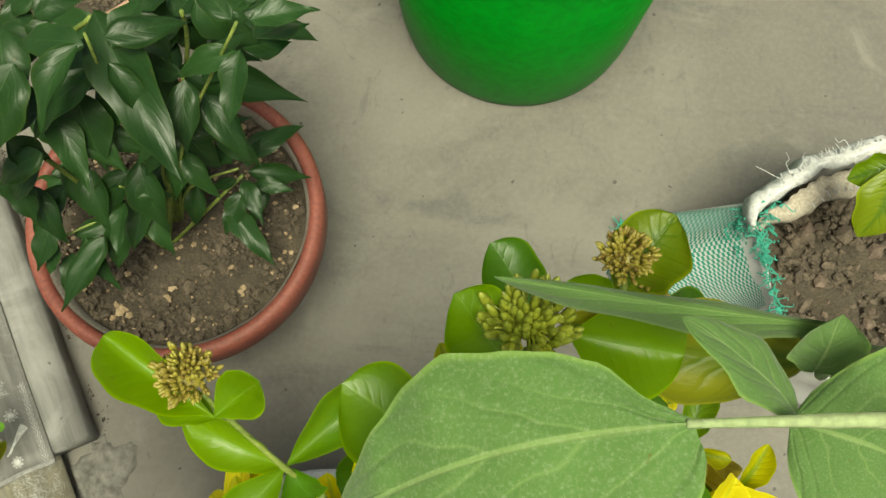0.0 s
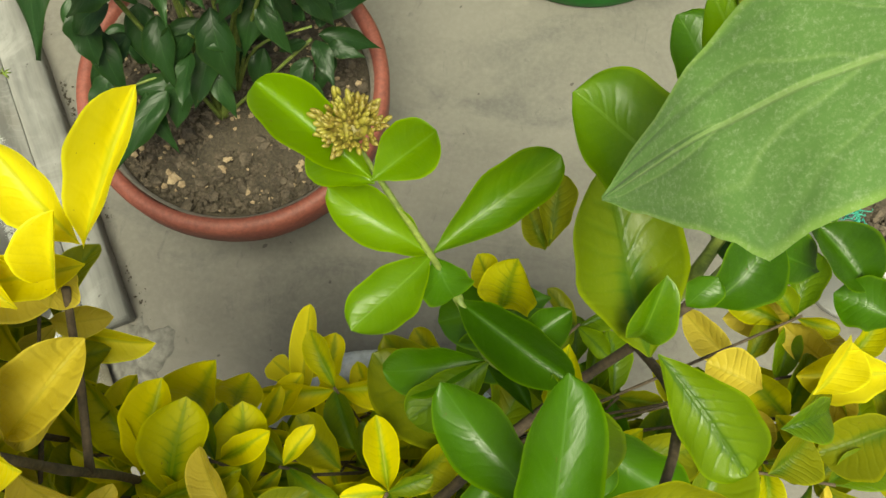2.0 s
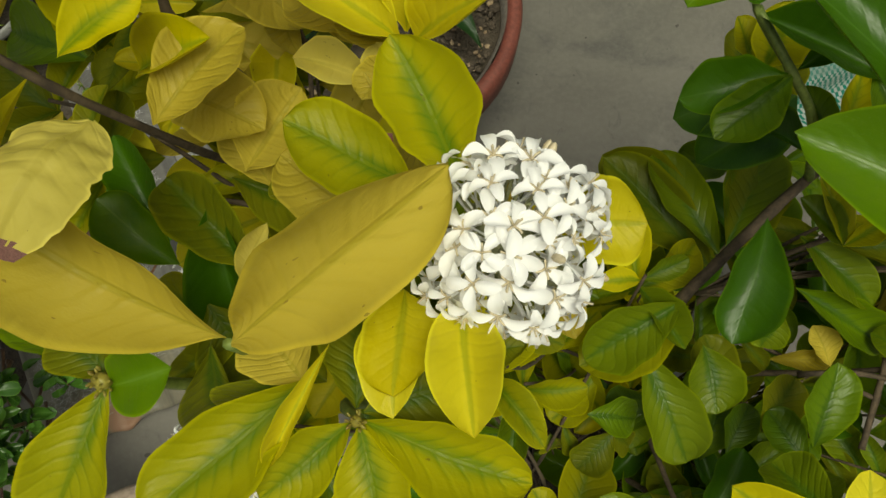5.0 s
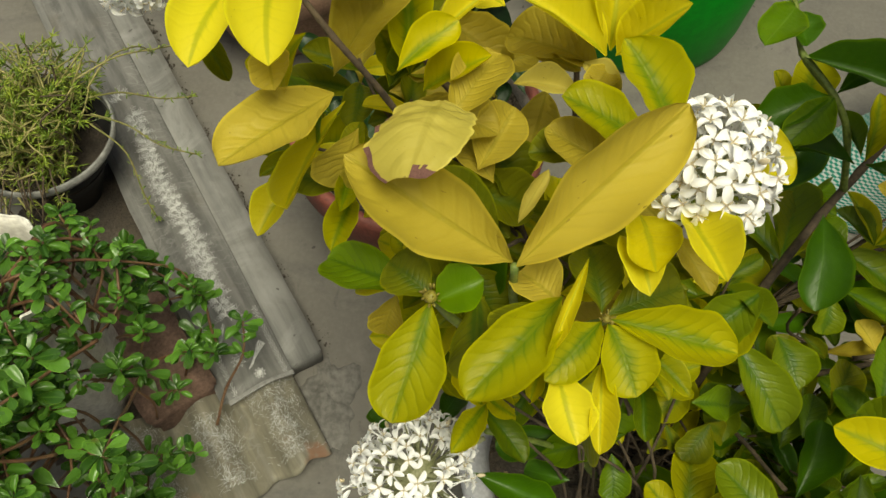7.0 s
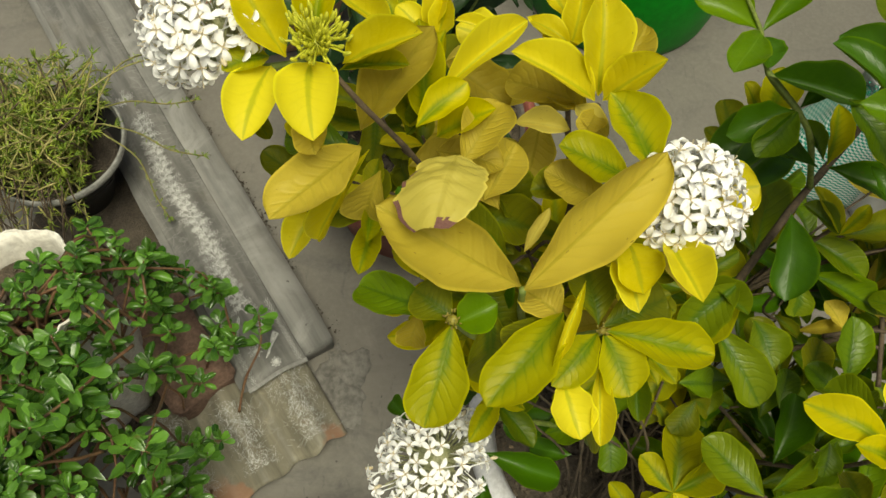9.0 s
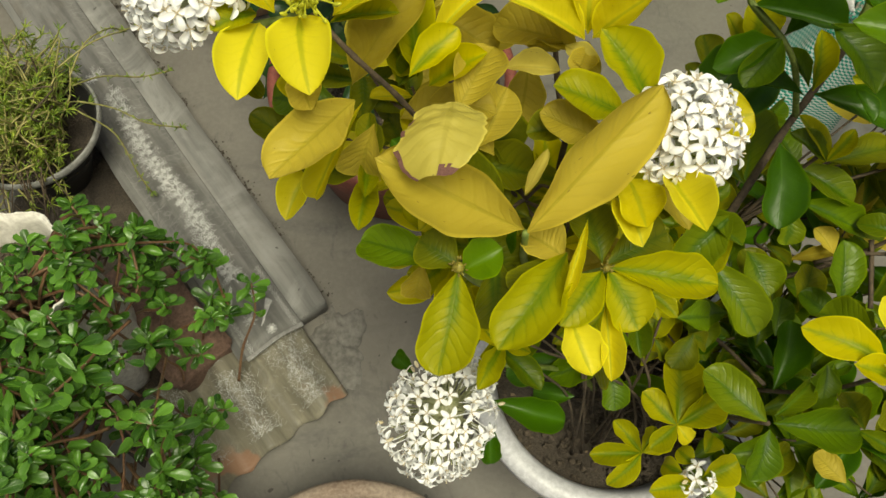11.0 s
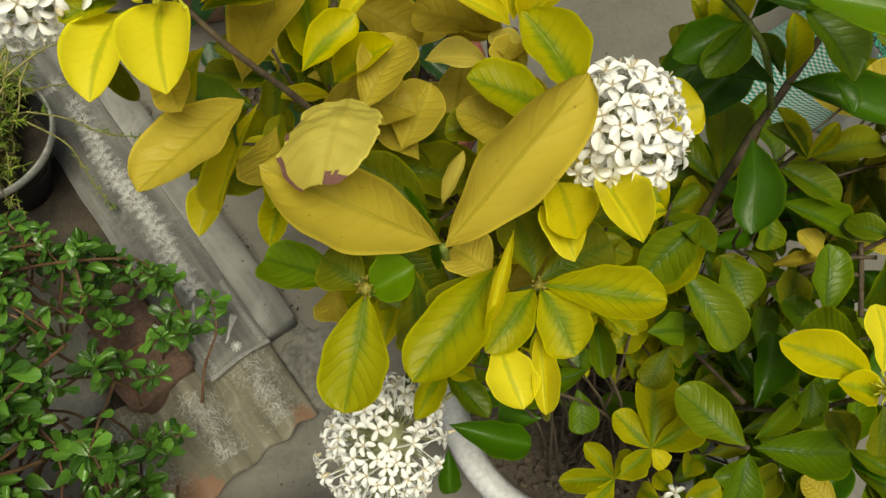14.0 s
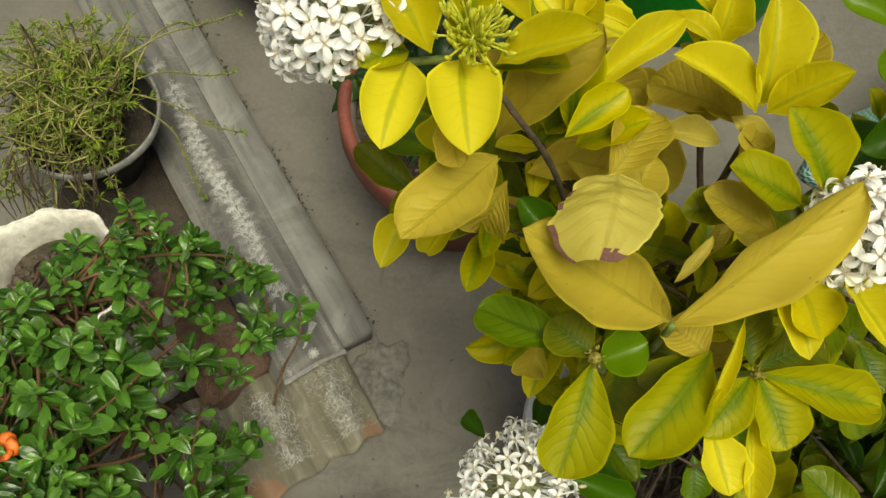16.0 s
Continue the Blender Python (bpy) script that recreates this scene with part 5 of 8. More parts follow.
ixora_yellow = thing("ixora_plant", "yellow-leaved ixora bush with round white flower heads in a tub", "plant", (-0.03, -0.02, 0.2))
ixora_green = thing("ixora_plant", "green-leaved ixora bush with closed bud clusters in a tub", "plant", (0.02, 0.0, 0.2))
aubergine = thing("aubergine_plant", "aubergine plant with broad downy grey-green leaves, rooted in the sack", "plant", (0.52, 0.36, 0.2))
chilli = thing("chilli_plant", "chilli plant with dark green pointed leaves in the red pot", "plant", (-0.225, 0.445, 0.19))


def sprig(parent, node, lean, size, palette, rng, pairs=3):
    """Opposite pairs of leaves, each turned a quarter from the last, round the tip of a shoot."""
    turn = rng.uniform(0, 6.28)
    node = Vector(node)
    for k in range(pairs):
        for side in (0, math.pi):
            a = turn + k * math.pi / 2 + side + rng.uniform(-0.25, 0.25)
            rise = 0.15 + 0.42 * k / pairs + rng.uniform(-0.15, 0.2)
            long = size * rng.uniform(0.8, 1.15) * (1.0 if k < pairs - 1 else 0.72)
            d = Vector((math.cos(a), math.sin(a), rise)).normalized() + Vector(lean) * 0.3
            base = node + Vector((0, 0, 0.012 * (k - pairs)))
            leaf(parent, base, base + d.normalized() * long, long * rng.uniform(0.40, 0.50), rng.choice(palette), rng.randrange(6), rng.uniform(-18, 18))


def shoot(parent, node, root, size, palette, seed):
    """A shoot in the depth of a bush: its stalk from the root and its sprig of leaves."""
    rng = random.Random(seed)
    p, root = Vector(node), Vector(root)
    if root.z < 0.3:
        root += Vector((rng.uniform(-0.09, 0.09), rng.uniform(-0.09, 0.09), -0.02))
    sprig(parent, p, (p.x - root.x, p.y - root.y, 0), size * rng.uniform(0.85, 1.15), palette, rng, rng.choice((2, 3, 3)))
    rise = root.lerp(p, 0.30)
    stem(parent, [root, Vector((rise.x, rise.y, root.z + 0.55 * (p.z - root.z))), root.lerp(p, 0.72) + Vector((rng.uniform(-0.012, 0.012), rng.uniform(-0.012, 0.012), 0.06 * (p.z - root.z))), p], 0.0015, 0.0010, BARK)


DEEP = (OLIVE, MID, GREEN, MID, MIDL)
RIM = (OLIVE, MIDL, LIME, MID, OCHRE)
LOWER = (LIME, YELLOWL, LIME, MIDL, YELLOWL)
MIXED = (OLIVE, OCHRE, LIME, YELLOW, OLIVE)
TUB_ROOT = (0.02, 0.0, 0.2)

# ---- leaves, buds and flower heads ----
# sprig with the unopened flower head
leaf(ixora_yellow, (-0.301, 0.057, 0.858), (-0.323, 0.082, 0.888), 0.027, YELLOW, shape=0, meshes=CUPS)
leaf(ixora_yellow, (-0.289, 0.056, 0.858), (-0.277, 0.097, 0.895), 0.023, YELLOWL, shape=2)
leaf(ixora_yellow, (-0.271, 0.052, 0.858), (-0.230, 0.048, 0.890), 0.022, YELLOW, shape=0, meshes=CUPS)
leaf(ixora_yellow, (-0.273, 0.054, 0.850), (-0.237, 0.054, 0.860), 0.013, LIME, shape=1, meshes=CUPS)
leaf(ixora_yellow, (-0.288, 0.053, 0.860), (-0.285, 0.004, 0.874), 0.034, YELLOW, shape=2, meshes=CUPS)
leaf(ixora_yellow, (-0.311, 0.064, 0.850), (-0.331, 0.049, 0.864), 0.018, LIME, shape=2, meshes=CUPS)
leaf(ixora_yellow, (-0.311, 0.061, 0.846), (-0.322, 0.014, 0.858), 0.030, YELLOW, shape=2, meshes=CUPS)
leaf(ixora_yellow, (-0.294, 0.037, 0.835), (-0.286, 0.011, 0.838), 0.021, OCHRE, shape=5)
leaf(ixora_yellow, (-0.311, 0.093, 0.840), (-0.315, 0.118, 0.872), 0.018, YELLOW, shape=2)
leaf(ixora_yellow, (-0.314, 0.111, 0.840), (-0.296, 0.122, 0.860), 0.013, PALE, shape=0, meshes=CUPS)
leaf(ixora_yellow, (-0.338, 0.070, 0.820), (-0.318, 0.043, 0.800), 0.012, OLIVE, shape=2)
leaf(ixora_yellow, (-0.264, 0.037, 0.800), (-0.310, -0.016, 0.818), 0.036, OCHRE, shape=5)
leaf(ixora_yellow, (-0.265, 0.048, 0.800), (-0.227, 0.066, 0.870), 0.032, OCHRE, shape=5)
leaf(ixora_yellow, (-0.260, 0.048, 0.780), (-0.301, 0.014, 0.720), 0.016, YELLOW, shape=0)
leaf(ixora_yellow, (-0.254, 0.045, 0.760), (-0.267, 0.027, 0.720), 0.030, OCHRE)
leaf(ixora_yellow, (-0.271, 0.046, 0.790), (-0.282, 0.033, 0.760), 0.016, FRESH)
# middle sprigs
leaf(ixora_yellow, (-0.238, 0.068, 0.770), (-0.216, 0.095, 0.830), 0.022, LIME, shape=0)
leaf(ixora_yellow, (-0.231, 0.065, 0.780), (-0.241, 0.069, 0.810), 0.020, LIME)
leaf(ixora_yellow, (-0.237, 0.066, 0.780), (-0.216, 0.059, 0.820), 0.020, LIME)
leaf(ixora_yellow, (-0.218, 0.065, 0.750), (-0.178, 0.048, 0.760), 0.032, OCHRE, shape=3)
leaf(ixora_yellow, (-0.182, 0.069, 0.720), (-0.153, 0.050, 0.700), 0.035, OLIVE)
leaf(ixora_yellow, (-0.200, 0.047, 0.700), (-0.147, 0.036, 0.690), 0.034, OLIVE)
leaf(ixora_yellow, (-0.211, 0.130, 0.760), (-0.166, 0.102, 0.750), 0.030, OCHRE)
leaf(ixora_yellow, (-0.234, 0.158, 0.760), (-0.241, 0.186, 0.770), 0.018, LIME)
leaf(ixora_yellow, (-0.195, 0.023, 0.740), (-0.183, -0.031, 0.700), 0.030, GREEN)
leaf(ixora_yellow, (-0.186, 0.039, 0.730), (-0.164, 0.070, 0.750), 0.030, OCHRE)
leaf(ixora_yellow, (-0.243, 0.121, 0.800), (-0.276, 0.123, 0.832), 0.018, YELLOW, shape=0, meshes=CUPS)
leaf(ixora_yellow, (-0.243, 0.137, 0.790), (-0.253, 0.152, 0.805), 0.014, LIME, shape=2, meshes=CUPS)
leaf(ixora_yellow, (-0.226, 0.119, 0.800), (-0.240, 0.131, 0.815), 0.018, YELLOW, shape=2, meshes=CUPS)
leaf(ixora_yellow, (-0.223, 0.122, 0.795), (-0.210, 0.144, 0.830), 0.016, YELLOW, shape=3, meshes=CUPS)
leaf(ixora_yellow, (-0.217, 0.116, 0.800), (-0.210, 0.130, 0.822), 0.017, YELLOW, shape=3, meshes=CUPS)
leaf(ixora_yellow, (-0.237, 0.058, 0.780), (-0.217, 0.063, 0.812), 0.015, MIDL, shape=1, meshes=CUPS)
leaf(ixora_yellow, (-0.219, 0.056, 0.780), (-0.186, 0.056, 0.812), 0.022, YELLOWL, shape=0, meshes=CUPS)
leaf(ixora_yellow, (-0.215, 0.082, 0.790), (-0.166, 0.112, 0.826), 0.020, YELLOW, shape=1, meshes=CUPS)
leaf(ixora_yellow, (-0.211, 0.118, 0.775), (-0.188, 0.125, 0.785), 0.007, PALE, shape=0, meshes=CUPS)
leaf(ixora_yellow, (-0.172, 0.141, 0.770), (-0.201, 0.146, 0.785), 0.011, YELLOW, shape=1, meshes=CUPS)
leaf(ixora_yellow, (-0.135, 0.141, 0.760), (-0.153, 0.147, 0.785), 0.014, YELLOW, shape=3, meshes=CUPS)
leaf(ixora_yellow, (-0.124, 0.139, 0.760), (-0.117, 0.161, 0.795), 0.024, YELLOW, shape=3, meshes=CUPS)
leaf(ixora_yellow, (-0.131, 0.075, 0.785), (-0.119, 0.046, 0.800), 0.016, PALE, shape=2, meshes=CUPS)
leaf(ixora_yellow, (-0.167, 0.079, 0.760), (-0.136, 0.068, 0.775), 0.016, PALE, shape=1, meshes=CUPS)
leaf(ixora_yellow, (-0.170, 0.107, 0.760), (-0.130, 0.089, 0.770), 0.021, OCHRE, shape=1, meshes=CUPS)
# sprig against the bucket
leaf(ixora_yellow, (-0.121, 0.072, 0.794), (-0.172, 0.083, 0.832), 0.027, YELLOW, shape=2)
leaf(ixora_yellow, (-0.119, 0.075, 0.795), (-0.119, 0.112, 0.842), 0.032, YELLOW, shape=1, meshes=CUPS)
leaf(ixora_yellow, (-0.116, 0.072, 0.794), (-0.089, 0.070, 0.838), 0.024, YELLOW, shape=0, meshes=CUPS)
leaf(ixora_yellow, (-0.120, 0.066, 0.792), (-0.130, 0.045, 0.800), 0.018, OCHRE, shape=5)
leaf(ixora_yellow, (-0.114, 0.076, 0.795), (-0.086, 0.114, 0.815), 0.024, OCHRE, shape=2)
leaf(ixora_yellow, (-0.122, 0.066, 0.770), (-0.106, 0.043, 0.740), 0.024, OCHRE, shape=3)
# sprig beyond it
leaf(ixora_yellow, (-0.116, 0.157, 0.760), (-0.095, 0.218, 0.800), 0.020, YELLOW, shape=2)
leaf(ixora_yellow, (-0.118, 0.159, 0.760), (-0.153, 0.188, 0.790), 0.026, YELLOW, shape=0)
leaf(ixora_yellow, (-0.116, 0.151, 0.755), (-0.143, 0.132, 0.785), 0.022, YELLOW, shape=5)
leaf(ixora_yellow, (-0.126, 0.152, 0.745), (-0.132, 0.133, 0.750), 0.026, OCHRE, shape=1)
leaf(ixora_yellow, (-0.137, 0.124, 0.700), (-0.152, 0.065, 0.700), 0.030, OCHRE, shape=5)
stem(ixora_yellow, [(-0.118, 0.06, 0.69), (-0.122, 0.10, 0.715), (-0.123, 0.14, 0.752)], 0.0024, 0.0018, BARK)
leaf(ixora_yellow, (-0.126, 0.079, 0.780), (-0.172, 0.104, 0.780), 0.028, OCHRE)
leaf(ixora_yellow, (-0.128, 0.126, 0.780), (-0.152, 0.143, 0.790), 0.016, YELLOW)
leaf(ixora_yellow, (-0.122, 0.073, 0.780), (-0.145, 0.090, 0.780), 0.020, OCHRE)
# sprig under the right flower head
leaf(ixora_yellow, (-0.093, 0.016, 0.800), (-0.119, 0.048, 0.835), 0.030, LIME, shape=0)
leaf(ixora_yellow, (-0.109, 0.013, 0.800), (-0.150, 0.020, 0.825), 0.029, LIME, shape=5)
leaf(ixora_yellow, (-0.119, 0.000, 0.790), (-0.157, 0.019, 0.800), 0.027, OCHRE, shape=5)
leaf(ixora_yellow, (-0.089, -0.023, 0.790), (-0.083, -0.067, 0.812), 0.024, YELLOW, shape=2)
leaf(ixora_yellow, (-0.109, -0.018, 0.780), (-0.107, -0.055, 0.797), 0.028, YELLOW, shape=5)
leaf(ixora_yellow, (-0.058, 0.011, 0.780), (-0.030, 0.012, 0.795), 0.033, YELLOW, shape=5)
leaf(ixora_yellow, (-0.133, 0.018, 0.780), (-0.163, 0.020, 0.780), 0.022, OLIVE)
leaf(ixora_yellow, (-0.114, -0.026, 0.770), (-0.109, -0.055, 0.790), 0.024, YELLOW)
leaf(ixora_yellow, (-0.276, 0.099, 0.700), (-0.327, 0.115, 0.700), 0.030, MID, shape=3)
leaf(ixora_yellow, (-0.241, 0.119, 0.700), (-0.183, 0.116, 0.700), 0.040, OCHRE, shape=5)
leaf(ixora_yellow, (-0.204, -0.006, 0.735), (-0.236, 0.010, 0.755), 0.024, FRESH, shape=5)
leaf(ixora_yellow, (-0.174, -0.004, 0.730), (-0.214, 0.028, 0.745), 0.026, OLIVE, shape=2)
leaf(ixora_yellow, (-0.215, 0.007, 0.720), (-0.243, 0.045, 0.740), 0.020, GREEN, shape=0)
leaf(ixora_yellow, (-0.236, 0.072, 0.720), (-0.197, 0.077, 0.735), 0.026, OCHRE, shape=5)
leaf(ixora_yellow, (-0.176, 0.037, 0.720), (-0.196, 0.063, 0.735), 0.022, OCHRE, shape=3)
leaf(ixora_yellow, (-0.168, 0.158, 0.740), (-0.197, 0.163, 0.760), 0.030, YELLOW, shape=3)
leaf(ixora_yellow, (-0.176, 0.153, 0.730), (-0.197, 0.132, 0.740), 0.030, OCHRE, shape=5)
leaf(ixora_yellow, (-0.206, 0.167, 0.700), (-0.218, 0.189, 0.710), 0.034, OLIVE, shape=0)
# the pair of large old leaves and the curled one
leaf(ixora_yellow, (-0.172, -0.039, 0.765), (-0.252, -0.019, 0.823), 0.042, OCHRE, shape=0, roll=-14, meshes=OLD)
leaf(ixora_yellow, (-0.170, -0.041, 0.765), (-0.101, 0.000, 0.845), 0.040, OCHRE, shape=1, roll=16, meshes=OLD)
crumpled_leaf(ixora_yellow, (-0.210, 0.014, 0.826), (-0.224, -0.034, 0.838), 0.047)
leaf(ixora_yellow, (-0.169, -0.019, 0.770), (-0.158, -0.007, 0.800), 0.008, PALE)
# lower left sprig
leaf(ixora_yellow, (-0.217, -0.052, 0.755), (-0.272, -0.022, 0.735), 0.028, MID, shape=5)
leaf(ixora_yellow, (-0.212, -0.057, 0.760), (-0.234, -0.038, 0.765), 0.026, OLIVE)
leaf(ixora_yellow, (-0.213, -0.059, 0.760), (-0.229, -0.117, 0.745), 0.036, LIME, shape=5)
leaf(ixora_yellow, (-0.211, -0.060, 0.762), (-0.188, -0.055, 0.775), 0.024, FRESH, shape=2)
leaf(ixora_yellow, (-0.224, -0.034, 0.730), (-0.257, -0.031, 0.720), 0.016, YELLOW)
leaf(ixora_yellow, (-0.231, -0.032, 0.710), (-0.238, -0.050, 0.690), 0.020, OCHRE)
leaf(ixora_yellow, (-0.187, -0.037, 0.730), (-0.185, -0.075, 0.680), 0.034, OLIVE)
leaf(ixora_yellow, (-0.194, -0.018, 0.720), (-0.172, -0.044, 0.700), 0.040, OLIVE)
# lower right star
leaf(ixora_yellow, (-0.122, -0.061, 0.747), (-0.057, -0.079, 0.752), 0.028, LIME, shape=0)
leaf(ixora_yellow, (-0.122, -0.063, 0.747), (-0.108, -0.100, 0.745), 0.030, LIME, shape=5)
leaf(ixora_yellow, (-0.144, -0.048, 0.745), (-0.192, -0.106, 0.752), 0.036, LIME, shape=5)
leaf(ixora_yellow, (-0.125, -0.062, 0.745), (-0.154, -0.093, 0.750), 0.024, LIME, shape=3)
leaf(ixora_yellow, (-0.134, -0.038, 0.770), (-0.153, -0.083, 0.755), 0.008, YELLOW)
leaf(ixora_yellow, (-0.148, -0.085, 0.735), (-0.139, -0.122, 0.735), 0.026, YELLOW, shape=0)
leaf(ixora_yellow, (-0.124, -0.078, 0.735), (-0.128, -0.126, 0.730), 0.014, YELLOW)
leaf(ixora_yellow, (-0.121, -0.058, 0.745), (-0.078, -0.038, 0.745), 0.034, OLIVE)
leaf(ixora_yellow, (-0.124, -0.057, 0.745), (-0.127, -0.018, 0.750), 0.028, OLIVE)
leaf(ixora_yellow, (-0.155, -0.048, 0.740), (-0.174, -0.068, 0.720), 0.030, OLIVE)
leaf(ixora_yellow, (-0.145, -0.050, 0.740), (-0.164, -0.029, 0.740), 0.030, OCHRE)
leaf(ixora_yellow, (-0.118, -0.094, 0.700), (-0.127, -0.099, 0.660), 0.030, OLIVE)
# flower heads
flower_head(ixora_yellow, (-0.076, -0.002, 0.798), 0.0298, (0.22, -0.15, 1), 92, 0.0190, (-0.11, 0.0, 0.76), 3)
flower_head(ixora_yellow, (-0.347, 0.080, 0.854), 0.0295, (-0.55, 0.05, 0.75), 96, 0.0170, (-0.330, 0.066, 0.835), 4, 1.5, (0.9, 1.3, 1))
flower_head(ixora_yellow, (-0.221, -0.090, 0.515), 0.0470, (-0.2, -0.35, 1), 130, 0.0175, (-0.164, -0.048, 0.480), 5, 1.6, (0.9, 1.1, 1))
bud_head(ixora_yellow, (-0.283, 0.054, 0.872), 0.021, (0.05, -0.1, 1), 84, BUD_GREEN, 6, tall=1.0, long=0.0076, loose=True)
bud_head(ixora_yellow, (-0.213, -0.059, 0.765), 0.006, (0, 0, 1), 16, BUD_BROWN, 7, long=0.003)
bud_head(ixora_yellow, (-0.123, -0.062, 0.750), 0.004, (0, 0, 1), 10, BUD_BROWN, 8, long=0.003)
# branches of the yellow bush
stem(ixora_yellow, [(-0.03, -0.02, 0.25), (-0.10, 0.04, 0.42), (-0.182, 0.070, 0.62), (-0.211, 0.052, 0.715), (-0.238, 0.036, 0.800), (-0.262, 0.038, 0.842), (-0.281, 0.052, 0.862)], 0.0022, 0.0015, BARK)
leaf(ixora_yellow, (-0.275, 0.045, 0.835), (-0.300, 0.036, 0.800), 0.026, YELLOWL, shape=3)
leaf(ixora_yellow, (-0.205, 0.030, 0.790), (-0.178, 0.066, 0.805), 0.030, OCHRE, shape=3)
leaf(ixora_yellow, (-0.232, 0.040, 0.815), (-0.204, 0.058, 0.835), 0.020, YELLOWL, shape=5)
leaf(ixora_yellow, (-0.226, 0.050, 0.800), (-0.228, 0.088, 0.850), 0.024, LIME, shape=2)
stem(ixora_yellow, [(-0.15, 0.03, 0.66), (-0.181, 0.073, 0.720), (-0.218, 0.088, 0.770), (-0.215, 0.115, 0.775)], 0.0030, 0.0018, BARK)
stem(ixora_yellow, [(-0.09, 0.01, 0.45), (-0.115, 0.05, 0.60), (-0.119, 0.062, 0.72), (-0.119, 0.070, 0.792)], 0.0030, 0.0020, BARK)
stem(ixora_yellow, [(-0.12, 0.04, 0.62), (-0.101, 0.015, 0.740), (-0.091, 0.006, 0.785)], 0.0040, 0.0020, BARK)
stem(ixora_yellow, [(-0.10, 0.0, 0.55), (-0.158, -0.032, 0.680), (-0.171, -0.041, 0.765)], 0.0040, 0.0020, GREEN_STEM)
stem(ixora_yellow, [(-0.08, -0.02, 0.5), (-0.131, -0.047, 0.680), (-0.122, -0.061, 0.745)], 0.0040, 0.0020, GREEN_STEM)
stem(ixora_yellow, [(-0.10, -0.0, 0.52), (-0.182, -0.044, 0.680), (-0.212, -0.057, 0.758)], 0.0040, 0.0020, GREEN_STEM)
stem(ixora_yellow, [(-0.287, 0.061, 0.850), (-0.318, 0.063, 0.842), (-0.333, 0.062, 0.850)], 0.0022, 0.0020, GREEN_STEM)
stem(ixora_yellow, [(-0.03, -0.02, 0.25), (-0.08, -0.03, 0.38), (-0.164, -0.048, 0.500)], 0.0040, 0.0022, GREEN_STEM)
# crown with the dark glossy leaves nearest to the eye
leaf(ixora_green, (0.060, -0.024, 0.870), (-0.010, -0.001, 0.900), 0.031, FRESH, shape=1)
k_leaf = leaf(ixora_green, (0.065, -0.010, 0.875), (0.070, 0.046, 0.903), 0.042, FRESH, shape=5)
silk_web(k_leaf, k_leaf.matrix_basis.copy())
leaf(ixora_green, (0.062, -0.024, 0.869), (0.084, 0.003, 0.905), 0.034, FRESH, shape=2)
leaf(ixora_green, (0.067, 0.037, 0.821), (0.008, 0.070, 0.851), 0.026, GREEN, shape=5)
leaf(ixora_green, (0.062, 0.024, 0.827), (0.082, 0.049, 0.839), 0.019, GREEN, shape=3)
leaf(ixora_green, (0.089, 0.051, 0.812), (0.083, 0.121, 0.850), 0.031, GREEN, shape=5)
leaf(ixora_green, (0.088, 0.078, 0.788), (0.045, 0.116, 0.806), 0.027, GREEN, shape=3)
leaf(ixora_green, (0.117, 0.083, 0.764), (0.167, 0.082, 0.788), 0.032, OLIVE, shape=5)
leaf(ixora_green, (0.139, 0.148, 0.728), (0.102, 0.218, 0.776), 0.054, MIDL, shape=5)
leaf(ixora_green, (0.063, -0.022, 0.869), (0.054, 0.016, 0.845), 0.018, FRESH)
leaf(ixora_green, (0.130, 0.155, 0.740), (0.131, 0.165, 0.776), 0.021, FRESH, shape=4)
leaf(ixora_green, (0.151, 0.172, 0.740), (0.160, 0.184, 0.752), 0.018, GREEN)
leaf(ixora_green, (0.143, 0.150, 0.728), (0.191, 0.101, 0.728), 0.038, MID, shape=5)
leaf(ixora_green, (0.164, 0.175, 0.728), (0.188, 0.205, 0.752), 0.030, GREEN)
leaf(ixora_green, (0.090, 0.063, 0.824), (0.123, 0.049, 0.872), 0.023, FRESH)
leaf(ixora_green, (0.114, 0.042, 0.836), (0.134, 0.035, 0.860), 0.027, GREEN)
bud_head(ixora_green, (0.047, -0.029, 0.893), 0.012, (0, -0.2, 1), 110, BUD_BROWN, 12, long=0.0056)
# side shoot with the first bud cluster
leaf(ixora_green, (0.033, 0.184, 0.723), (0.086, 0.237, 0.741), 0.029, FRESH, shape=5)
leaf(ixora_green, (0.032, 0.183, 0.723), (-0.017, 0.202, 0.747), 0.025, FRESH, shape=3)
leaf(ixora_green, (0.032, 0.183, 0.723), (0.003, 0.141, 0.735), 0.029, FRESH, shape=5)
leaf(ixora_green, (0.033, 0.184, 0.717), (0.047, 0.166, 0.705), 0.025, GREEN, shape=0)
leaf(ixora_green, (0.047, 0.170, 0.687), (0.108, 0.132, 0.705), 0.028, GREEN, shape=2)
leaf(ixora_green, (0.003, 0.204, 0.765), (-0.051, 0.236, 0.783), 0.026, FRESH, shape=2)
leaf(ixora_green, (0.002, 0.203, 0.765), (0.030, 0.226, 0.783), 0.025, FRESH, meshes=SPOONY, shape=0)
leaf(ixora_green, (0.004, 0.203, 0.762), (-0.028, 0.217, 0.765), 0.025, FRESH)
bud_head(ixora_green, (-0.008, 0.221, 0.783), 0.0150, (-0.2, 0.2, 1), 170, BUD_BROWN, 9, long=0.0054, tall=0.75)
stem(ixora_green, [(0.068, 0.143, 0.680), (0.047, 0.170, 0.690), (0.032, 0.183, 0.723), (0.010, 0.202, 0.753), (-0.003, 0.214, 0.771)], 0.0022, 0.0012, GREEN_STEM)
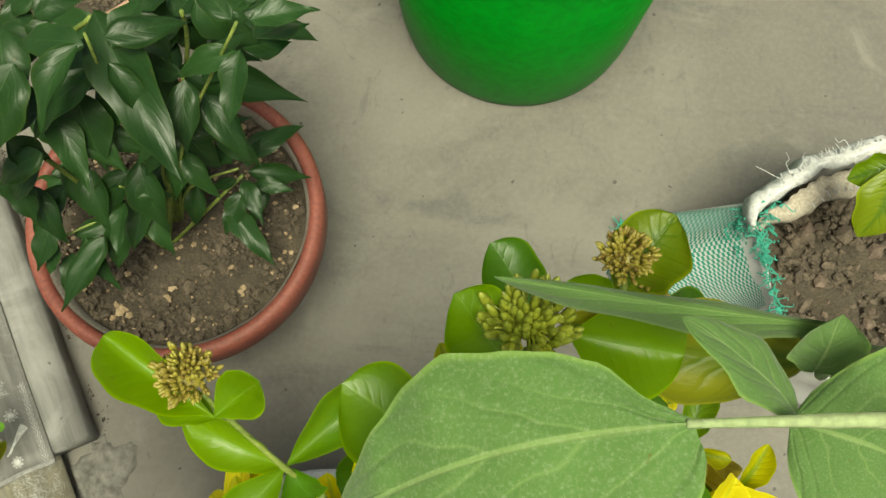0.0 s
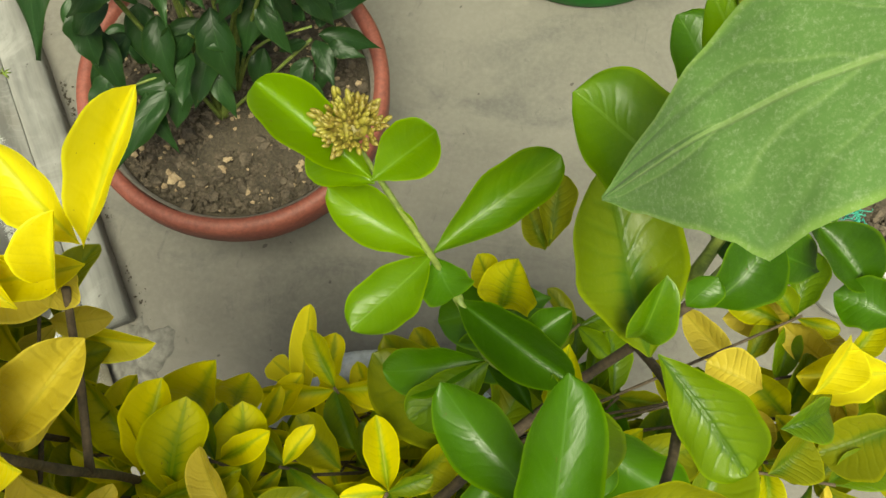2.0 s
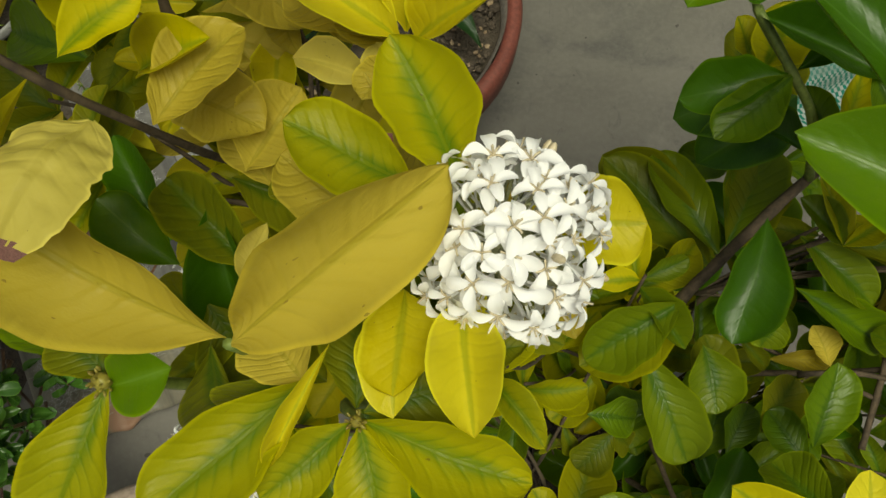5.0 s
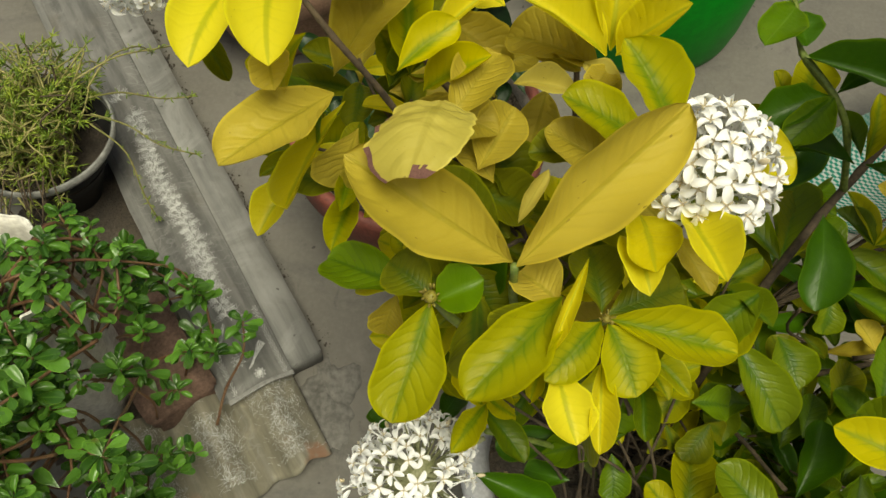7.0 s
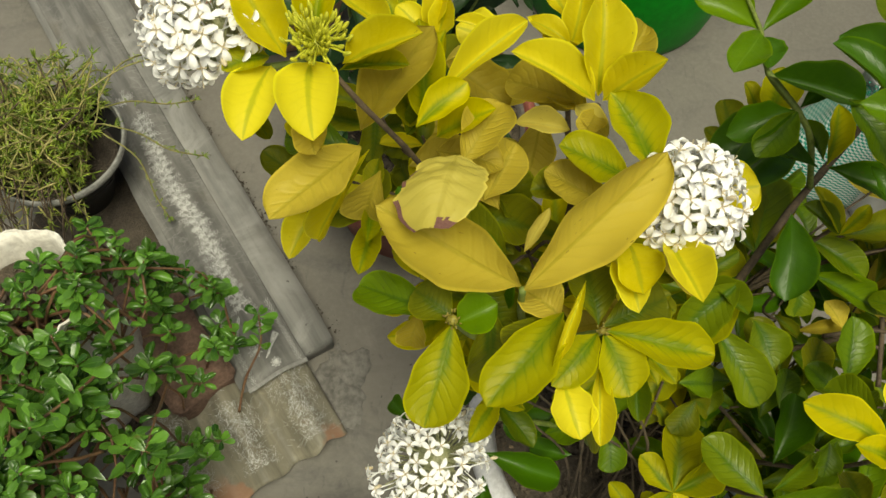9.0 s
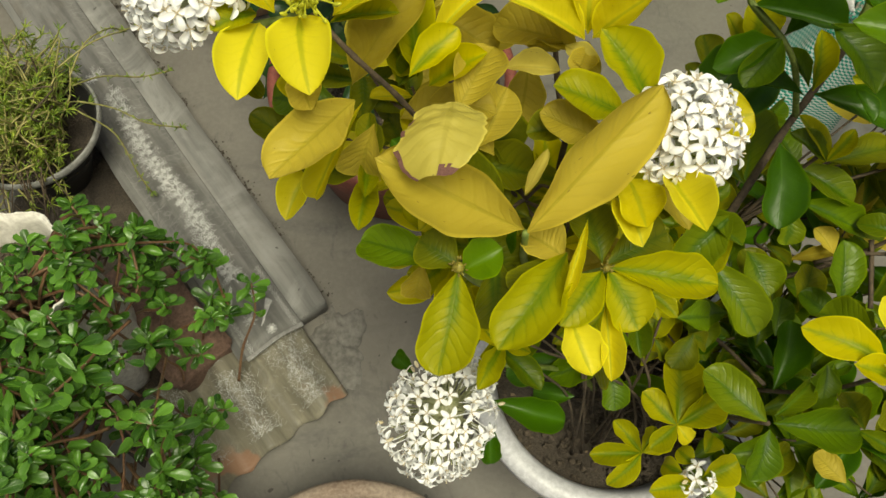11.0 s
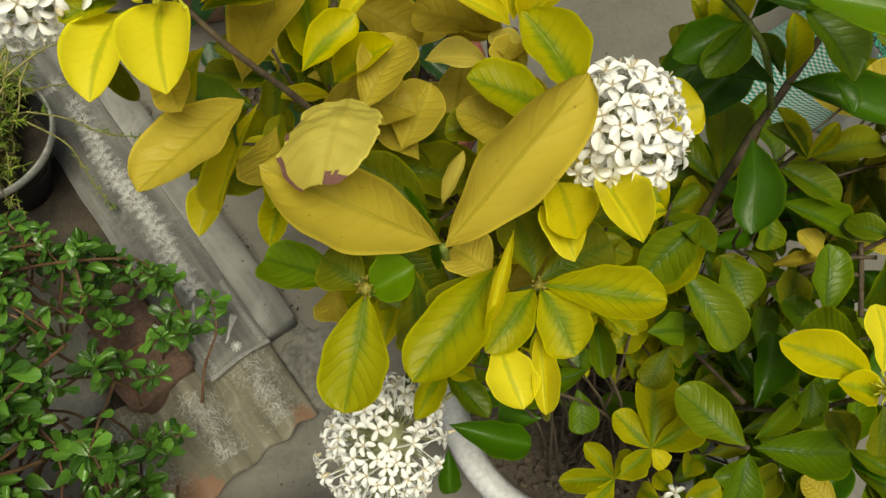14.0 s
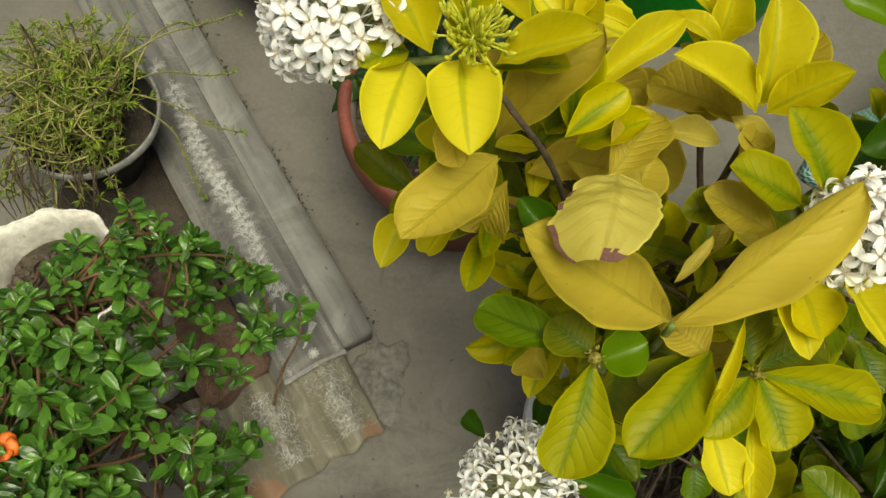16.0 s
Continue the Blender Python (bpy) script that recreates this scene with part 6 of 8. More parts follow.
# shoots with the second and third bud clusters
leaf(ixora_green, (0.136, 0.231, 0.850), (0.114, 0.248, 0.874), 0.032, FRESH, shape=5)
leaf(ixora_green, (0.159, 0.269, 0.748), (0.129, 0.297, 0.772), 0.034, GREEN, shape=5)
leaf(ixora_green, (0.158, 0.244, 0.850), (0.203, 0.236, 0.856), 0.036, FRESH)
leaf(ixora_green, (0.194, 0.282, 0.760), (0.216, 0.312, 0.790), 0.038, MIDL, shape=3)
leaf(ixora_green, (0.198, 0.277, 0.754), (0.170, 0.284, 0.766), 0.017, FRESH)
leaf(ixora_green, (0.208, 0.275, 0.736), (0.250, 0.279, 0.736), 0.031, GREEN)
leaf(ixora_green, (0.119, 0.195, 0.840), (0.075, 0.212, 0.864), 0.040, FRESH, shape=5)
leaf(ixora_green, (0.226, 0.258, 0.700), (0.253, 0.246, 0.676), 0.031, YELLOW)
leaf(ixora_green, (0.220, 0.238, 0.700), (0.245, 0.232, 0.688), 0.031, GREEN)
bud_head(ixora_green, (0.142, 0.242, 0.866), 0.0195, (0, 0.1, 1), 84, BUD_OLIVE, 10, long=0.0125, tall=0.70, loose=True)
bud_head(ixora_green, (0.194, 0.295, 0.784), 0.0136, (0, 0.1, 1), 130, BUD_BROWN, 11, long=0.0056, tall=0.75)
bud_head(ixora_green, (0.211, 0.285, 0.766), 0.0077, (0, 0.1, 1), 18, BUD_BROWN, 13, long=0.0057)
stem(ixora_green, [(0.155, 0.167, 0.630), (0.163, 0.195, 0.710), (0.165, 0.226, 0.784), (0.144, 0.241, 0.862)], 0.0040, 0.0020, GREEN_STEM)
stem(ixora_green, [(0.170, 0.185, 0.680), (0.217, 0.255, 0.712), (0.198, 0.282, 0.760), (0.195, 0.294, 0.778)], 0.0030, 0.0020, GREEN_STEM)
leaf(ixora_green, (0.221, 0.203, 0.717), (0.168, 0.207, 0.741), 0.031, GREEN)
leaf(ixora_green, (0.241, 0.192, 0.729), (0.213, 0.219, 0.741), 0.029, GREEN)
leaf(ixora_green, (0.254, 0.181, 0.729), (0.225, 0.190, 0.729), 0.026, GREEN)
leaf(ixora_green, (0.260, 0.133, 0.585), (0.298, 0.148, 0.585), 0.030, MID)
leaf(ixora_green, (0.266, 0.161, 0.537), (0.228, 0.175, 0.537), 0.035, OCHRE)
leaf(ixora_green, (0.372, 0.189, 0.513), (0.303, 0.175, 0.513), 0.038, YELLOW)
leaf(ixora_green, (0.360, 0.150, 0.537), (0.307, 0.124, 0.537), 0.043, OLIVE)
leaf(ixora_green, (0.330, 0.104, 0.513), (0.373, 0.137, 0.513), 0.038, MID)
leaf(ixora_green, (0.301, 0.162, 0.537), (0.331, 0.201, 0.537), 0.033, YELLOW)
leaf(ixora_green, (0.273, 0.105, 0.537), (0.303, 0.131, 0.537), 0.038, OLIVE)
# the thick leaning branch and its leaves
stem(ixora_green, [(0.020, 0.000, 0.200), (0.030, 0.020, 0.420), (0.048, 0.051, 0.545), (0.099, 0.110, 0.570), (0.134, 0.146, 0.580), (0.155, 0.167, 0.630), (0.170, 0.185, 0.680)], 0.0044, 0.0028, BARK)
stem(ixora_green, [(0.120, 0.132, 0.576), (0.095, 0.138, 0.640), (0.068, 0.143, 0.680), (0.047, 0.172, 0.690)], 0.003, 0.0024, GREEN_STEM)
leaf(ixora_green, (0.066, 0.141, 0.680), (0.014, 0.127, 0.675), 0.027, GREEN, shape=3)
leaf(ixora_green, (0.069, 0.141, 0.680), (0.033, 0.104, 0.675), 0.029, MID, shape=5)
leaf(ixora_green, (0.071, 0.144, 0.680), (0.105, 0.168, 0.700), 0.021, GREEN, shape=0)
leaf(ixora_green, (0.076, 0.179, 0.620), (0.079, 0.193, 0.660), 0.033, LIME, shape=3)
leaf(ixora_green, (0.072, 0.189, 0.610), (0.058, 0.205, 0.630), 0.020, LIME, shape=5)
leaf(ixora_green, (0.101, 0.119, 0.630), (0.076, 0.158, 0.600), 0.021, GREEN, shape=0)
leaf(ixora_green, (0.107, 0.126, 0.630), (0.090, 0.153, 0.650), 0.015, MID, shape=0)
leaf(ixora_green, (0.109, 0.122, 0.630), (0.111, 0.152, 0.670), 0.020, LIME, shape=0)
leaf(ixora_green, (0.112, 0.122, 0.625), (0.194, 0.078, 0.630), 0.040, GREEN, shape=0)
leaf(ixora_green, (0.133, 0.108, 0.650), (0.141, 0.080, 0.650), 0.017, GREEN, shape=3)
leaf(ixora_green, (0.099, 0.137, 0.700), (0.128, 0.083, 0.690), 0.041, MID, shape=3)
leaf(ixora_green, (0.091, 0.103, 0.505), (0.110, 0.185, 0.515), 0.044, MIDL, shape=0)
leaf(ixora_green, (0.108, 0.186, 0.500), (0.061, 0.168, 0.490), 0.033, MID, shape=5)
leaf(ixora_green, (0.079, 0.091, 0.530), (0.031, 0.156, 0.540), 0.035, MIDL, shape=5)
leaf(ixora_green, (0.085, 0.093, 0.600), (0.071, 0.018, 0.595), 0.038, GREEN, shape=5)
# yellow sprig behind the branch
leaf(ixora_green, (0.160, 0.105, 0.532), (0.128, 0.130, 0.550), 0.023, MIDL)
leaf(ixora_green, (0.160, 0.105, 0.532), (0.141, 0.139, 0.560), 0.019, LIME)
leaf(ixora_green, (0.160, 0.105, 0.532), (0.180, 0.120, 0.560), 0.016, LIME)
leaf(ixora_green, (0.160, 0.105, 0.532), (0.231, 0.111, 0.540), 0.031, OLIVE)
leaf(ixora_green, (0.145, 0.121, 0.500), (0.198, 0.077, 0.500), 0.032, MIDL)
leaf(ixora_green, (0.160, 0.105, 0.532), (0.203, 0.107, 0.530), 0.020, OLIVE)
leaf(ixora_green, (0.145, 0.086, 0.490), (0.218, 0.057, 0.470), 0.032, MID, shape=0)
leaf(ixora_green, (0.330, 0.237, 0.440), (0.271, 0.223, 0.440), 0.030, OCHRE, shape=0)
leaf(ixora_green, (0.261, 0.165, 0.500), (0.294, 0.148, 0.500), 0.035, OLIVE, shape=5)
leaf(ixora_green, (0.225, 0.087, 0.460), (0.247, 0.125, 0.480), 0.026, OLIVE, shape=5)
# sprig with a brown bud tip and its thin twigs
leaf(ixora_green, (0.233, 0.043, 0.490), (0.254, 0.133, 0.520), 0.048, MIDL)
leaf(ixora_green, (0.233, 0.043, 0.490), (0.201, 0.059, 0.490), 0.025, MIDL)
leaf(ixora_green, (0.233, 0.043, 0.490), (0.280, 0.064, 0.500), 0.033, MID)
leaf(ixora_green, (0.233, 0.043, 0.490), (0.264, -0.008, 0.480), 0.038, MIDL)
leaf(ixora_green, (0.233, 0.043, 0.490), (0.224, -0.015, 0.440), 0.029, MIDL)
leaf(ixora_green, (0.233, 0.043, 0.490), (0.248, -0.023, 0.440), 0.021, LIME)
leaf(ixora_green, (0.233, 0.043, 0.490), (0.238, 0.113, 0.470), 0.024, OLIVE)
bud_head(ixora_green, (0.230, 0.040, 0.497), 0.006, (0, 0, 1), 22, BUD_BROWN, 15, long=0.003)
stem(ixora_green, [(0.217, 0.047, 0.470), (0.213, 0.019, 0.460), (0.206, -0.016, 0.450)], 0.0026, 0.0024, BARK)
stem(ixora_green, [(0.154, 0.029, 0.470), (0.194, 0.034, 0.470), (0.226, 0.031, 0.470)], 0.0022, 0.0018, BARK)
stem(ixora_green, [(0.213, 0.019, 0.460), (0.121, 0.061, 0.440), (0.102, 0.061, 0.500)], 0.0016, 0.0014, BARK)
leaf(ixora_green, (0.120, 0.066, 0.520), (0.119, 0.037, 0.500), 0.025, MIDL, shape=5)
leaf(ixora_green, (0.110, 0.053, 0.470), (0.137, 0.033, 0.460), 0.013, OLIVE, shape=0)
leaf(ixora_green, (0.139, 0.042, 0.450), (0.187, 0.047, 0.450), 0.016, OCHRE, shape=0)
leaf(ixora_green, (0.181, 0.039, 0.460), (0.167, 0.065, 0.470), 0.021, OCHRE, shape=0)
# middle of the bush
leaf(ixora_green, (0.048, 0.049, 0.560), (-0.007, 0.008, 0.541), 0.037, MIDL, shape=0)
leaf(ixora_green, (0.031, 0.025, 0.520), (0.073, -0.043, 0.500), 0.040, MIDL, shape=5)
leaf(ixora_green, (0.106, -0.000, 0.460), (0.088, 0.050, 0.470), 0.038, OLIVE, shape=5)
leaf(ixora_green, (0.131, -0.013, 0.460), (0.153, 0.027, 0.470), 0.035, OLIVE, shape=5)
leaf(ixora_green, (0.151, -0.024, 0.500), (0.156, 0.025, 0.530), 0.038, MID, shape=5)
leaf(ixora_green, (0.160, -0.032, 0.470), (0.132, 0.001, 0.470), 0.029, MID, shape=5)
leaf(ixora_green, (0.120, -0.026, 0.420), (0.134, 0.011, 0.430), 0.029, MID, shape=5)
leaf(ixora_green, (0.106, -0.031, 0.400), (0.122, 0.015, 0.410), 0.030, MID, shape=3)
leaf(ixora_green, (0.085, -0.087, 0.462), (0.115, -0.029, 0.480), 0.035, GREEN, shape=0)
leaf(ixora_green, (0.062, -0.009, 0.460), (0.022, -0.004, 0.450), 0.033, MID, shape=5)
leaf(ixora_green, (0.029, 0.012, 0.420), (0.020, 0.052, 0.430), 0.031, GREEN, shape=5)
leaf(ixora_green, (-0.027, 0.020, 0.500), (0.006, 0.050, 0.510), 0.019, LIME, shape=0)
leaf(ixora_green, (-0.013, 0.034, 0.440), (0.006, 0.026, 0.430), 0.023, MID, shape=3)
leaf(ixora_green, (0.160, -0.063, 0.440), (0.130, -0.101, 0.430), 0.030, MID, shape=0)
leaf(ixora_green, (0.086, -0.011, 0.380), (0.052, -0.007, 0.360), 0.030, GREEN, shape=5)
leaf(ixora_green, (0.112, -0.072, 0.370), (0.076, -0.038, 0.370), 0.032, OLIVE, shape=5)
leaf(ixora_green, (0.106, -0.089, 0.364), (0.171, -0.074, 0.364), 0.031, MIDL, shape=5)
leaf(ixora_green, (0.033, -0.020, 0.440), (0.010, -0.051, 0.430), 0.030, OLIVE, shape=5)
leaf(ixora_green, (0.028, -0.020, 0.440), (0.048, -0.031, 0.430), 0.020, OLIVE, shape=3)
leaf(ixora_green, (-0.011, -0.025, 0.420), (-0.007, -0.038, 0.410), 0.022, OLIVE, shape=3)
leaf(ixora_green, (-0.003, -0.018, 0.430), (0.006, -0.040, 0.420), 0.013, OLIVE, shape=3)
# yellow star with its green buds
leaf(ixora_green, (0.138, -0.097, 0.565), (0.079, -0.061, 0.575), 0.033, YELLOWL)
leaf(ixora_green, (0.144, -0.092, 0.565), (0.152, -0.047, 0.585), 0.032, YELLOW)
leaf(ixora_green, (0.147, -0.102, 0.565), (0.188, -0.099, 0.575), 0.028, YELLOWL)
leaf(ixora_green, (0.137, -0.108, 0.565), (0.106, -0.097, 0.580), 0.025, YELLOWL)
leaf(ixora_green, (0.145, -0.114, 0.565), (0.171, -0.147, 0.565), 0.025, YELLOWL)
leaf(ixora_green, (0.137, -0.114, 0.565), (0.130, -0.148, 0.550), 0.029, OLIVE)
leaf(ixora_green, (0.135, -0.073, 0.565), (0.109, -0.038, 0.540), 0.032, MIDL)
leaf(ixora_green, (0.161, -0.079, 0.565), (0.212, -0.045, 0.540), 0.033, OCHRE)
leaf(ixora_green, (0.134, -0.067, 0.565), (0.140, -0.035, 0.530), 0.022, MIDL)
bud_head(ixora_green, (0.138, -0.106, 0.575), 0.015, (0, -0.1, 1), 46, BUD_GREEN, 14, long=0.0042, loose=True)
leaf(ixora_green, (0.138, -0.137, 0.500), (0.136, -0.099, 0.490), 0.031, OLIVE, shape=5)
# low lime sprigs over the rim of the tub
leaf(ixora_green, (0.006, -0.101, 0.413), (0.023, -0.037, 0.430), 0.038, LIME)
leaf(ixora_green, (0.006, -0.101, 0.413), (-0.022, -0.068, 0.420), 0.028, LIME)
leaf(ixora_green, (0.006, -0.101, 0.413), (0.057, -0.081, 0.420), 0.032, LIME)
leaf(ixora_green, (0.006, -0.101, 0.413), (-0.023, -0.119, 0.410), 0.021, LIME)
leaf(ixora_green, (0.006, -0.101, 0.413), (0.017, -0.118, 0.410), 0.018, YELLOW)
leaf(ixora_green, (0.059, -0.120, 0.493), (0.013, -0.072, 0.500), 0.040, MIDL)
leaf(ixora_green, (0.064, -0.122, 0.493), (0.141, -0.137, 0.495), 0.038, MID)
leaf(ixora_green, (0.060, -0.126, 0.493), (0.040, -0.168, 0.480), 0.032, MID)
leaf(ixora_green, (0.067, -0.116, 0.493), (0.111, -0.090, 0.490), 0.021, MIDL)
leaf(ixora_green, (0.122, -0.077, 0.500), (0.117, -0.106, 0.490), 0.023, MID, shape=5)
leaf(ixora_green, (-0.022, -0.117, 0.372), (-0.073, -0.113, 0.375), 0.022, LIME)
leaf(ixora_green, (-0.022, -0.117, 0.372), (-0.044, -0.084, 0.380), 0.019, LIME)
leaf(ixora_green, (-0.022, -0.117, 0.372), (-0.004, -0.095, 0.380), 0.020, LIME)
leaf(ixora_green, (-0.022, -0.117, 0.372), (-0.056, -0.145, 0.370), 0.021, LIME)
leaf(ixora_green, (-0.022, -0.117, 0.372), (0.010, -0.108, 0.375), 0.018, LIME)
leaf(ixora_green, (0.033, -0.147, 0.370), (0.070, -0.138, 0.380), 0.032, LIME)
leaf(ixora_green, (0.023, -0.151, 0.370), (-0.022, -0.154, 0.380), 0.026, LIME)
leaf(ixora_green, (0.028, -0.133, 0.370), (0.016, -0.117, 0.370), 0.021, LIME)
leaf(ixora_green, (0.041, -0.124, 0.370), (0.058, -0.105, 0.370), 0.024, LIME)
leaf(ixora_green, (0.037, -0.157, 0.370), (0.058, -0.175, 0.370), 0.028, LIME)
leaf(ixora_green, (0.016, -0.140, 0.370), (-0.002, -0.127, 0.360), 0.021, LIME)
flower_head(ixora_green, (0.026, -0.150, 0.375), 0.015, (0, 0, 1), 11, 0.0180, (0.030, -0.140, 0.340), 16)
leaf(ixora_green, (0.086, -0.149, 0.360), (0.136, -0.127, 0.360), 0.033, OLIVE, shape=5)
leaf(ixora_green, (0.132, -0.168, 0.360), (0.168, -0.131, 0.370), 0.031, OLIVE, shape=5)
leaf(ixora_green, (0.149, -0.171, 0.420), (0.127, -0.142, 0.420), 0.027, OCHRE, shape=5)
# dark leaves under the low flower head
leaf(ixora_green, (-0.167, -0.056, 0.400), (-0.093, -0.082, 0.388), 0.032, GREEN, shape=0)
leaf(ixora_green, (-0.087, -0.023, 0.420), (-0.148, -0.036, 0.400), 0.031, GREEN, shape=5)
leaf(ixora_green, (-0.038, -0.028, 0.430), (-0.109, -0.043, 0.410), 0.030, MID, shape=0)
leaf(ixora_green, (-0.052, -0.045, 0.430), (-0.050, -0.083, 0.420), 0.028, MID, shape=5)
leaf(ixora_green, (-0.080, -0.056, 0.380), (-0.120, -0.046, 0.370), 0.026, GREEN, shape=5)
leaf(ixora_green, (-0.170, -0.077, 0.400), (-0.172, -0.115, 0.380), 0.020, GREEN, shape=0)
leaf(ixora_green, (-0.239, -0.042, 0.470), (-0.256, -0.016, 0.460), 0.016, GREEN, shape=3)
leaf(ixora_green, (-0.201, -0.035, 0.470), (-0.182, -0.004, 0.460), 0.021, GREEN, shape=3)
leaf(ixora_green, (0.006, -0.016, 0.480), (0.043, -0.013, 0.470), 0.030, MID, shape=5)
leaf(ixora_green, (-0.037, -0.013, 0.500), (0.006, -0.005, 0.490), 0.021, LIME, shape=0)
# stalks of those sprigs
stem(ixora_green, [(0.02, 0.0, 0.2), (0.07, -0.05, 0.34), (0.125, -0.09, 0.45), (0.139, -0.104, 0.563)], 0.0028, 0.0018, BARK)
stem(ixora_green, [(0.03, 0.02, 0.2), (0.12, 0.04, 0.36), (0.20, 0.04, 0.44), (0.230, 0.040, 0.492)], 0.0030, 0.0020, BARK)
stem(ixora_green, [(0.02, -0.01, 0.2), (0.02, -0.06, 0.32), (0.006, -0.101, 0.410)], 0.0026, 0.0018, BARK)
stem(ixora_green, [(0.02, -0.01, 0.2), (0.05, -0.08, 0.36), (0.061, -0.121, 0.490)], 0.0030, 0.0020, BARK)
stem(ixora_green, [(0.0, -0.02, 0.2), (-0.02, -0.08, 0.28), (-0.022, -0.117, 0.370)], 0.0024, 0.0016, BARK)
stem(ixora_green, [(0.02, -0.02, 0.2), (0.03, -0.10, 0.28), (0.030, -0.145, 0.345)], 0.0024, 0.0016, BARK)
stem(ixora_green, [(0.03, 0.02, 0.2), (0.11, 0.10, 0.40), (0.160, 0.115, 0.530)], 0.0028, 0.0018, BARK)
stem(ixora_green, [(0.02, 0.0, 0.2), (0.05, 0.02, 0.36), (0.080, -0.080, 0.458)], 0.0026, 0.0018, BARK)
stem(ixora_green, [(0.155, 0.167, 0.63), (0.160, 0.120, 0.71), (0.11, 0.03, 0.80), (0.061, -0.024, 0.869)], 0.0028, 0.0018, BARK)
# leaves in the depth over the tub
leaf(ixora_green, (-0.122, 0.094, 0.509), (-0.100, 0.119, 0.581), 0.043, YELLOWL)
leaf(ixora_green, (-0.103, 0.100, 0.461), (-0.091, 0.121, 0.509), 0.038, YELLOWL)
leaf(ixora_green, (0.080, 0.088, 0.509), (-0.001, 0.144, 0.545), 0.046, OLIVE)
leaf(ixora_green, (-0.071, 0.096, 0.329), (-0.080, 0.203, 0.341), 0.025, YELLOW)
leaf(ixora_green, (-0.075, 0.134, 0.317), (-0.053, 0.174, 0.329), 0.027, YELLOW)
leaf(ixora_green, (-0.083, 0.133, 0.317), (-0.108, 0.150, 0.317), 0.025, YELLOW)
leaf(ixora_green, (0.086, 0.096, 0.499), (0.004, 0.161, 0.523), 0.043, OLIVE)
leaf(ixora_green, (0.093, 0.101, 0.499), (0.116, 0.166, 0.523), 0.043, OLIVE)
leaf(ixora_green, (0.111, 0.198, 0.571), (0.041, 0.172, 0.571), 0.046, GREEN)
leaf(ixora_green, (0.115, 0.191, 0.571), (0.063, 0.143, 0.571), 0.046, GREEN)
# leaves over the far rim of the tub
leaf(ixora_yellow, (-0.096, 0.045, 0.620), (-0.093, 0.099, 0.650), 0.037, LIME, shape=5)
leaf(ixora_yellow, (-0.062, 0.050, 0.570), (-0.072, 0.101, 0.600), 0.035, LIME, shape=5)
leaf(ixora_yellow, (-0.112, 0.058, 0.600), (-0.160, 0.101, 0.620), 0.025, LIME, shape=0)
leaf(ixora_yellow, (-0.102, 0.044, 0.630), (-0.056, 0.066, 0.640), 0.020, LIME, shape=2)
leaf(ixora_yellow, (-0.107, 0.046, 0.600), (-0.064, 0.033, 0.600), 0.029, LIME, shape=5)
leaf(ixora_yellow, (-0.043, 0.038, 0.500), (-0.074, 0.088, 0.530), 0.029, LIME, shape=5)
leaf(ixora_yellow, (-0.017, 0.066, 0.450), (-0.056, 0.098, 0.470), 0.035, LIME, shape=5)
leaf(ixora_yellow, (0.031, 0.072, 0.450), (-0.019, 0.033, 0.450), 0.023, LIME, shape=0)
leaf(ixora_yellow, (0.064, 0.054, 0.520), (-0.004, 0.008, 0.520), 0.042, LIME, shape=5)
leaf(ixora_yellow, (-0.039, 0.033, 0.420), (-0.041, -0.026, 0.420), 0.048, MID, shape=5)
leaf(ixora_yellow, (0.017, 0.019, 0.450), (-0.012, -0.020, 0.440), 0.029, LIME, shape=5)
leaf(ixora_yellow, (0.043, 0.014, 0.420), (0.052, -0.029, 0.420), 0.034, MIDL, shape=5)
leaf(ixora_yellow, (0.078, 0.036, 0.500), (0.091, -0.008, 0.500), 0.040, MIDL, shape=5)
leaf(ixora_yellow, (-0.063, 0.050, 0.560), (-0.034, 0.042, 0.560), 0.024, LIME, shape=3)
leaf(ixora_yellow, (-0.071, 0.120, 0.280), (-0.005, 0.145, 0.280), 0.017, OCHRE, shape=1)
# low lime shoot
leaf(ixora_yellow, (0.124, 0.268, 0.420), (0.127, 0.327, 0.440), 0.030, OLIVE)
leaf(ixora_yellow, (0.152, 0.255, 0.420), (0.166, 0.309, 0.440), 0.034, OLIVE)
leaf(ixora_yellow, (0.123, 0.267, 0.410), (0.104, 0.292, 0.430), 0.026, OLIVE)
# aubergine foliage
sinuate_leaf(aubergine, (0.176, 0.204, 0.966), (0.080, 0.169, 0.896),
             [(0, 0.001), (0.08, 0.006), (0.17, 0.018), (0.28, 0.023), (0.42, 0.026), (0.55, 0.030), (0.66, 0.026), (0.78, 0.019), (0.90, 0.009), (1, 0.0006)],
             [(0, 0.010), (0.04, 0.020), (0.18, 0.034), (0.32, 0.035), (0.46, 0.029), (0.58, 0.031), (0.67, 0.032), (0.75, 0.035), (0.81, 0.027), (0.87, 0.019), (0.93, 0.010), (1, 0.0006)],
             [(0, 0.966), (0.35, 0.958), (0.60, 0.947), (0.80, 0.930), (1, 0.896)], FUZZY)
leaf(aubergine, (0.208, 0.209, 0.950), (0.178, 0.231, 0.972), 0.017, FUZZY, meshes=LOBES, shape=1, roll=35)
leaf(aubergine, (0.260, 0.251, 0.868), (0.128, 0.252, 0.898), 0.012, FUZZY, meshes=LOBES, shape=0, roll=-10)
# the long leaf's folded-down half, its shade put into the olive colour
leaf(aubergine, (0.257, 0.242, 0.844), (0.158, 0.239, 0.862), 0.042, OLIVE, meshes=LOBES, shape=1, roll=-20)
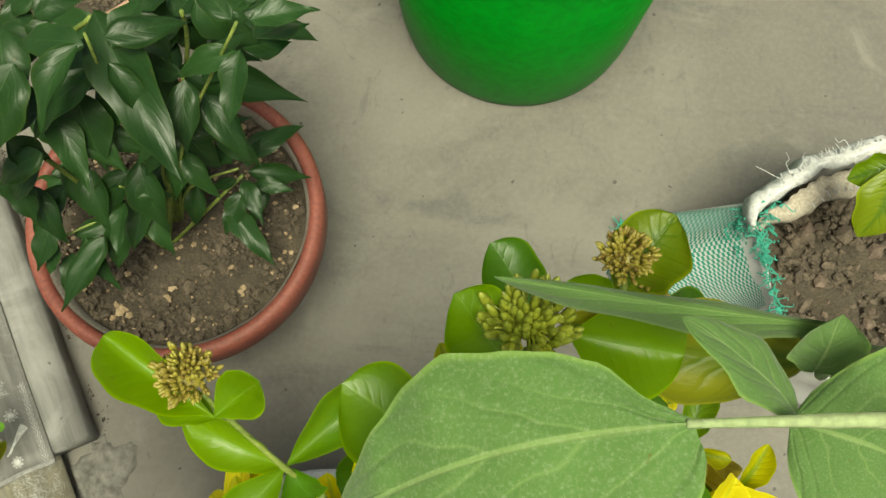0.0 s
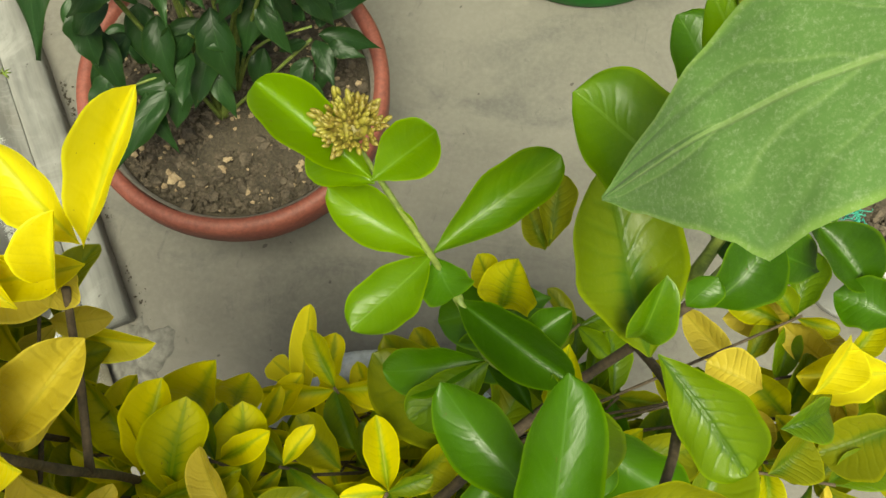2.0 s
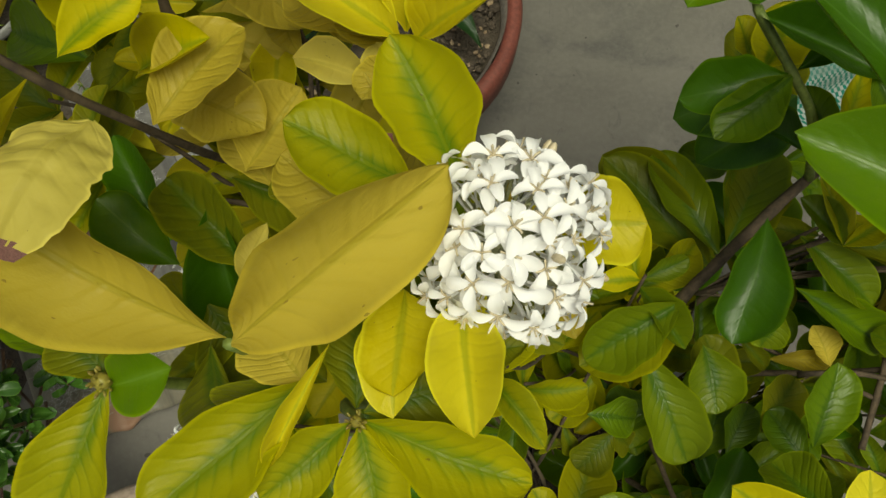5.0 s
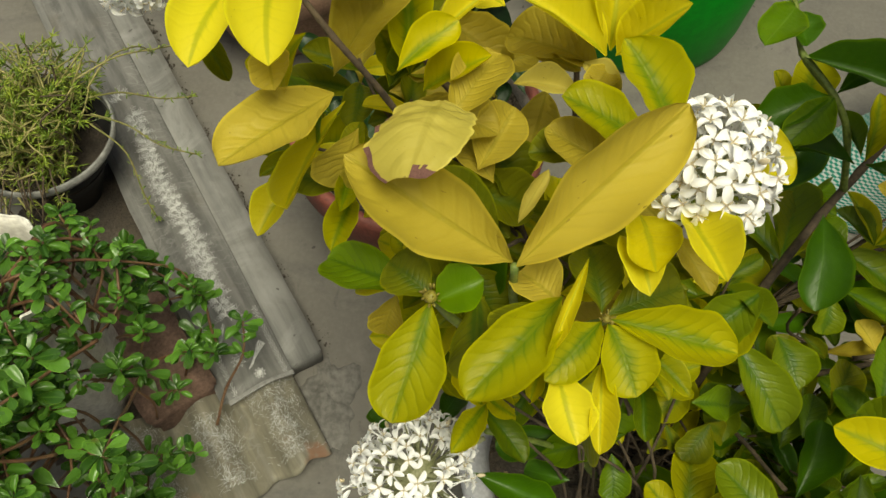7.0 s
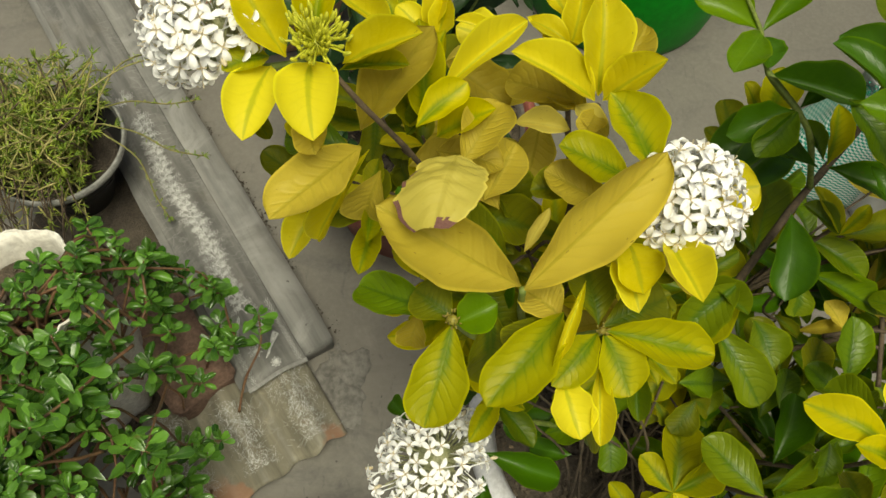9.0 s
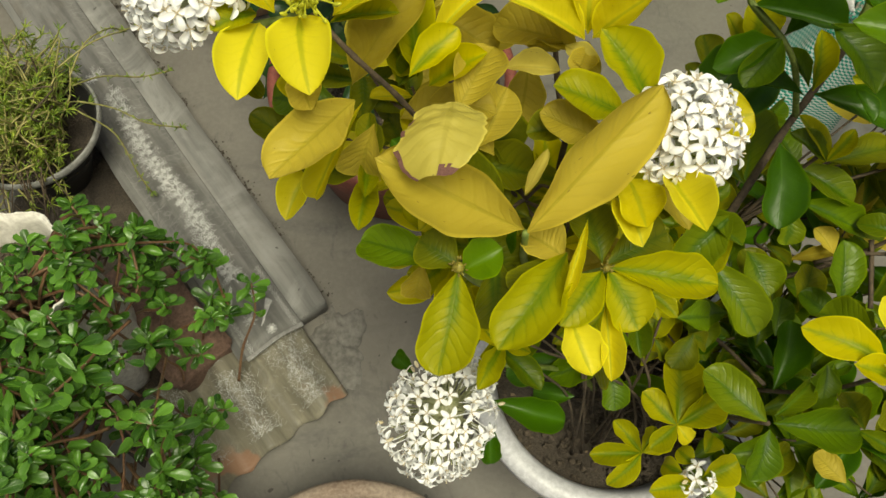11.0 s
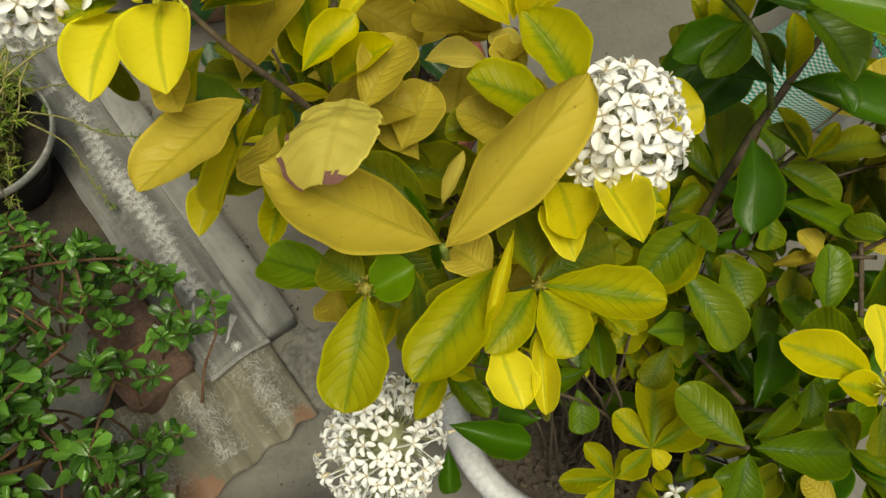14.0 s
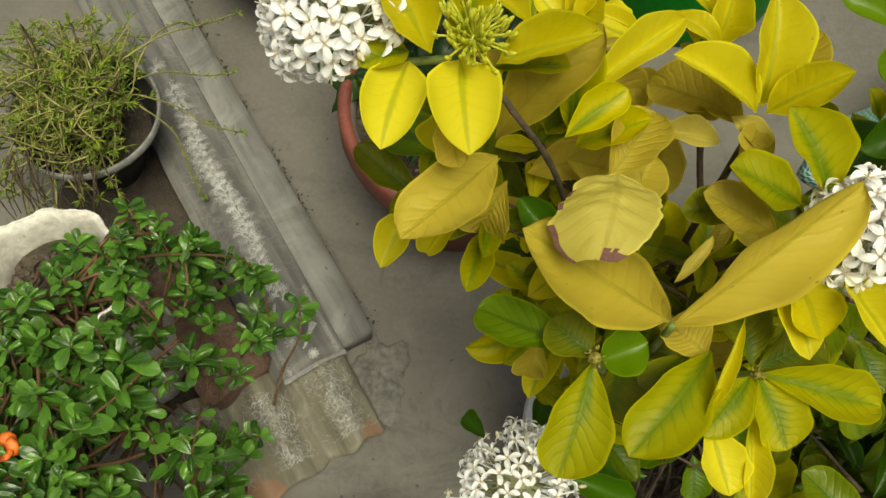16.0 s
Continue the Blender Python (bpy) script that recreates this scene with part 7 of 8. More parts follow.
leaf(aubergine, (0.229, 0.214, 0.892), (0.267, 0.199, 0.904), 0.060, FUZZY, meshes=LOBES, shape=1)
leaf(aubergine, (0.247, 0.234, 0.868), (0.249, 0.249, 0.892), 0.029, FUZZY, meshes=LOBES, shape=0)
stem(aubergine, [(0.52, 0.36, 0.20), (0.47, 0.31, 0.5), (0.36, 0.22, 0.80), (0.245, 0.211, 0.94), (0.213, 0.208, 0.960), (0.174, 0.2035, 0.966)], 0.0050, 0.0011, FUZZY_STEM)
stem(aubergine, [(0.282, 0.247, 0.820), (0.252, 0.234, 0.862)], 0.0030, 0.0020, FUZZY_STEM)
# chilli foliage
def chilli_twig(node, size, count, seed):
    """A thin twig from the pot's middle that ends in a loose whorl of drooping pointed leaves."""
    rng = random.Random(seed + 900)
    node, foot = Vector(node), Vector((*CHILLI_AT, 0.19))
    turn = rng.uniform(0, 6.28)
    for k in range(count):
        a = turn + 2.4 * k + rng.uniform(-0.3, 0.3)
        d = Vector((math.cos(a), math.sin(a), rng.uniform(-0.65, 0.15))).normalized()
        long = size * rng.uniform(0.7, 1.1)
        base = node + Vector((0, 0, -0.010 * k)) + d * 0.010
        leaf(chilli, base, base + d * long, long * rng.uniform(0.36, 0.46), CHILLI, rng.randrange(5), rng.uniform(-25, 25), meshes=POINTS)
    stem(chilli, [foot, foot.lerp(node, 0.4) + Vector((0, 0, 0.05)), node], 0.0022, 0.0012, GREEN_STEM)


# side twigs of the chilli
chilli_twig((-0.123, 0.476, 0.340), 0.052, 5, 1)
chilli_twig((-0.230, 0.437, 0.370), 0.060, 6, 2)
chilli_twig((-0.255, 0.474, 0.520), 0.075, 6, 3)
chilli_twig((-0.130, 0.500, 0.520), 0.075, 6, 4)
chilli_twig((-0.181, 0.484, 0.600), 0.080, 6, 5)
chilli_twig((-0.062, 0.492, 0.620), 0.070, 5, 6)
chilli_twig((-0.172, 0.482, 0.420), 0.060, 5, 7)
chilli_twig((-0.310, 0.397, 0.300), 0.055, 4, 8)
leaf(chilli, (-0.198, 0.525, 0.560), (-0.114, 0.390, 0.530), 0.050, CHILLI, meshes=POINTS)
leaf(chilli, (-0.157, 0.520, 0.470), (-0.038, 0.520, 0.430), 0.037, CHILLI, meshes=POINTS)
leaf(chilli, (-0.198, 0.560, 0.500), (-0.161, 0.527, 0.470), 0.035, CHILLI, meshes=POINTS)
leaf(chilli, (-0.140, 0.576, 0.500), (-0.108, 0.548, 0.460), 0.031, CHILLI, meshes=POINTS)
leaf(chilli, (-0.112, 0.587, 0.460), (-0.035, 0.586, 0.430), 0.030, CHILLI, meshes=POINTS)
leaf(chilli, (-0.123, 0.584, 0.470), (-0.090, 0.562, 0.430), 0.028, CHILLI, meshes=POINTS)
leaf(chilli, (-0.252, 0.480, 0.490), (-0.193, 0.420, 0.460), 0.048, CHILLI, meshes=POINTS)
leaf(chilli, (-0.160, 0.524, 0.400), (-0.105, 0.485, 0.360), 0.039, CHILLI, meshes=POINTS)
leaf(chilli, (-0.131, 0.498, 0.310), (-0.068, 0.554, 0.300), 0.028, CHILLI, meshes=POINTS)
leaf(chilli, (-0.123, 0.487, 0.300), (-0.054, 0.493, 0.280), 0.024, CHILLI, meshes=POINTS)
leaf(chilli, (-0.212, 0.462, 0.380), (-0.191, 0.394, 0.330), 0.039, CHILLI, meshes=POINTS)
leaf(chilli, (-0.177, 0.496, 0.400), (-0.130, 0.464, 0.360), 0.039, CHILLI, meshes=POINTS)
leaf(chilli, (-0.257, 0.396, 0.320), (-0.303, 0.316, 0.300), 0.031, CHILLI, meshes=POINTS)
leaf(chilli, (-0.313, 0.407, 0.320), (-0.335, 0.355, 0.300), 0.031, CHILLI, meshes=POINTS)
leaf(chilli, (-0.247, 0.421, 0.310), (-0.255, 0.368, 0.280), 0.031, CHILLI, meshes=POINTS)
leaf(chilli, (-0.150, 0.458, 0.270), (-0.090, 0.393, 0.250), 0.028, CHILLI, meshes=POINTS)
leaf(chilli, (-0.178, 0.469, 0.290), (-0.186, 0.425, 0.260), 0.026, CHILLI, meshes=POINTS)
leaf(chilli, (-0.131, 0.470, 0.280), (-0.151, 0.422, 0.260), 0.026, CHILLI, meshes=POINTS)
leaf(chilli, (-0.287, 0.466, 0.360), (-0.281, 0.412, 0.320), 0.035, CHILLI, meshes=POINTS)
leaf(chilli, (-0.270, 0.503, 0.560), (-0.253, 0.432, 0.540), 0.048, CHILLI, meshes=POINTS)
leaf(chilli, (-0.287, 0.432, 0.420), (-0.335, 0.409, 0.400), 0.039, CHILLI, meshes=POINTS)
leaf(chilli, (-0.183, 0.525, 0.450), (-0.159, 0.484, 0.410), 0.039, CHILLI, meshes=POINTS)
leaf(chilli, (-0.269, 0.452, 0.520), (-0.240, 0.477, 0.500), 0.026, CHILLI, meshes=POINTS)
leaf(chilli, (-0.290, 0.436, 0.480), (-0.260, 0.429, 0.450), 0.030, CHILLI, meshes=POINTS)
leaf(chilli, (-0.250, 0.521, 0.550), (-0.217, 0.538, 0.560), 0.026, CHILLI, meshes=POINTS)
leaf(chilli, (-0.231, 0.517, 0.550), (-0.248, 0.485, 0.540), 0.035, CHILLI, meshes=POINTS)
leaf(chilli, (-0.263, 0.436, 0.330), (-0.238, 0.396, 0.280), 0.031, CHILLI, meshes=POINTS)
leaf(chilli, (-0.227, 0.426, 0.310), (-0.203, 0.412, 0.280), 0.026, CHILLI, meshes=POINTS)
leaf(chilli, (-0.109, 0.482, 0.270), (-0.124, 0.437, 0.260), 0.021, CHILLI, meshes=POINTS)
leaf(chilli, (-0.253, 0.511, 0.540), (-0.294, 0.481, 0.530), 0.044, CHILLI, meshes=POINTS)
leaf(chilli, (-0.190, 0.560, 0.500), (-0.171, 0.596, 0.500), 0.035, CHILLI, meshes=POINTS)
leaf(chilli, (-0.162, 0.569, 0.480), (-0.147, 0.617, 0.470), 0.035, CHILLI, meshes=POINTS)
leaf(chilli, (-0.158, 0.586, 0.470), (-0.204, 0.552, 0.440), 0.035, CHILLI, meshes=POINTS)
leaf(chilli, (-0.275, 0.456, 0.600), (-0.281, 0.321, 0.550), 0.052, CHILLI, meshes=POINTS)
leaf(chilli, (-0.241, 0.464, 0.580), (-0.271, 0.389, 0.550), 0.052, CHILLI, meshes=POINTS)
leaf(chilli, (-0.257, 0.428, 0.480), (-0.316, 0.402, 0.450), 0.030, CHILLI, meshes=POINTS)
leaf(chilli, (-0.228, 0.478, 0.500), (-0.209, 0.418, 0.460), 0.048, CHILLI, meshes=POINTS)
leaf(chilli, (-0.277, 0.424, 0.560), (-0.312, 0.378, 0.550), 0.044, CHILLI, meshes=POINTS)
leaf(chilli, (-0.193, 0.489, 0.500), (-0.209, 0.455, 0.470), 0.039, CHILLI, meshes=POINTS)
leaf(aubergine, (0.572, 0.540, 0.335), (0.543, 0.466, 0.300), 0.058, MIDL, meshes=LOBES, shape=1)
leaf(aubergine, (0.574, 0.545, 0.337), (0.522, 0.530, 0.310), 0.034, MID, meshes=LOBES, shape=0)
leaf(chilli, (-0.296, 0.442, 0.340), (-0.342, 0.389, 0.320), 0.031, CHILLI, meshes=POINTS)
leaf(chilli, (-0.267, 0.456, 0.360), (-0.252, 0.393, 0.330), 0.033, CHILLI, meshes=POINTS)
leaf(chilli, (-0.227, 0.459, 0.360), (-0.269, 0.404, 0.330), 0.033, CHILLI, meshes=POINTS)
leaf(chilli, (-0.320, 0.433, 0.360), (-0.294, 0.378, 0.330), 0.031, CHILLI, meshes=POINTS)
leaf(chilli, (-0.218, 0.452, 0.330), (-0.235, 0.385, 0.300), 0.030, CHILLI, meshes=POINTS)
leaf(chilli, (-0.171, 0.491, 0.370), (-0.188, 0.432, 0.340), 0.031, CHILLI, meshes=POINTS)
leaf(chilli, (-0.286, 0.399, 0.300), (-0.250, 0.344, 0.280), 0.024, CHILLI, meshes=POINTS)
leaf(chilli, (-0.141, 0.501, 0.380), (-0.095, 0.478, 0.340), 0.028, CHILLI, meshes=POINTS)
leaf(chilli, (-0.325, 0.436, 0.400), (-0.312, 0.392, 0.360), 0.035, CHILLI, meshes=POINTS)
leaf(chilli, (-0.125, 0.597, 0.440), (-0.102, 0.666, 0.410), 0.030, CHILLI, meshes=POINTS)
leaf(chilli, (-0.165, 0.582, 0.440), (-0.156, 0.564, 0.410), 0.030, CHILLI, meshes=POINTS)
leaf(chilli, (-0.113, 0.576, 0.440), (-0.108, 0.637, 0.410), 0.030, CHILLI, meshes=POINTS)
leaf(chilli, (-0.102, 0.592, 0.440), (-0.077, 0.584, 0.410), 0.030, CHILLI, meshes=POINTS)
leaf(chilli, (-0.149, 0.619, 0.440), (-0.099, 0.634, 0.410), 0.030, CHILLI, meshes=POINTS)
leaf(chilli, (-0.108, 0.562, 0.440), (-0.065, 0.594, 0.410), 0.030, CHILLI, meshes=POINTS)
leaf(chilli, (-0.159, 0.602, 0.440), (-0.119, 0.591, 0.410), 0.030, CHILLI, meshes=POINTS)
leaf(chilli, (-0.132, 0.623, 0.440), (-0.110, 0.665, 0.410), 0.030, CHILLI, meshes=POINTS)
leaf(chilli, (-0.136, 0.557, 0.440), (-0.106, 0.616, 0.410), 0.030, CHILLI, meshes=POINTS)
leaf(chilli, (-0.090, 0.630, 0.440), (-0.053, 0.663, 0.410), 0.030, CHILLI, meshes=POINTS)
leaf(chilli, (-0.165, 0.589, 0.440), (-0.155, 0.570, 0.410), 0.030, CHILLI, meshes=POINTS)
leaf(chilli, (-0.116, 0.621, 0.440), (-0.066, 0.624, 0.410), 0.030, CHILLI, meshes=POINTS)
leaf(chilli, (-0.154, 0.628, 0.440), (-0.144, 0.695, 0.410), 0.030, CHILLI, meshes=POINTS)
leaf(chilli, (-0.170, 0.620, 0.440), (-0.121, 0.636, 0.410), 0.030, CHILLI, meshes=POINTS)
leaf(chilli, (-0.128, 0.595, 0.440), (-0.103, 0.596, 0.410), 0.030, CHILLI, meshes=POINTS)
leaf(chilli, (-0.117, 0.616, 0.440), (-0.066, 0.613, 0.410), 0.030, CHILLI, meshes=POINTS)
leaf(chilli, (-0.391, 0.557, 0.288), (-0.441, 0.532, 0.258), 0.035, CHILLI, meshes=POINTS)
leaf(chilli, (-0.349, 0.479, 0.221), (-0.311, 0.492, 0.191), 0.035, CHILLI, meshes=POINTS)
leaf(chilli, (-0.234, 0.500, 0.222), (-0.228, 0.439, 0.192), 0.035, CHILLI, meshes=POINTS)
leaf(chilli, (-0.382, 0.585, 0.326), (-0.415, 0.536, 0.296), 0.035, CHILLI, meshes=POINTS)
leaf(chilli, (-0.186, 0.628, 0.395), (-0.226, 0.581, 0.365), 0.035, CHILLI, meshes=POINTS)
leaf(chilli, (-0.239, 0.569, 0.341), (-0.303, 0.532, 0.311), 0.035, CHILLI, meshes=POINTS)
leaf(chilli, (-0.218, 0.618, 0.433), (-0.208, 0.584, 0.403), 0.035, CHILLI, meshes=POINTS)
leaf(chilli, (-0.255, 0.588, 0.405), (-0.313, 0.580, 0.375), 0.035, CHILLI, meshes=POINTS)
leaf(chilli, (-0.385, 0.544, 0.276), (-0.335, 0.515, 0.246), 0.035, CHILLI, meshes=POINTS)
leaf(chilli, (-0.416, 0.521, 0.237), (-0.397, 0.470, 0.207), 0.035, CHILLI, meshes=POINTS)
leaf(chilli, (-0.206, 0.605, 0.369), (-0.212, 0.559, 0.339), 0.035, CHILLI, meshes=POINTS)
leaf(chilli, (-0.360, 0.485, 0.223), (-0.416, 0.454, 0.193), 0.035, CHILLI, meshes=POINTS)
leaf(chilli, (-0.181, 0.601, 0.325), (-0.208, 0.567, 0.295), 0.035, CHILLI, meshes=POINTS)
leaf(chilli, (-0.180, 0.614, 0.350), (-0.117, 0.610, 0.320), 0.035, CHILLI, meshes=POINTS)
leaf(chilli, (-0.378, 0.490, 0.220), (-0.323, 0.498, 0.190), 0.035, CHILLI, meshes=POINTS)
leaf(chilli, (-0.369, 0.624, 0.387), (-0.361, 0.584, 0.357), 0.035, CHILLI, meshes=POINTS)
leaf(chilli, (-0.256, 0.491, 0.230), (-0.292, 0.455, 0.200), 0.035, CHILLI, meshes=POINTS)
leaf(chilli, (-0.227, 0.605, 0.410), (-0.186, 0.593, 0.380), 0.035, CHILLI, meshes=POINTS)
leaf(chilli, (-0.200, 0.624, 0.409), (-0.267, 0.615, 0.379), 0.035, CHILLI, meshes=POINTS)
leaf(chilli, (-0.201, 0.592, 0.334), (-0.169, 0.574, 0.304), 0.035, CHILLI, meshes=POINTS)
leaf(chilli, (-0.226, 0.531, 0.258), (-0.184, 0.500, 0.228), 0.035, CHILLI, meshes=POINTS)
leaf(chilli, (-0.341, 0.621, 0.400), (-0.403, 0.624, 0.370), 0.035, CHILLI, meshes=POINTS)
leaf(chilli, (-0.212, 0.616, 0.413), (-0.208, 0.582, 0.383), 0.035, CHILLI, meshes=POINTS)
leaf(chilli, (-0.377, 0.610, 0.363), (-0.449, 0.603, 0.333), 0.035, CHILLI, meshes=POINTS)
leaf(chilli, (-0.265, 0.594, 0.408), (-0.346, 0.596, 0.378), 0.035, CHILLI, meshes=POINTS)
leaf(chilli, (-0.271, 0.491, 0.244), (-0.202, 0.492, 0.214), 0.035, CHILLI, meshes=POINTS)
stem(chilli, [(-0.235, 0.42, 0.19), (-0.206, 0.463, 0.300), (-0.187, 0.540, 0.420), (-0.172, 0.540, 0.500)], 0.0045, 0.0018, GREEN_STEM)
stem(chilli, [(-0.235, 0.42, 0.19), (-0.166, 0.548, 0.420), (-0.150, 0.564, 0.500)], 0.0030, 0.0018, GREEN_STEM)
stem(chilli, [(-0.235, 0.42, 0.19), (-0.258, 0.508, 0.460), (-0.204, 0.525, 0.550)], 0.0045, 0.0018, GREEN_STEM)
stem(chilli, [(-0.235, 0.42, 0.19), (-0.294, 0.450, 0.400), (-0.298, 0.449, 0.480)], 0.0030, 0.0018, GREEN_STEM)
stem(chilli, [(-0.235, 0.42, 0.19), (-0.252, 0.421, 0.320)], 0.0030, 0.0018, GREEN_STEM)
stem(chilli, [(-0.235, 0.42, 0.19), (-0.131, 0.486, 0.290)], 0.0025, 0.0018, GREEN_STEM)
stem(chilli, [(-0.235, 0.42, 0.19), (-0.253, 0.511, 0.540)], 0.0030, 0.0018, GREEN_STEM)
# shoots in the depth of the bushes
shoot(ixora_green, (0.153, -0.045, 0.362), TUB_ROOT, 0.058, DEEP, 254)
shoot(ixora_green, (0.180, 0.150, 0.388), TUB_ROOT, 0.058, DEEP, 307)
shoot(ixora_green, (-0.006, 0.113, 0.331), TUB_ROOT, 0.058, LOWER, 433)
shoot(ixora_green, (-0.086, 0.062, 0.345), TUB_ROOT, 0.058, LOWER, 547)
shoot(ixora_green, (0.094, 0.089, 0.323), TUB_ROOT, 0.058, DEEP, 689)
shoot(ixora_green, (0.124, -0.051, 0.389), TUB_ROOT, 0.058, DEEP, 926)
shoot(ixora_green, (-0.017, 0.045, 0.438), TUB_ROOT, 0.058, LOWER, 125)
shoot(ixora_green, (-0.087, 0.088, 0.443), TUB_ROOT, 0.058, LOWER, 977)
shoot(ixora_green, (-0.014, 0.080, 0.352), TUB_ROOT, 0.058, LOWER, 330)
shoot(ixora_green, (0.145, -0.061, 0.331), TUB_ROOT, 0.058, DEEP, 454)
shoot(ixora_green, (-0.052, 0.042, 0.358), TUB_ROOT, 0.058, LOWER, 465)
shoot(ixora_green, (-0.049, 0.120, 0.358), TUB_ROOT, 0.058, LOWER, 297)
shoot(ixora_green, (0.175, -0.128, 0.310), TUB_ROOT, 0.058, DEEP, 754)
shoot(ixora_green, (-0.049, 0.080, 0.324), TUB_ROOT, 0.058, LOWER, 41)
shoot(ixora_green, (0.064, 0.046, 0.351), TUB_ROOT, 0.058, LOWER, 36)
shoot(ixora_green, (-0.063, 0.026, 0.424), TUB_ROOT, 0.058, LOWER, 419)
shoot(ixora_green, (0.033, 0.070, 0.368), TUB_ROOT, 0.058, LOWER, 220)
shoot(ixora_green, (-0.035, 0.127, 0.428), TUB_ROOT, 0.058, LOWER, 346)
shoot(ixora_green, (0.177, 0.184, 0.312), TUB_ROOT, 0.058, DEEP, 994)
shoot(ixora_green, (0.018, 0.059, 0.423), TUB_ROOT, 0.058, LOWER, 275)
shoot(ixora_green, (0.019, 0.115, 0.361), TUB_ROOT, 0.058, LOWER, 227)
shoot(ixora_green, (0.065, 0.155, 0.332), TUB_ROOT, 0.058, LOWER, 687)
shoot(ixora_green, (0.082, 0.133, 0.390), TUB_ROOT, 0.058, DEEP, 803)
shoot(ixora_green, (0.023, 0.061, 0.566), TUB_ROOT, 0.055, LOWER, 524)
shoot(ixora_green, (0.213, -0.008, 0.377), TUB_ROOT, 0.060, DEEP, 904)
shoot(ixora_green, (0.192, 0.041, 0.386), TUB_ROOT, 0.060, DEEP, 376)
# green shoots low behind those sprigs
shoot(ixora_green, (0.060, 0.100, 0.400), TUB_ROOT, 0.062, LOWER, 300)
shoot(ixora_green, (0.110, 0.050, 0.400), TUB_ROOT, 0.062, DEEP, 307)
shoot(ixora_green, (0.160, 0.100, 0.420), TUB_ROOT, 0.062, DEEP, 314)
shoot(ixora_green, (0.120, 0.140, 0.440), TUB_ROOT, 0.062, DEEP, 321)
shoot(ixora_green, (0.190, 0.150, 0.440), TUB_ROOT, 0.062, DEEP, 328)
shoot(ixora_green, (0.060, 0.020, 0.380), TUB_ROOT, 0.062, LOWER, 335)
shoot(ixora_green, (0.100, -0.010, 0.370), TUB_ROOT, 0.062, DEEP, 342)
shoot(ixora_green, (0.150, 0.020, 0.380), TUB_ROOT, 0.062, DEEP, 349)
shoot(ixora_green, (0.200, 0.000, 0.400), TUB_ROOT, 0.062, DEEP, 356)
shoot(ixora_green, (0.110, -0.060, 0.360), TUB_ROOT, 0.062, DEEP, 363)
shoot(ixora_green, (0.170, -0.060, 0.380), TUB_ROOT, 0.062, DEEP, 370)
shoot(ixora_green, (0.080, -0.100, 0.340), TUB_ROOT, 0.062, DEEP, 377)
shoot(ixora_green, (0.140, -0.120, 0.360), TUB_ROOT, 0.062, DEEP, 384)
shoot(ixora_green, (0.190, -0.120, 0.400), TUB_ROOT, 0.062, DEEP, 391)
shoot(ixora_green, (0.220, 0.080, 0.440), TUB_ROOT, 0.062, DEEP, 398)
shoot(ixora_green, (0.030, 0.130, 0.400), TUB_ROOT, 0.062, LOWER, 405)
shoot(ixora_green, (0.150, 0.200, 0.460), TUB_ROOT, 0.062, DEEP, 412)
shoot(ixora_green, (0.240, -0.030, 0.420), TUB_ROOT, 0.062, DEEP, 419)
shoot(ixora_green, (0.050, -0.050, 0.330), TUB_ROOT, 0.062, DEEP, 426)
shoot(ixora_green, (0.210, 0.120, 0.400), TUB_ROOT, 0.062, DEEP, 433)
shoot(ixora_green, (0.200, -0.180, 0.360), TUB_ROOT, 0.064, DEEP, 500)
shoot(ixora_green, (0.250, -0.100, 0.380), TUB_ROOT, 0.064, DEEP, 507)
shoot(ixora_green, (0.280, 0.020, 0.400), TUB_ROOT, 0.064, DEEP, 514)
shoot(ixora_green, (0.160, -0.200, 0.330), TUB_ROOT, 0.064, DEEP, 521)
shoot(ixora_green, (0.120, -0.170, 0.330), TUB_ROOT, 0.064, DEEP, 528)
shoot(ixora_green, (0.240, -0.160, 0.400), TUB_ROOT, 0.064, DEEP, 535)
shoot(ixora_green, (0.280, -0.080, 0.420), TUB_ROOT, 0.064, DEEP, 542)
shoot(ixora_green, (0.190, 0.060, 0.360), TUB_ROOT, 0.064, DEEP, 549)
shoot(ixora_green, (0.260, 0.120, 0.420), TUB_ROOT, 0.064, DEEP, 556)
shoot(ixora_green, (0.070, -0.150, 0.300), TUB_ROOT, 0.064, DEEP, 563)
shoot(ixora_green, (0.282, 0.188, 0.470), (0.10, 0.10, 0.40), 0.058, RIM, 700)
shoot(ixora_green, (0.307, 0.223, 0.500), (0.10, 0.10, 0.40), 0.058, RIM, 707)
shoot(ixora_green, (0.342, 0.190, 0.500), (0.10, 0.10, 0.40), 0.058, RIM, 714)
shoot(ixora_green, (0.302, 0.147, 0.520), (0.10, 0.10, 0.40), 0.058, RIM, 721)
shoot(ixora_green, (0.360, 0.139, 0.500), (0.10, 0.10, 0.40), 0.058, RIM, 728)
shoot(ixora_green, (0.279, 0.113, 0.520), (0.10, 0.10, 0.40), 0.058, RIM, 735)
shoot(ixora_green, (0.317, 0.104, 0.540), (0.10, 0.10, 0.40), 0.058, RIM, 742)
shoot(ixora_green, (0.267, 0.135, 0.420), (0.10, 0.10, 0.40), 0.058, RIM, 749)
shoot(ixora_green, (0.238, 0.095, 0.420), (0.10, 0.10, 0.40), 0.058, RIM, 756)
shoot(ixora_yellow, (-0.171, -0.055, 0.612), TUB_ROOT, 0.048, LOWER, 469)
shoot(ixora_yellow, (-0.121, -0.001, 0.536), TUB_ROOT, 0.048, LOWER, 264)
shoot(ixora_yellow, (-0.149, 0.062, 0.606), TUB_ROOT, 0.048, LOWER, 618)
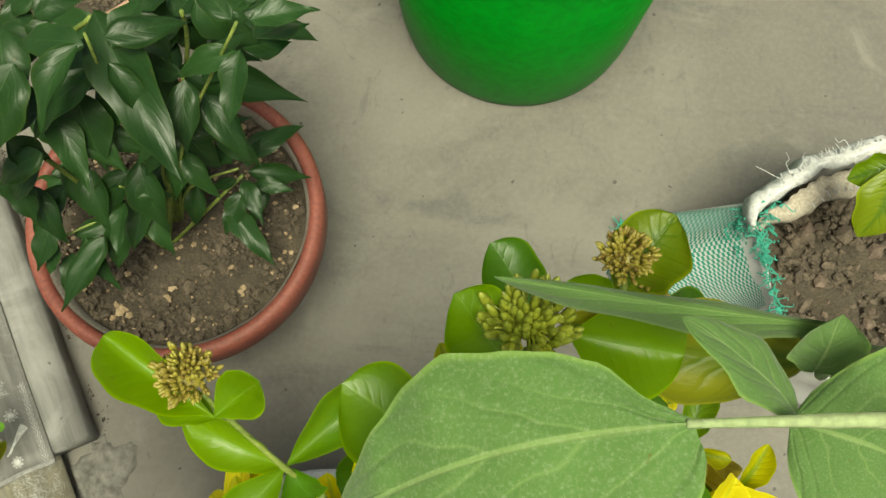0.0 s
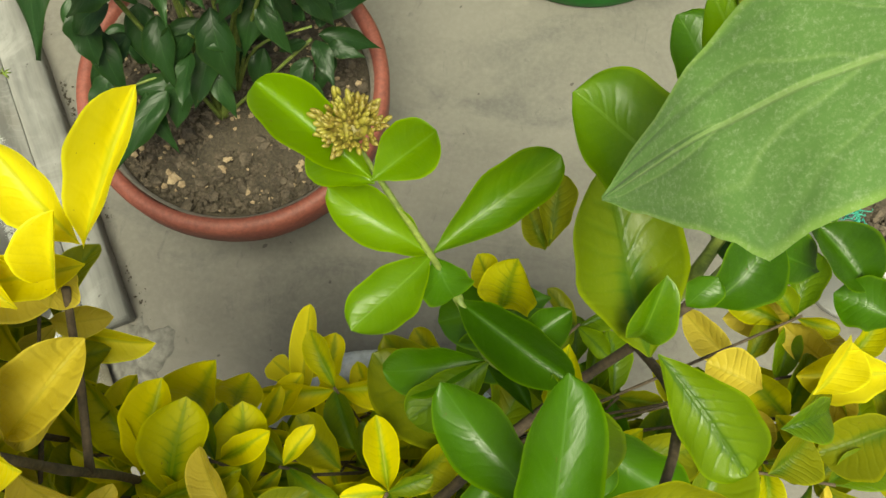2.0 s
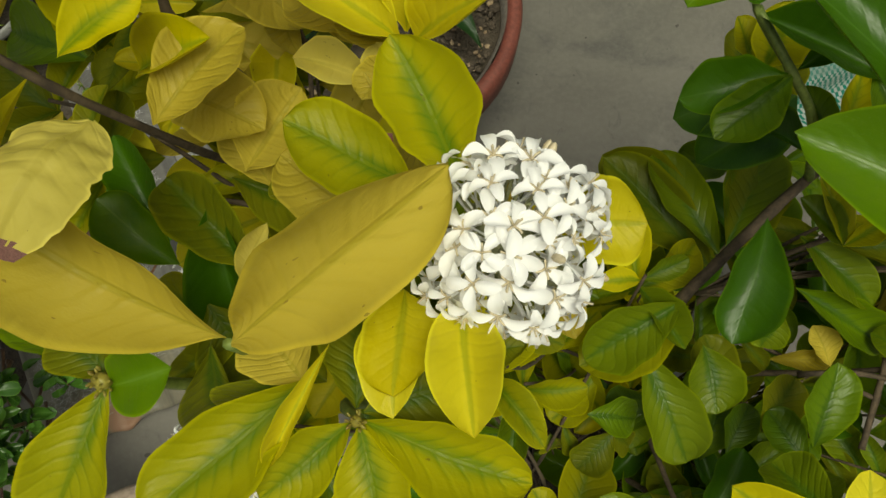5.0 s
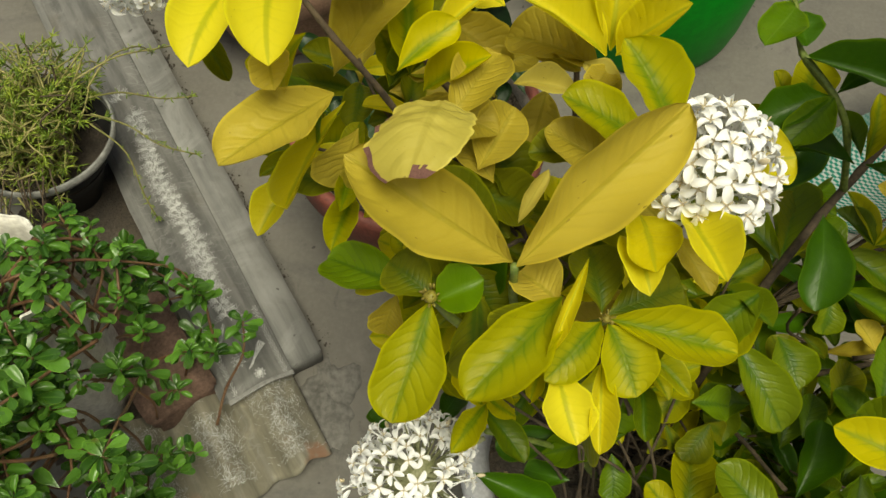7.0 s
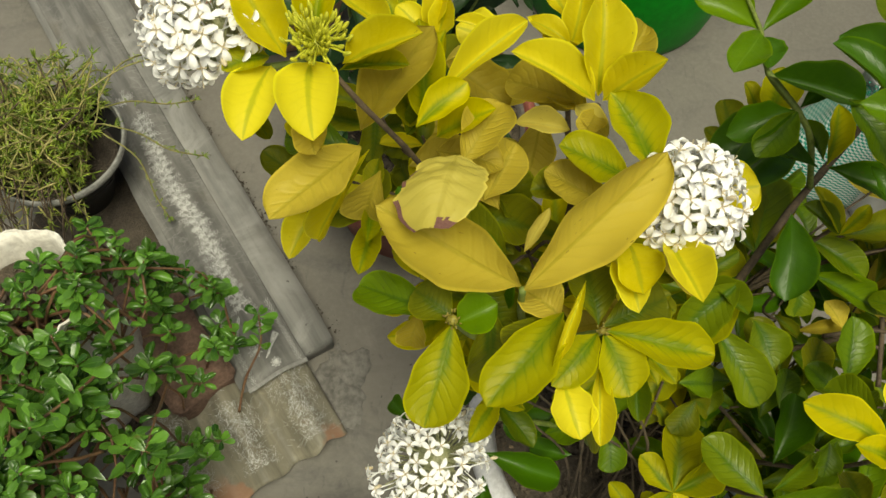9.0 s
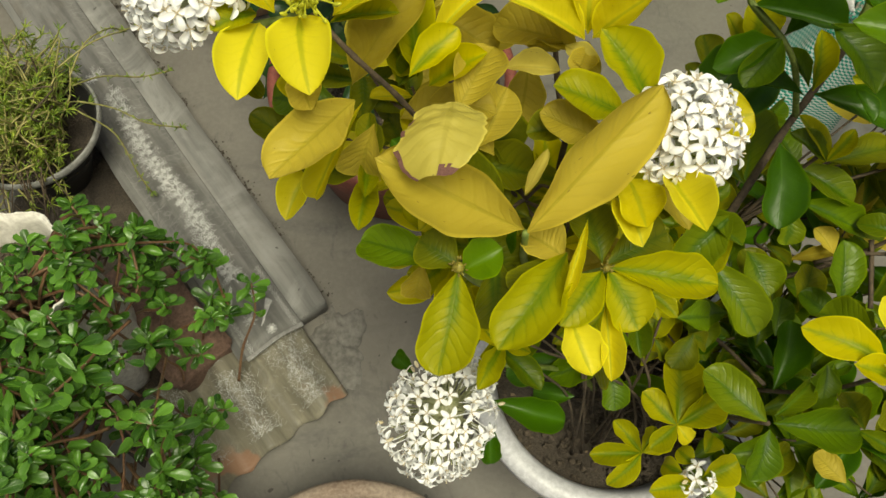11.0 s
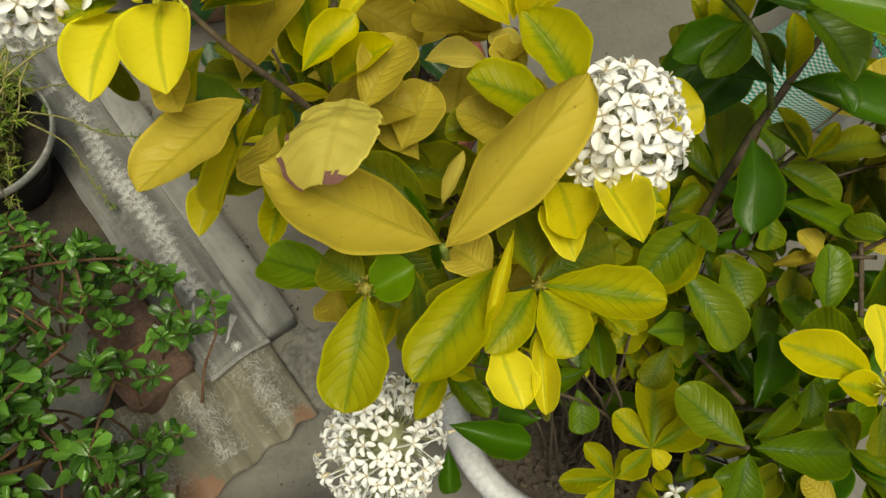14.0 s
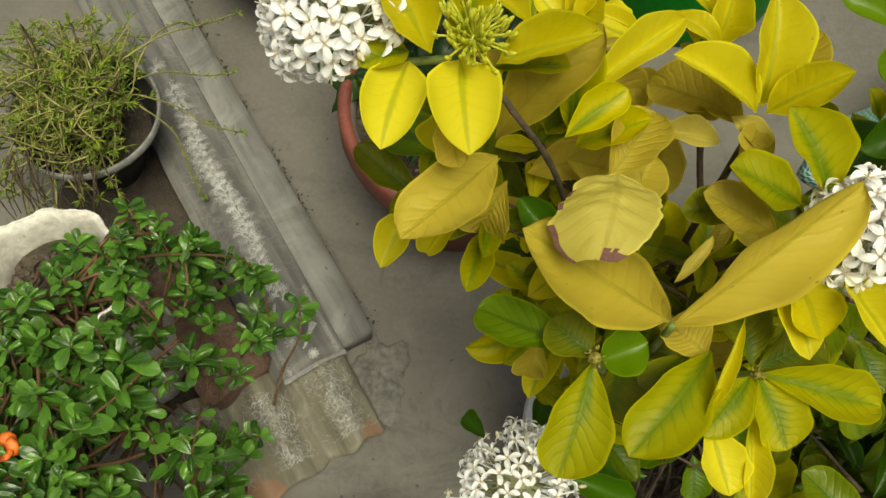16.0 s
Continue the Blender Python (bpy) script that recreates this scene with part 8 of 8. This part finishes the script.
shoot(ixora_yellow, (-0.078, 0.069, 0.618), TUB_ROOT, 0.048, LOWER, 982)
shoot(ixora_yellow, (-0.087, -0.021, 0.691), TUB_ROOT, 0.048, MIXED, 83)
shoot(ixora_yellow, (-0.194, 0.109, 0.646), TUB_ROOT, 0.048, MIXED, 748)
shoot(ixora_yellow, (-0.165, -0.019, 0.574), TUB_ROOT, 0.048, LOWER, 519)
shoot(ixora_yellow, (-0.201, 0.014, 0.643), TUB_ROOT, 0.048, MIXED, 882)
shoot(ixora_yellow, (-0.168, -0.028, 0.531), TUB_ROOT, 0.048, LOWER, 28)
shoot(ixora_yellow, (-0.196, 0.068, 0.575), TUB_ROOT, 0.048, LOWER, 808)
shoot(ixora_yellow, (-0.071, -0.016, 0.620), TUB_ROOT, 0.048, LOWER, 488)
shoot(ixora_yellow, (-0.050, 0.041, 0.679), TUB_ROOT, 0.048, MIXED, 463)
shoot(ixora_yellow, (-0.068, 0.052, 0.539), TUB_ROOT, 0.048, LOWER, 634)
shoot(ixora_yellow, (-0.069, 0.019, 0.653), TUB_ROOT, 0.048, MIXED, 840)
shoot(ixora_yellow, (-0.116, 0.004, 0.670), TUB_ROOT, 0.048, MIXED, 913)
shoot(ixora_yellow, (-0.105, 0.004, 0.628), TUB_ROOT, 0.048, LOWER, 141)
shoot(ixora_yellow, (-0.201, 0.037, 0.525), TUB_ROOT, 0.048, LOWER, 269)
shoot(ixora_yellow, (-0.045, -0.012, 0.559), TUB_ROOT, 0.048, LOWER, 657)
shoot(ixora_yellow, (-0.204, 0.100, 0.541), TUB_ROOT, 0.048, LOWER, 994)
shoot(ixora_yellow, (-0.225, 0.082, 0.639), TUB_ROOT, 0.048, MIXED, 183)
shoot(ixora_yellow, (-0.046, 0.068, 0.567), TUB_ROOT, 0.048, LOWER, 943)
shoot(ixora_yellow, (-0.116, 0.005, 0.585), TUB_ROOT, 0.048, LOWER, 725)
shoot(ixora_yellow, (-0.186, 0.043, 0.689), TUB_ROOT, 0.048, MIXED, 973)
shoot(ixora_yellow, (-0.119, 0.054, 0.628), TUB_ROOT, 0.048, LOWER, 742)
shoot(ixora_yellow, (-0.125, 0.058, 0.544), TUB_ROOT, 0.048, LOWER, 619)
shoot(ixora_yellow, (-0.194, 0.023, 0.577), TUB_ROOT, 0.048, LOWER, 649)
shoot(ixora_yellow, (-0.226, 0.094, 0.724), (-0.15, 0.03, 0.66), 0.045, MIXED, 856)
shoot(ixora_yellow, (-0.191, 0.133, 0.724), (-0.15, 0.03, 0.66), 0.045, MIXED, 264)
shoot(ixora_yellow, (-0.181, 0.134, 0.643), (-0.15, 0.03, 0.66), 0.045, MIXED, 155)
shoot(ixora_yellow, (-0.227, 0.117, 0.658), (-0.15, 0.03, 0.66), 0.045, MIXED, 482)
shoot(ixora_yellow, (-0.134, -0.017, 0.696), (-0.15, 0.03, 0.66), 0.045, MIXED, 200)
shoot(ixora_yellow, (-0.181, -0.021, 0.714), (-0.15, 0.03, 0.66), 0.045, MIXED, 895)
shoot(ixora_yellow, (-0.133, -0.005, 0.656), (-0.15, 0.03, 0.66), 0.045, MIXED, 639)
shoot(ixora_yellow, (-0.260, 0.126, 0.723), (-0.15, 0.03, 0.66), 0.045, MIXED, 95)
shoot(ixora_yellow, (-0.196, 0.042, 0.648), (-0.15, 0.03, 0.66), 0.045, MIXED, 655)
shoot(ixora_yellow, (-0.209, 0.138, 0.681), (-0.15, 0.03, 0.66), 0.045, MIXED, 494)
shoot(ixora_yellow, (-0.183, 0.068, 0.694), (-0.15, 0.03, 0.66), 0.045, MIXED, 713)
shoot(ixora_yellow, (-0.226, 0.083, 0.668), (-0.15, 0.03, 0.66), 0.045, MIXED, 884)
shoot(ixora_yellow, (-0.261, 0.045, 0.728), (-0.15, 0.03, 0.66), 0.045, MIXED, 317)
shoot(ixora_yellow, (-0.299, 0.081, 0.690), (-0.15, 0.03, 0.66), 0.045, MIXED, 228)
shoot(ixora_yellow, (-0.117, 0.033, 0.698), (-0.15, 0.03, 0.66), 0.045, MIXED, 395)
shoot(ixora_yellow, (-0.154, 0.037, 0.648), (-0.15, 0.03, 0.66), 0.045, MIXED, 396)
